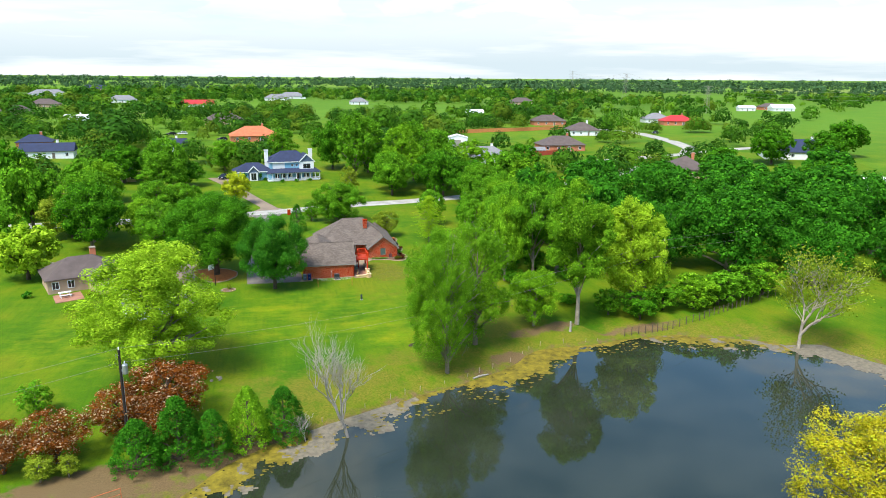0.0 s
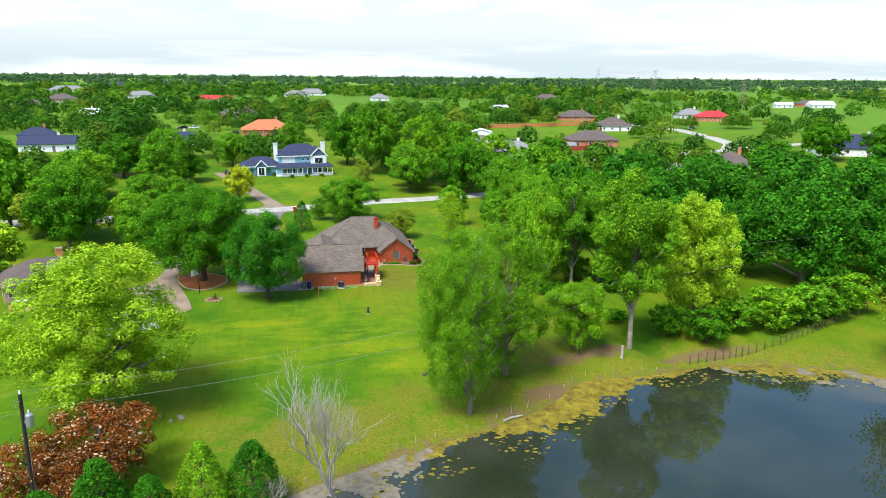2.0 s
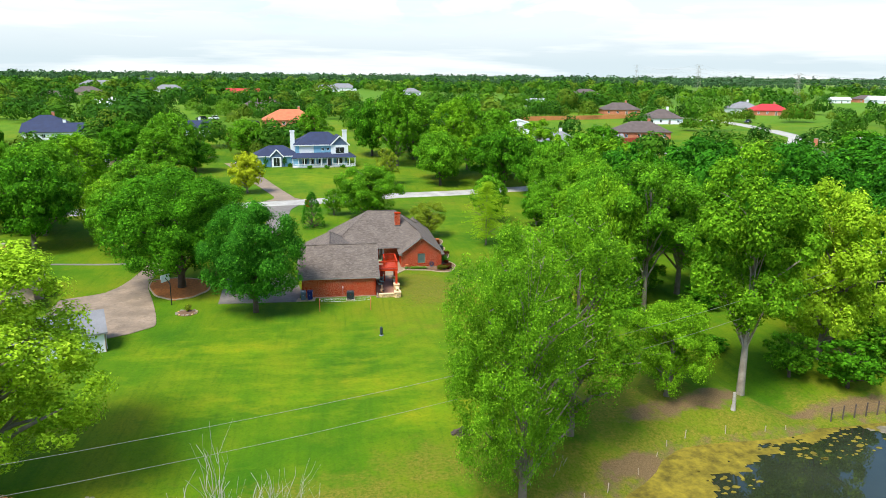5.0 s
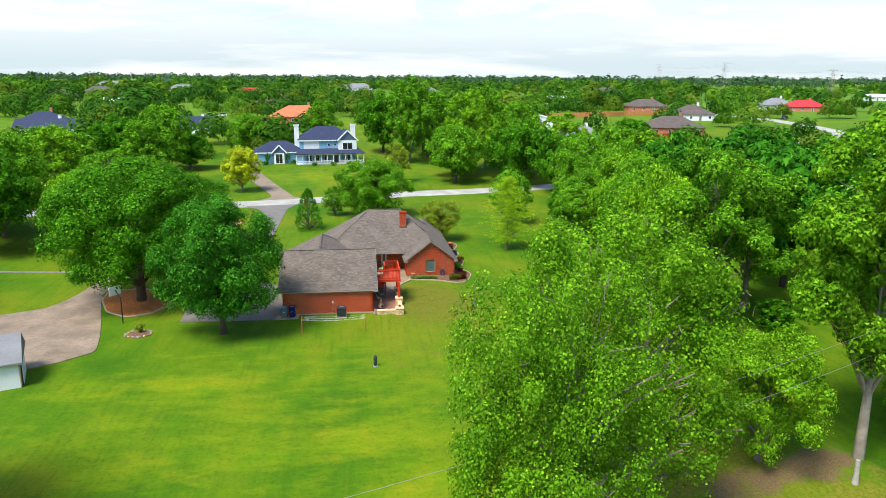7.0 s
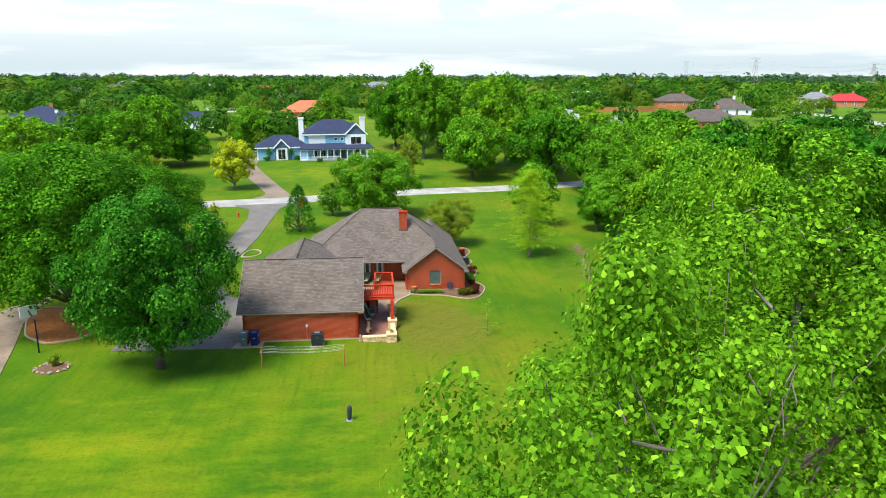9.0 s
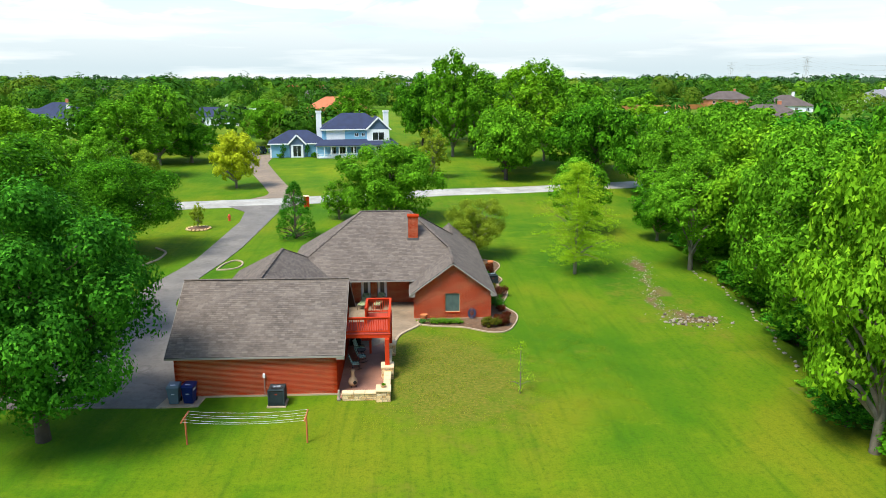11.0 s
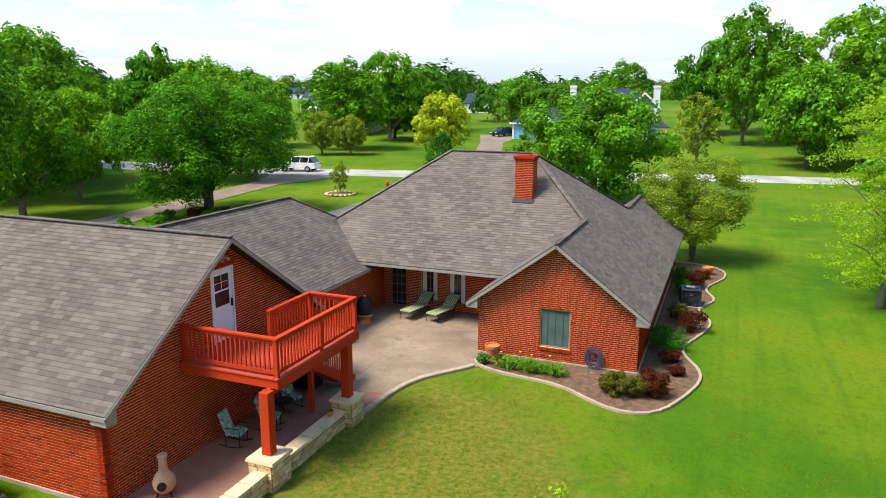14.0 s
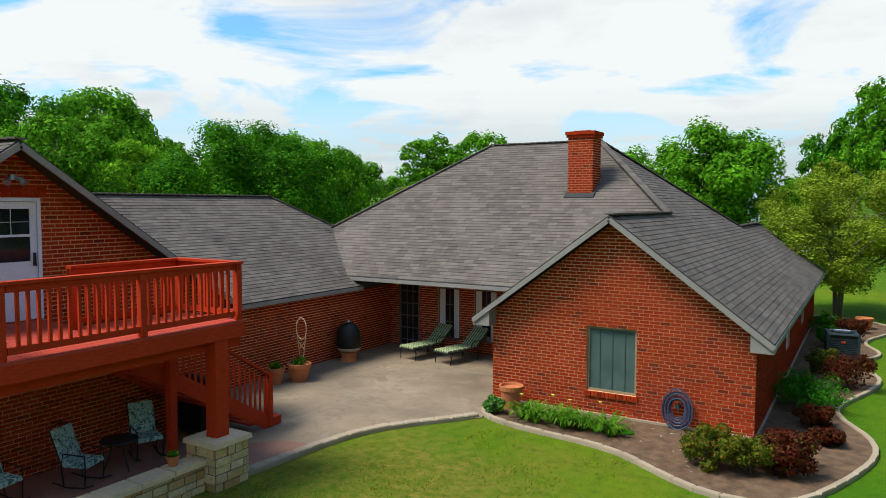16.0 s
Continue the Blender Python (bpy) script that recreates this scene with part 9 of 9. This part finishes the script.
def woods(name, n, near_d, far_d, per, leaf_size, tall, clump, foliage, seed, half=0.62, field=0.0):
    r_ = np.random.default_rng(seed)
    d = np.sqrt(r_.uniform(near_d ** 2, far_d ** 2, n * 4))
    a = r_.uniform(-1.08, 0.86, n * 4)
    x, y = -8 + d * np.sin(a), -20 + d * np.cos(a)
    open_ = np.sin(x * 0.0071 + 1.3) * np.sin(y * 0.0083 + x * 0.003 + 0.4) + 0.25 * np.sin(x * 0.031) * np.sin(y * 0.027)
    ok = free_spot(x, y) & (open_ > field) & ~((np.abs(x) < 62) & (y < 128)) & ~((np.abs(x - 40) < 110) & (y < 90) & (y > -60))
    ok &= ~((x > 0.42 * y + 60) & (y > 260) & (y < 520) & (r_.uniform(size=len(x)) < 0.72))
    x, y = x[ok][:n], y[ok][:n]
    h = tall * r_.uniform(0.45, 1.0, len(x)) * (1 + 0.5 * (r_.uniform(size=len(x)) > 0.8))
    w = h * r_.uniform(0.46, 0.74, len(x))
    k = len(x)
    dirs = sphere_points(k * per, r_)
    dirs[:, 2] = np.abs(dirs[:, 2]) * 1.45 - 0.6
    rr = r_.uniform(0.75, 1.05, k * per) * (1 + 0.28 * np.sin(dirs[:, 0] * 5 + np.repeat(x, per)) * np.cos(dirs[:, 1] * 6) * np.cos(dirs[:, 2] * 4))
    c = np.stack([np.repeat(x, per) + dirs[:, 0] * np.repeat(w, per) * rr, np.repeat(y, per) + dirs[:, 1] * np.repeat(w, per) * rr,
                  np.repeat(height(x, y) + h * 0.5, per) + dirs[:, 2] * np.repeat(h, per) * 0.5 * rr], 1)
    nr = dirs + r_.normal(size=dirs.shape) * 0.10 + (0, 0, 0.12)
    nr /= np.linalg.norm(nr, axis=1)[:, None]
    tone = np.repeat(r_.uniform(0, 1, k), per)
    me = leaf_mesh(name, c, nr, np.repeat(h / tall, per) * leaf_size * r_.uniform(0.6, 1.3, k * per), r_, foliage, 1.3, tone=tone)
    tagged(new(name, me), "distant leafy trees, too many to count", "woods", kind="stuff")


for i, (f, s) in enumerate((("wood_mid", 1), ("wood_dark", 2), ("wood_light", 3), ("wood_olive", 4))):
    share = (1.0, 0.95, 0.55, 0.4)[i]
    woods("distant_trees", int(220 * share), 150, 420, 340, 0.92, 10.5, 0, f, 10 + s, field=-0.5)
    woods("distant_trees", int(860 * share), 400, 1000, 84, 1.75, 9.6, 0, f, 30 + s, field=-0.55)
    # the farthest woods wear the leaf colour with haze mixed in
    woods("distant_trees", int(1700 * share), 950, 2800, 22, 3.4, 13, 0, "wood_far_haze", 50 + s, field=-0.2)
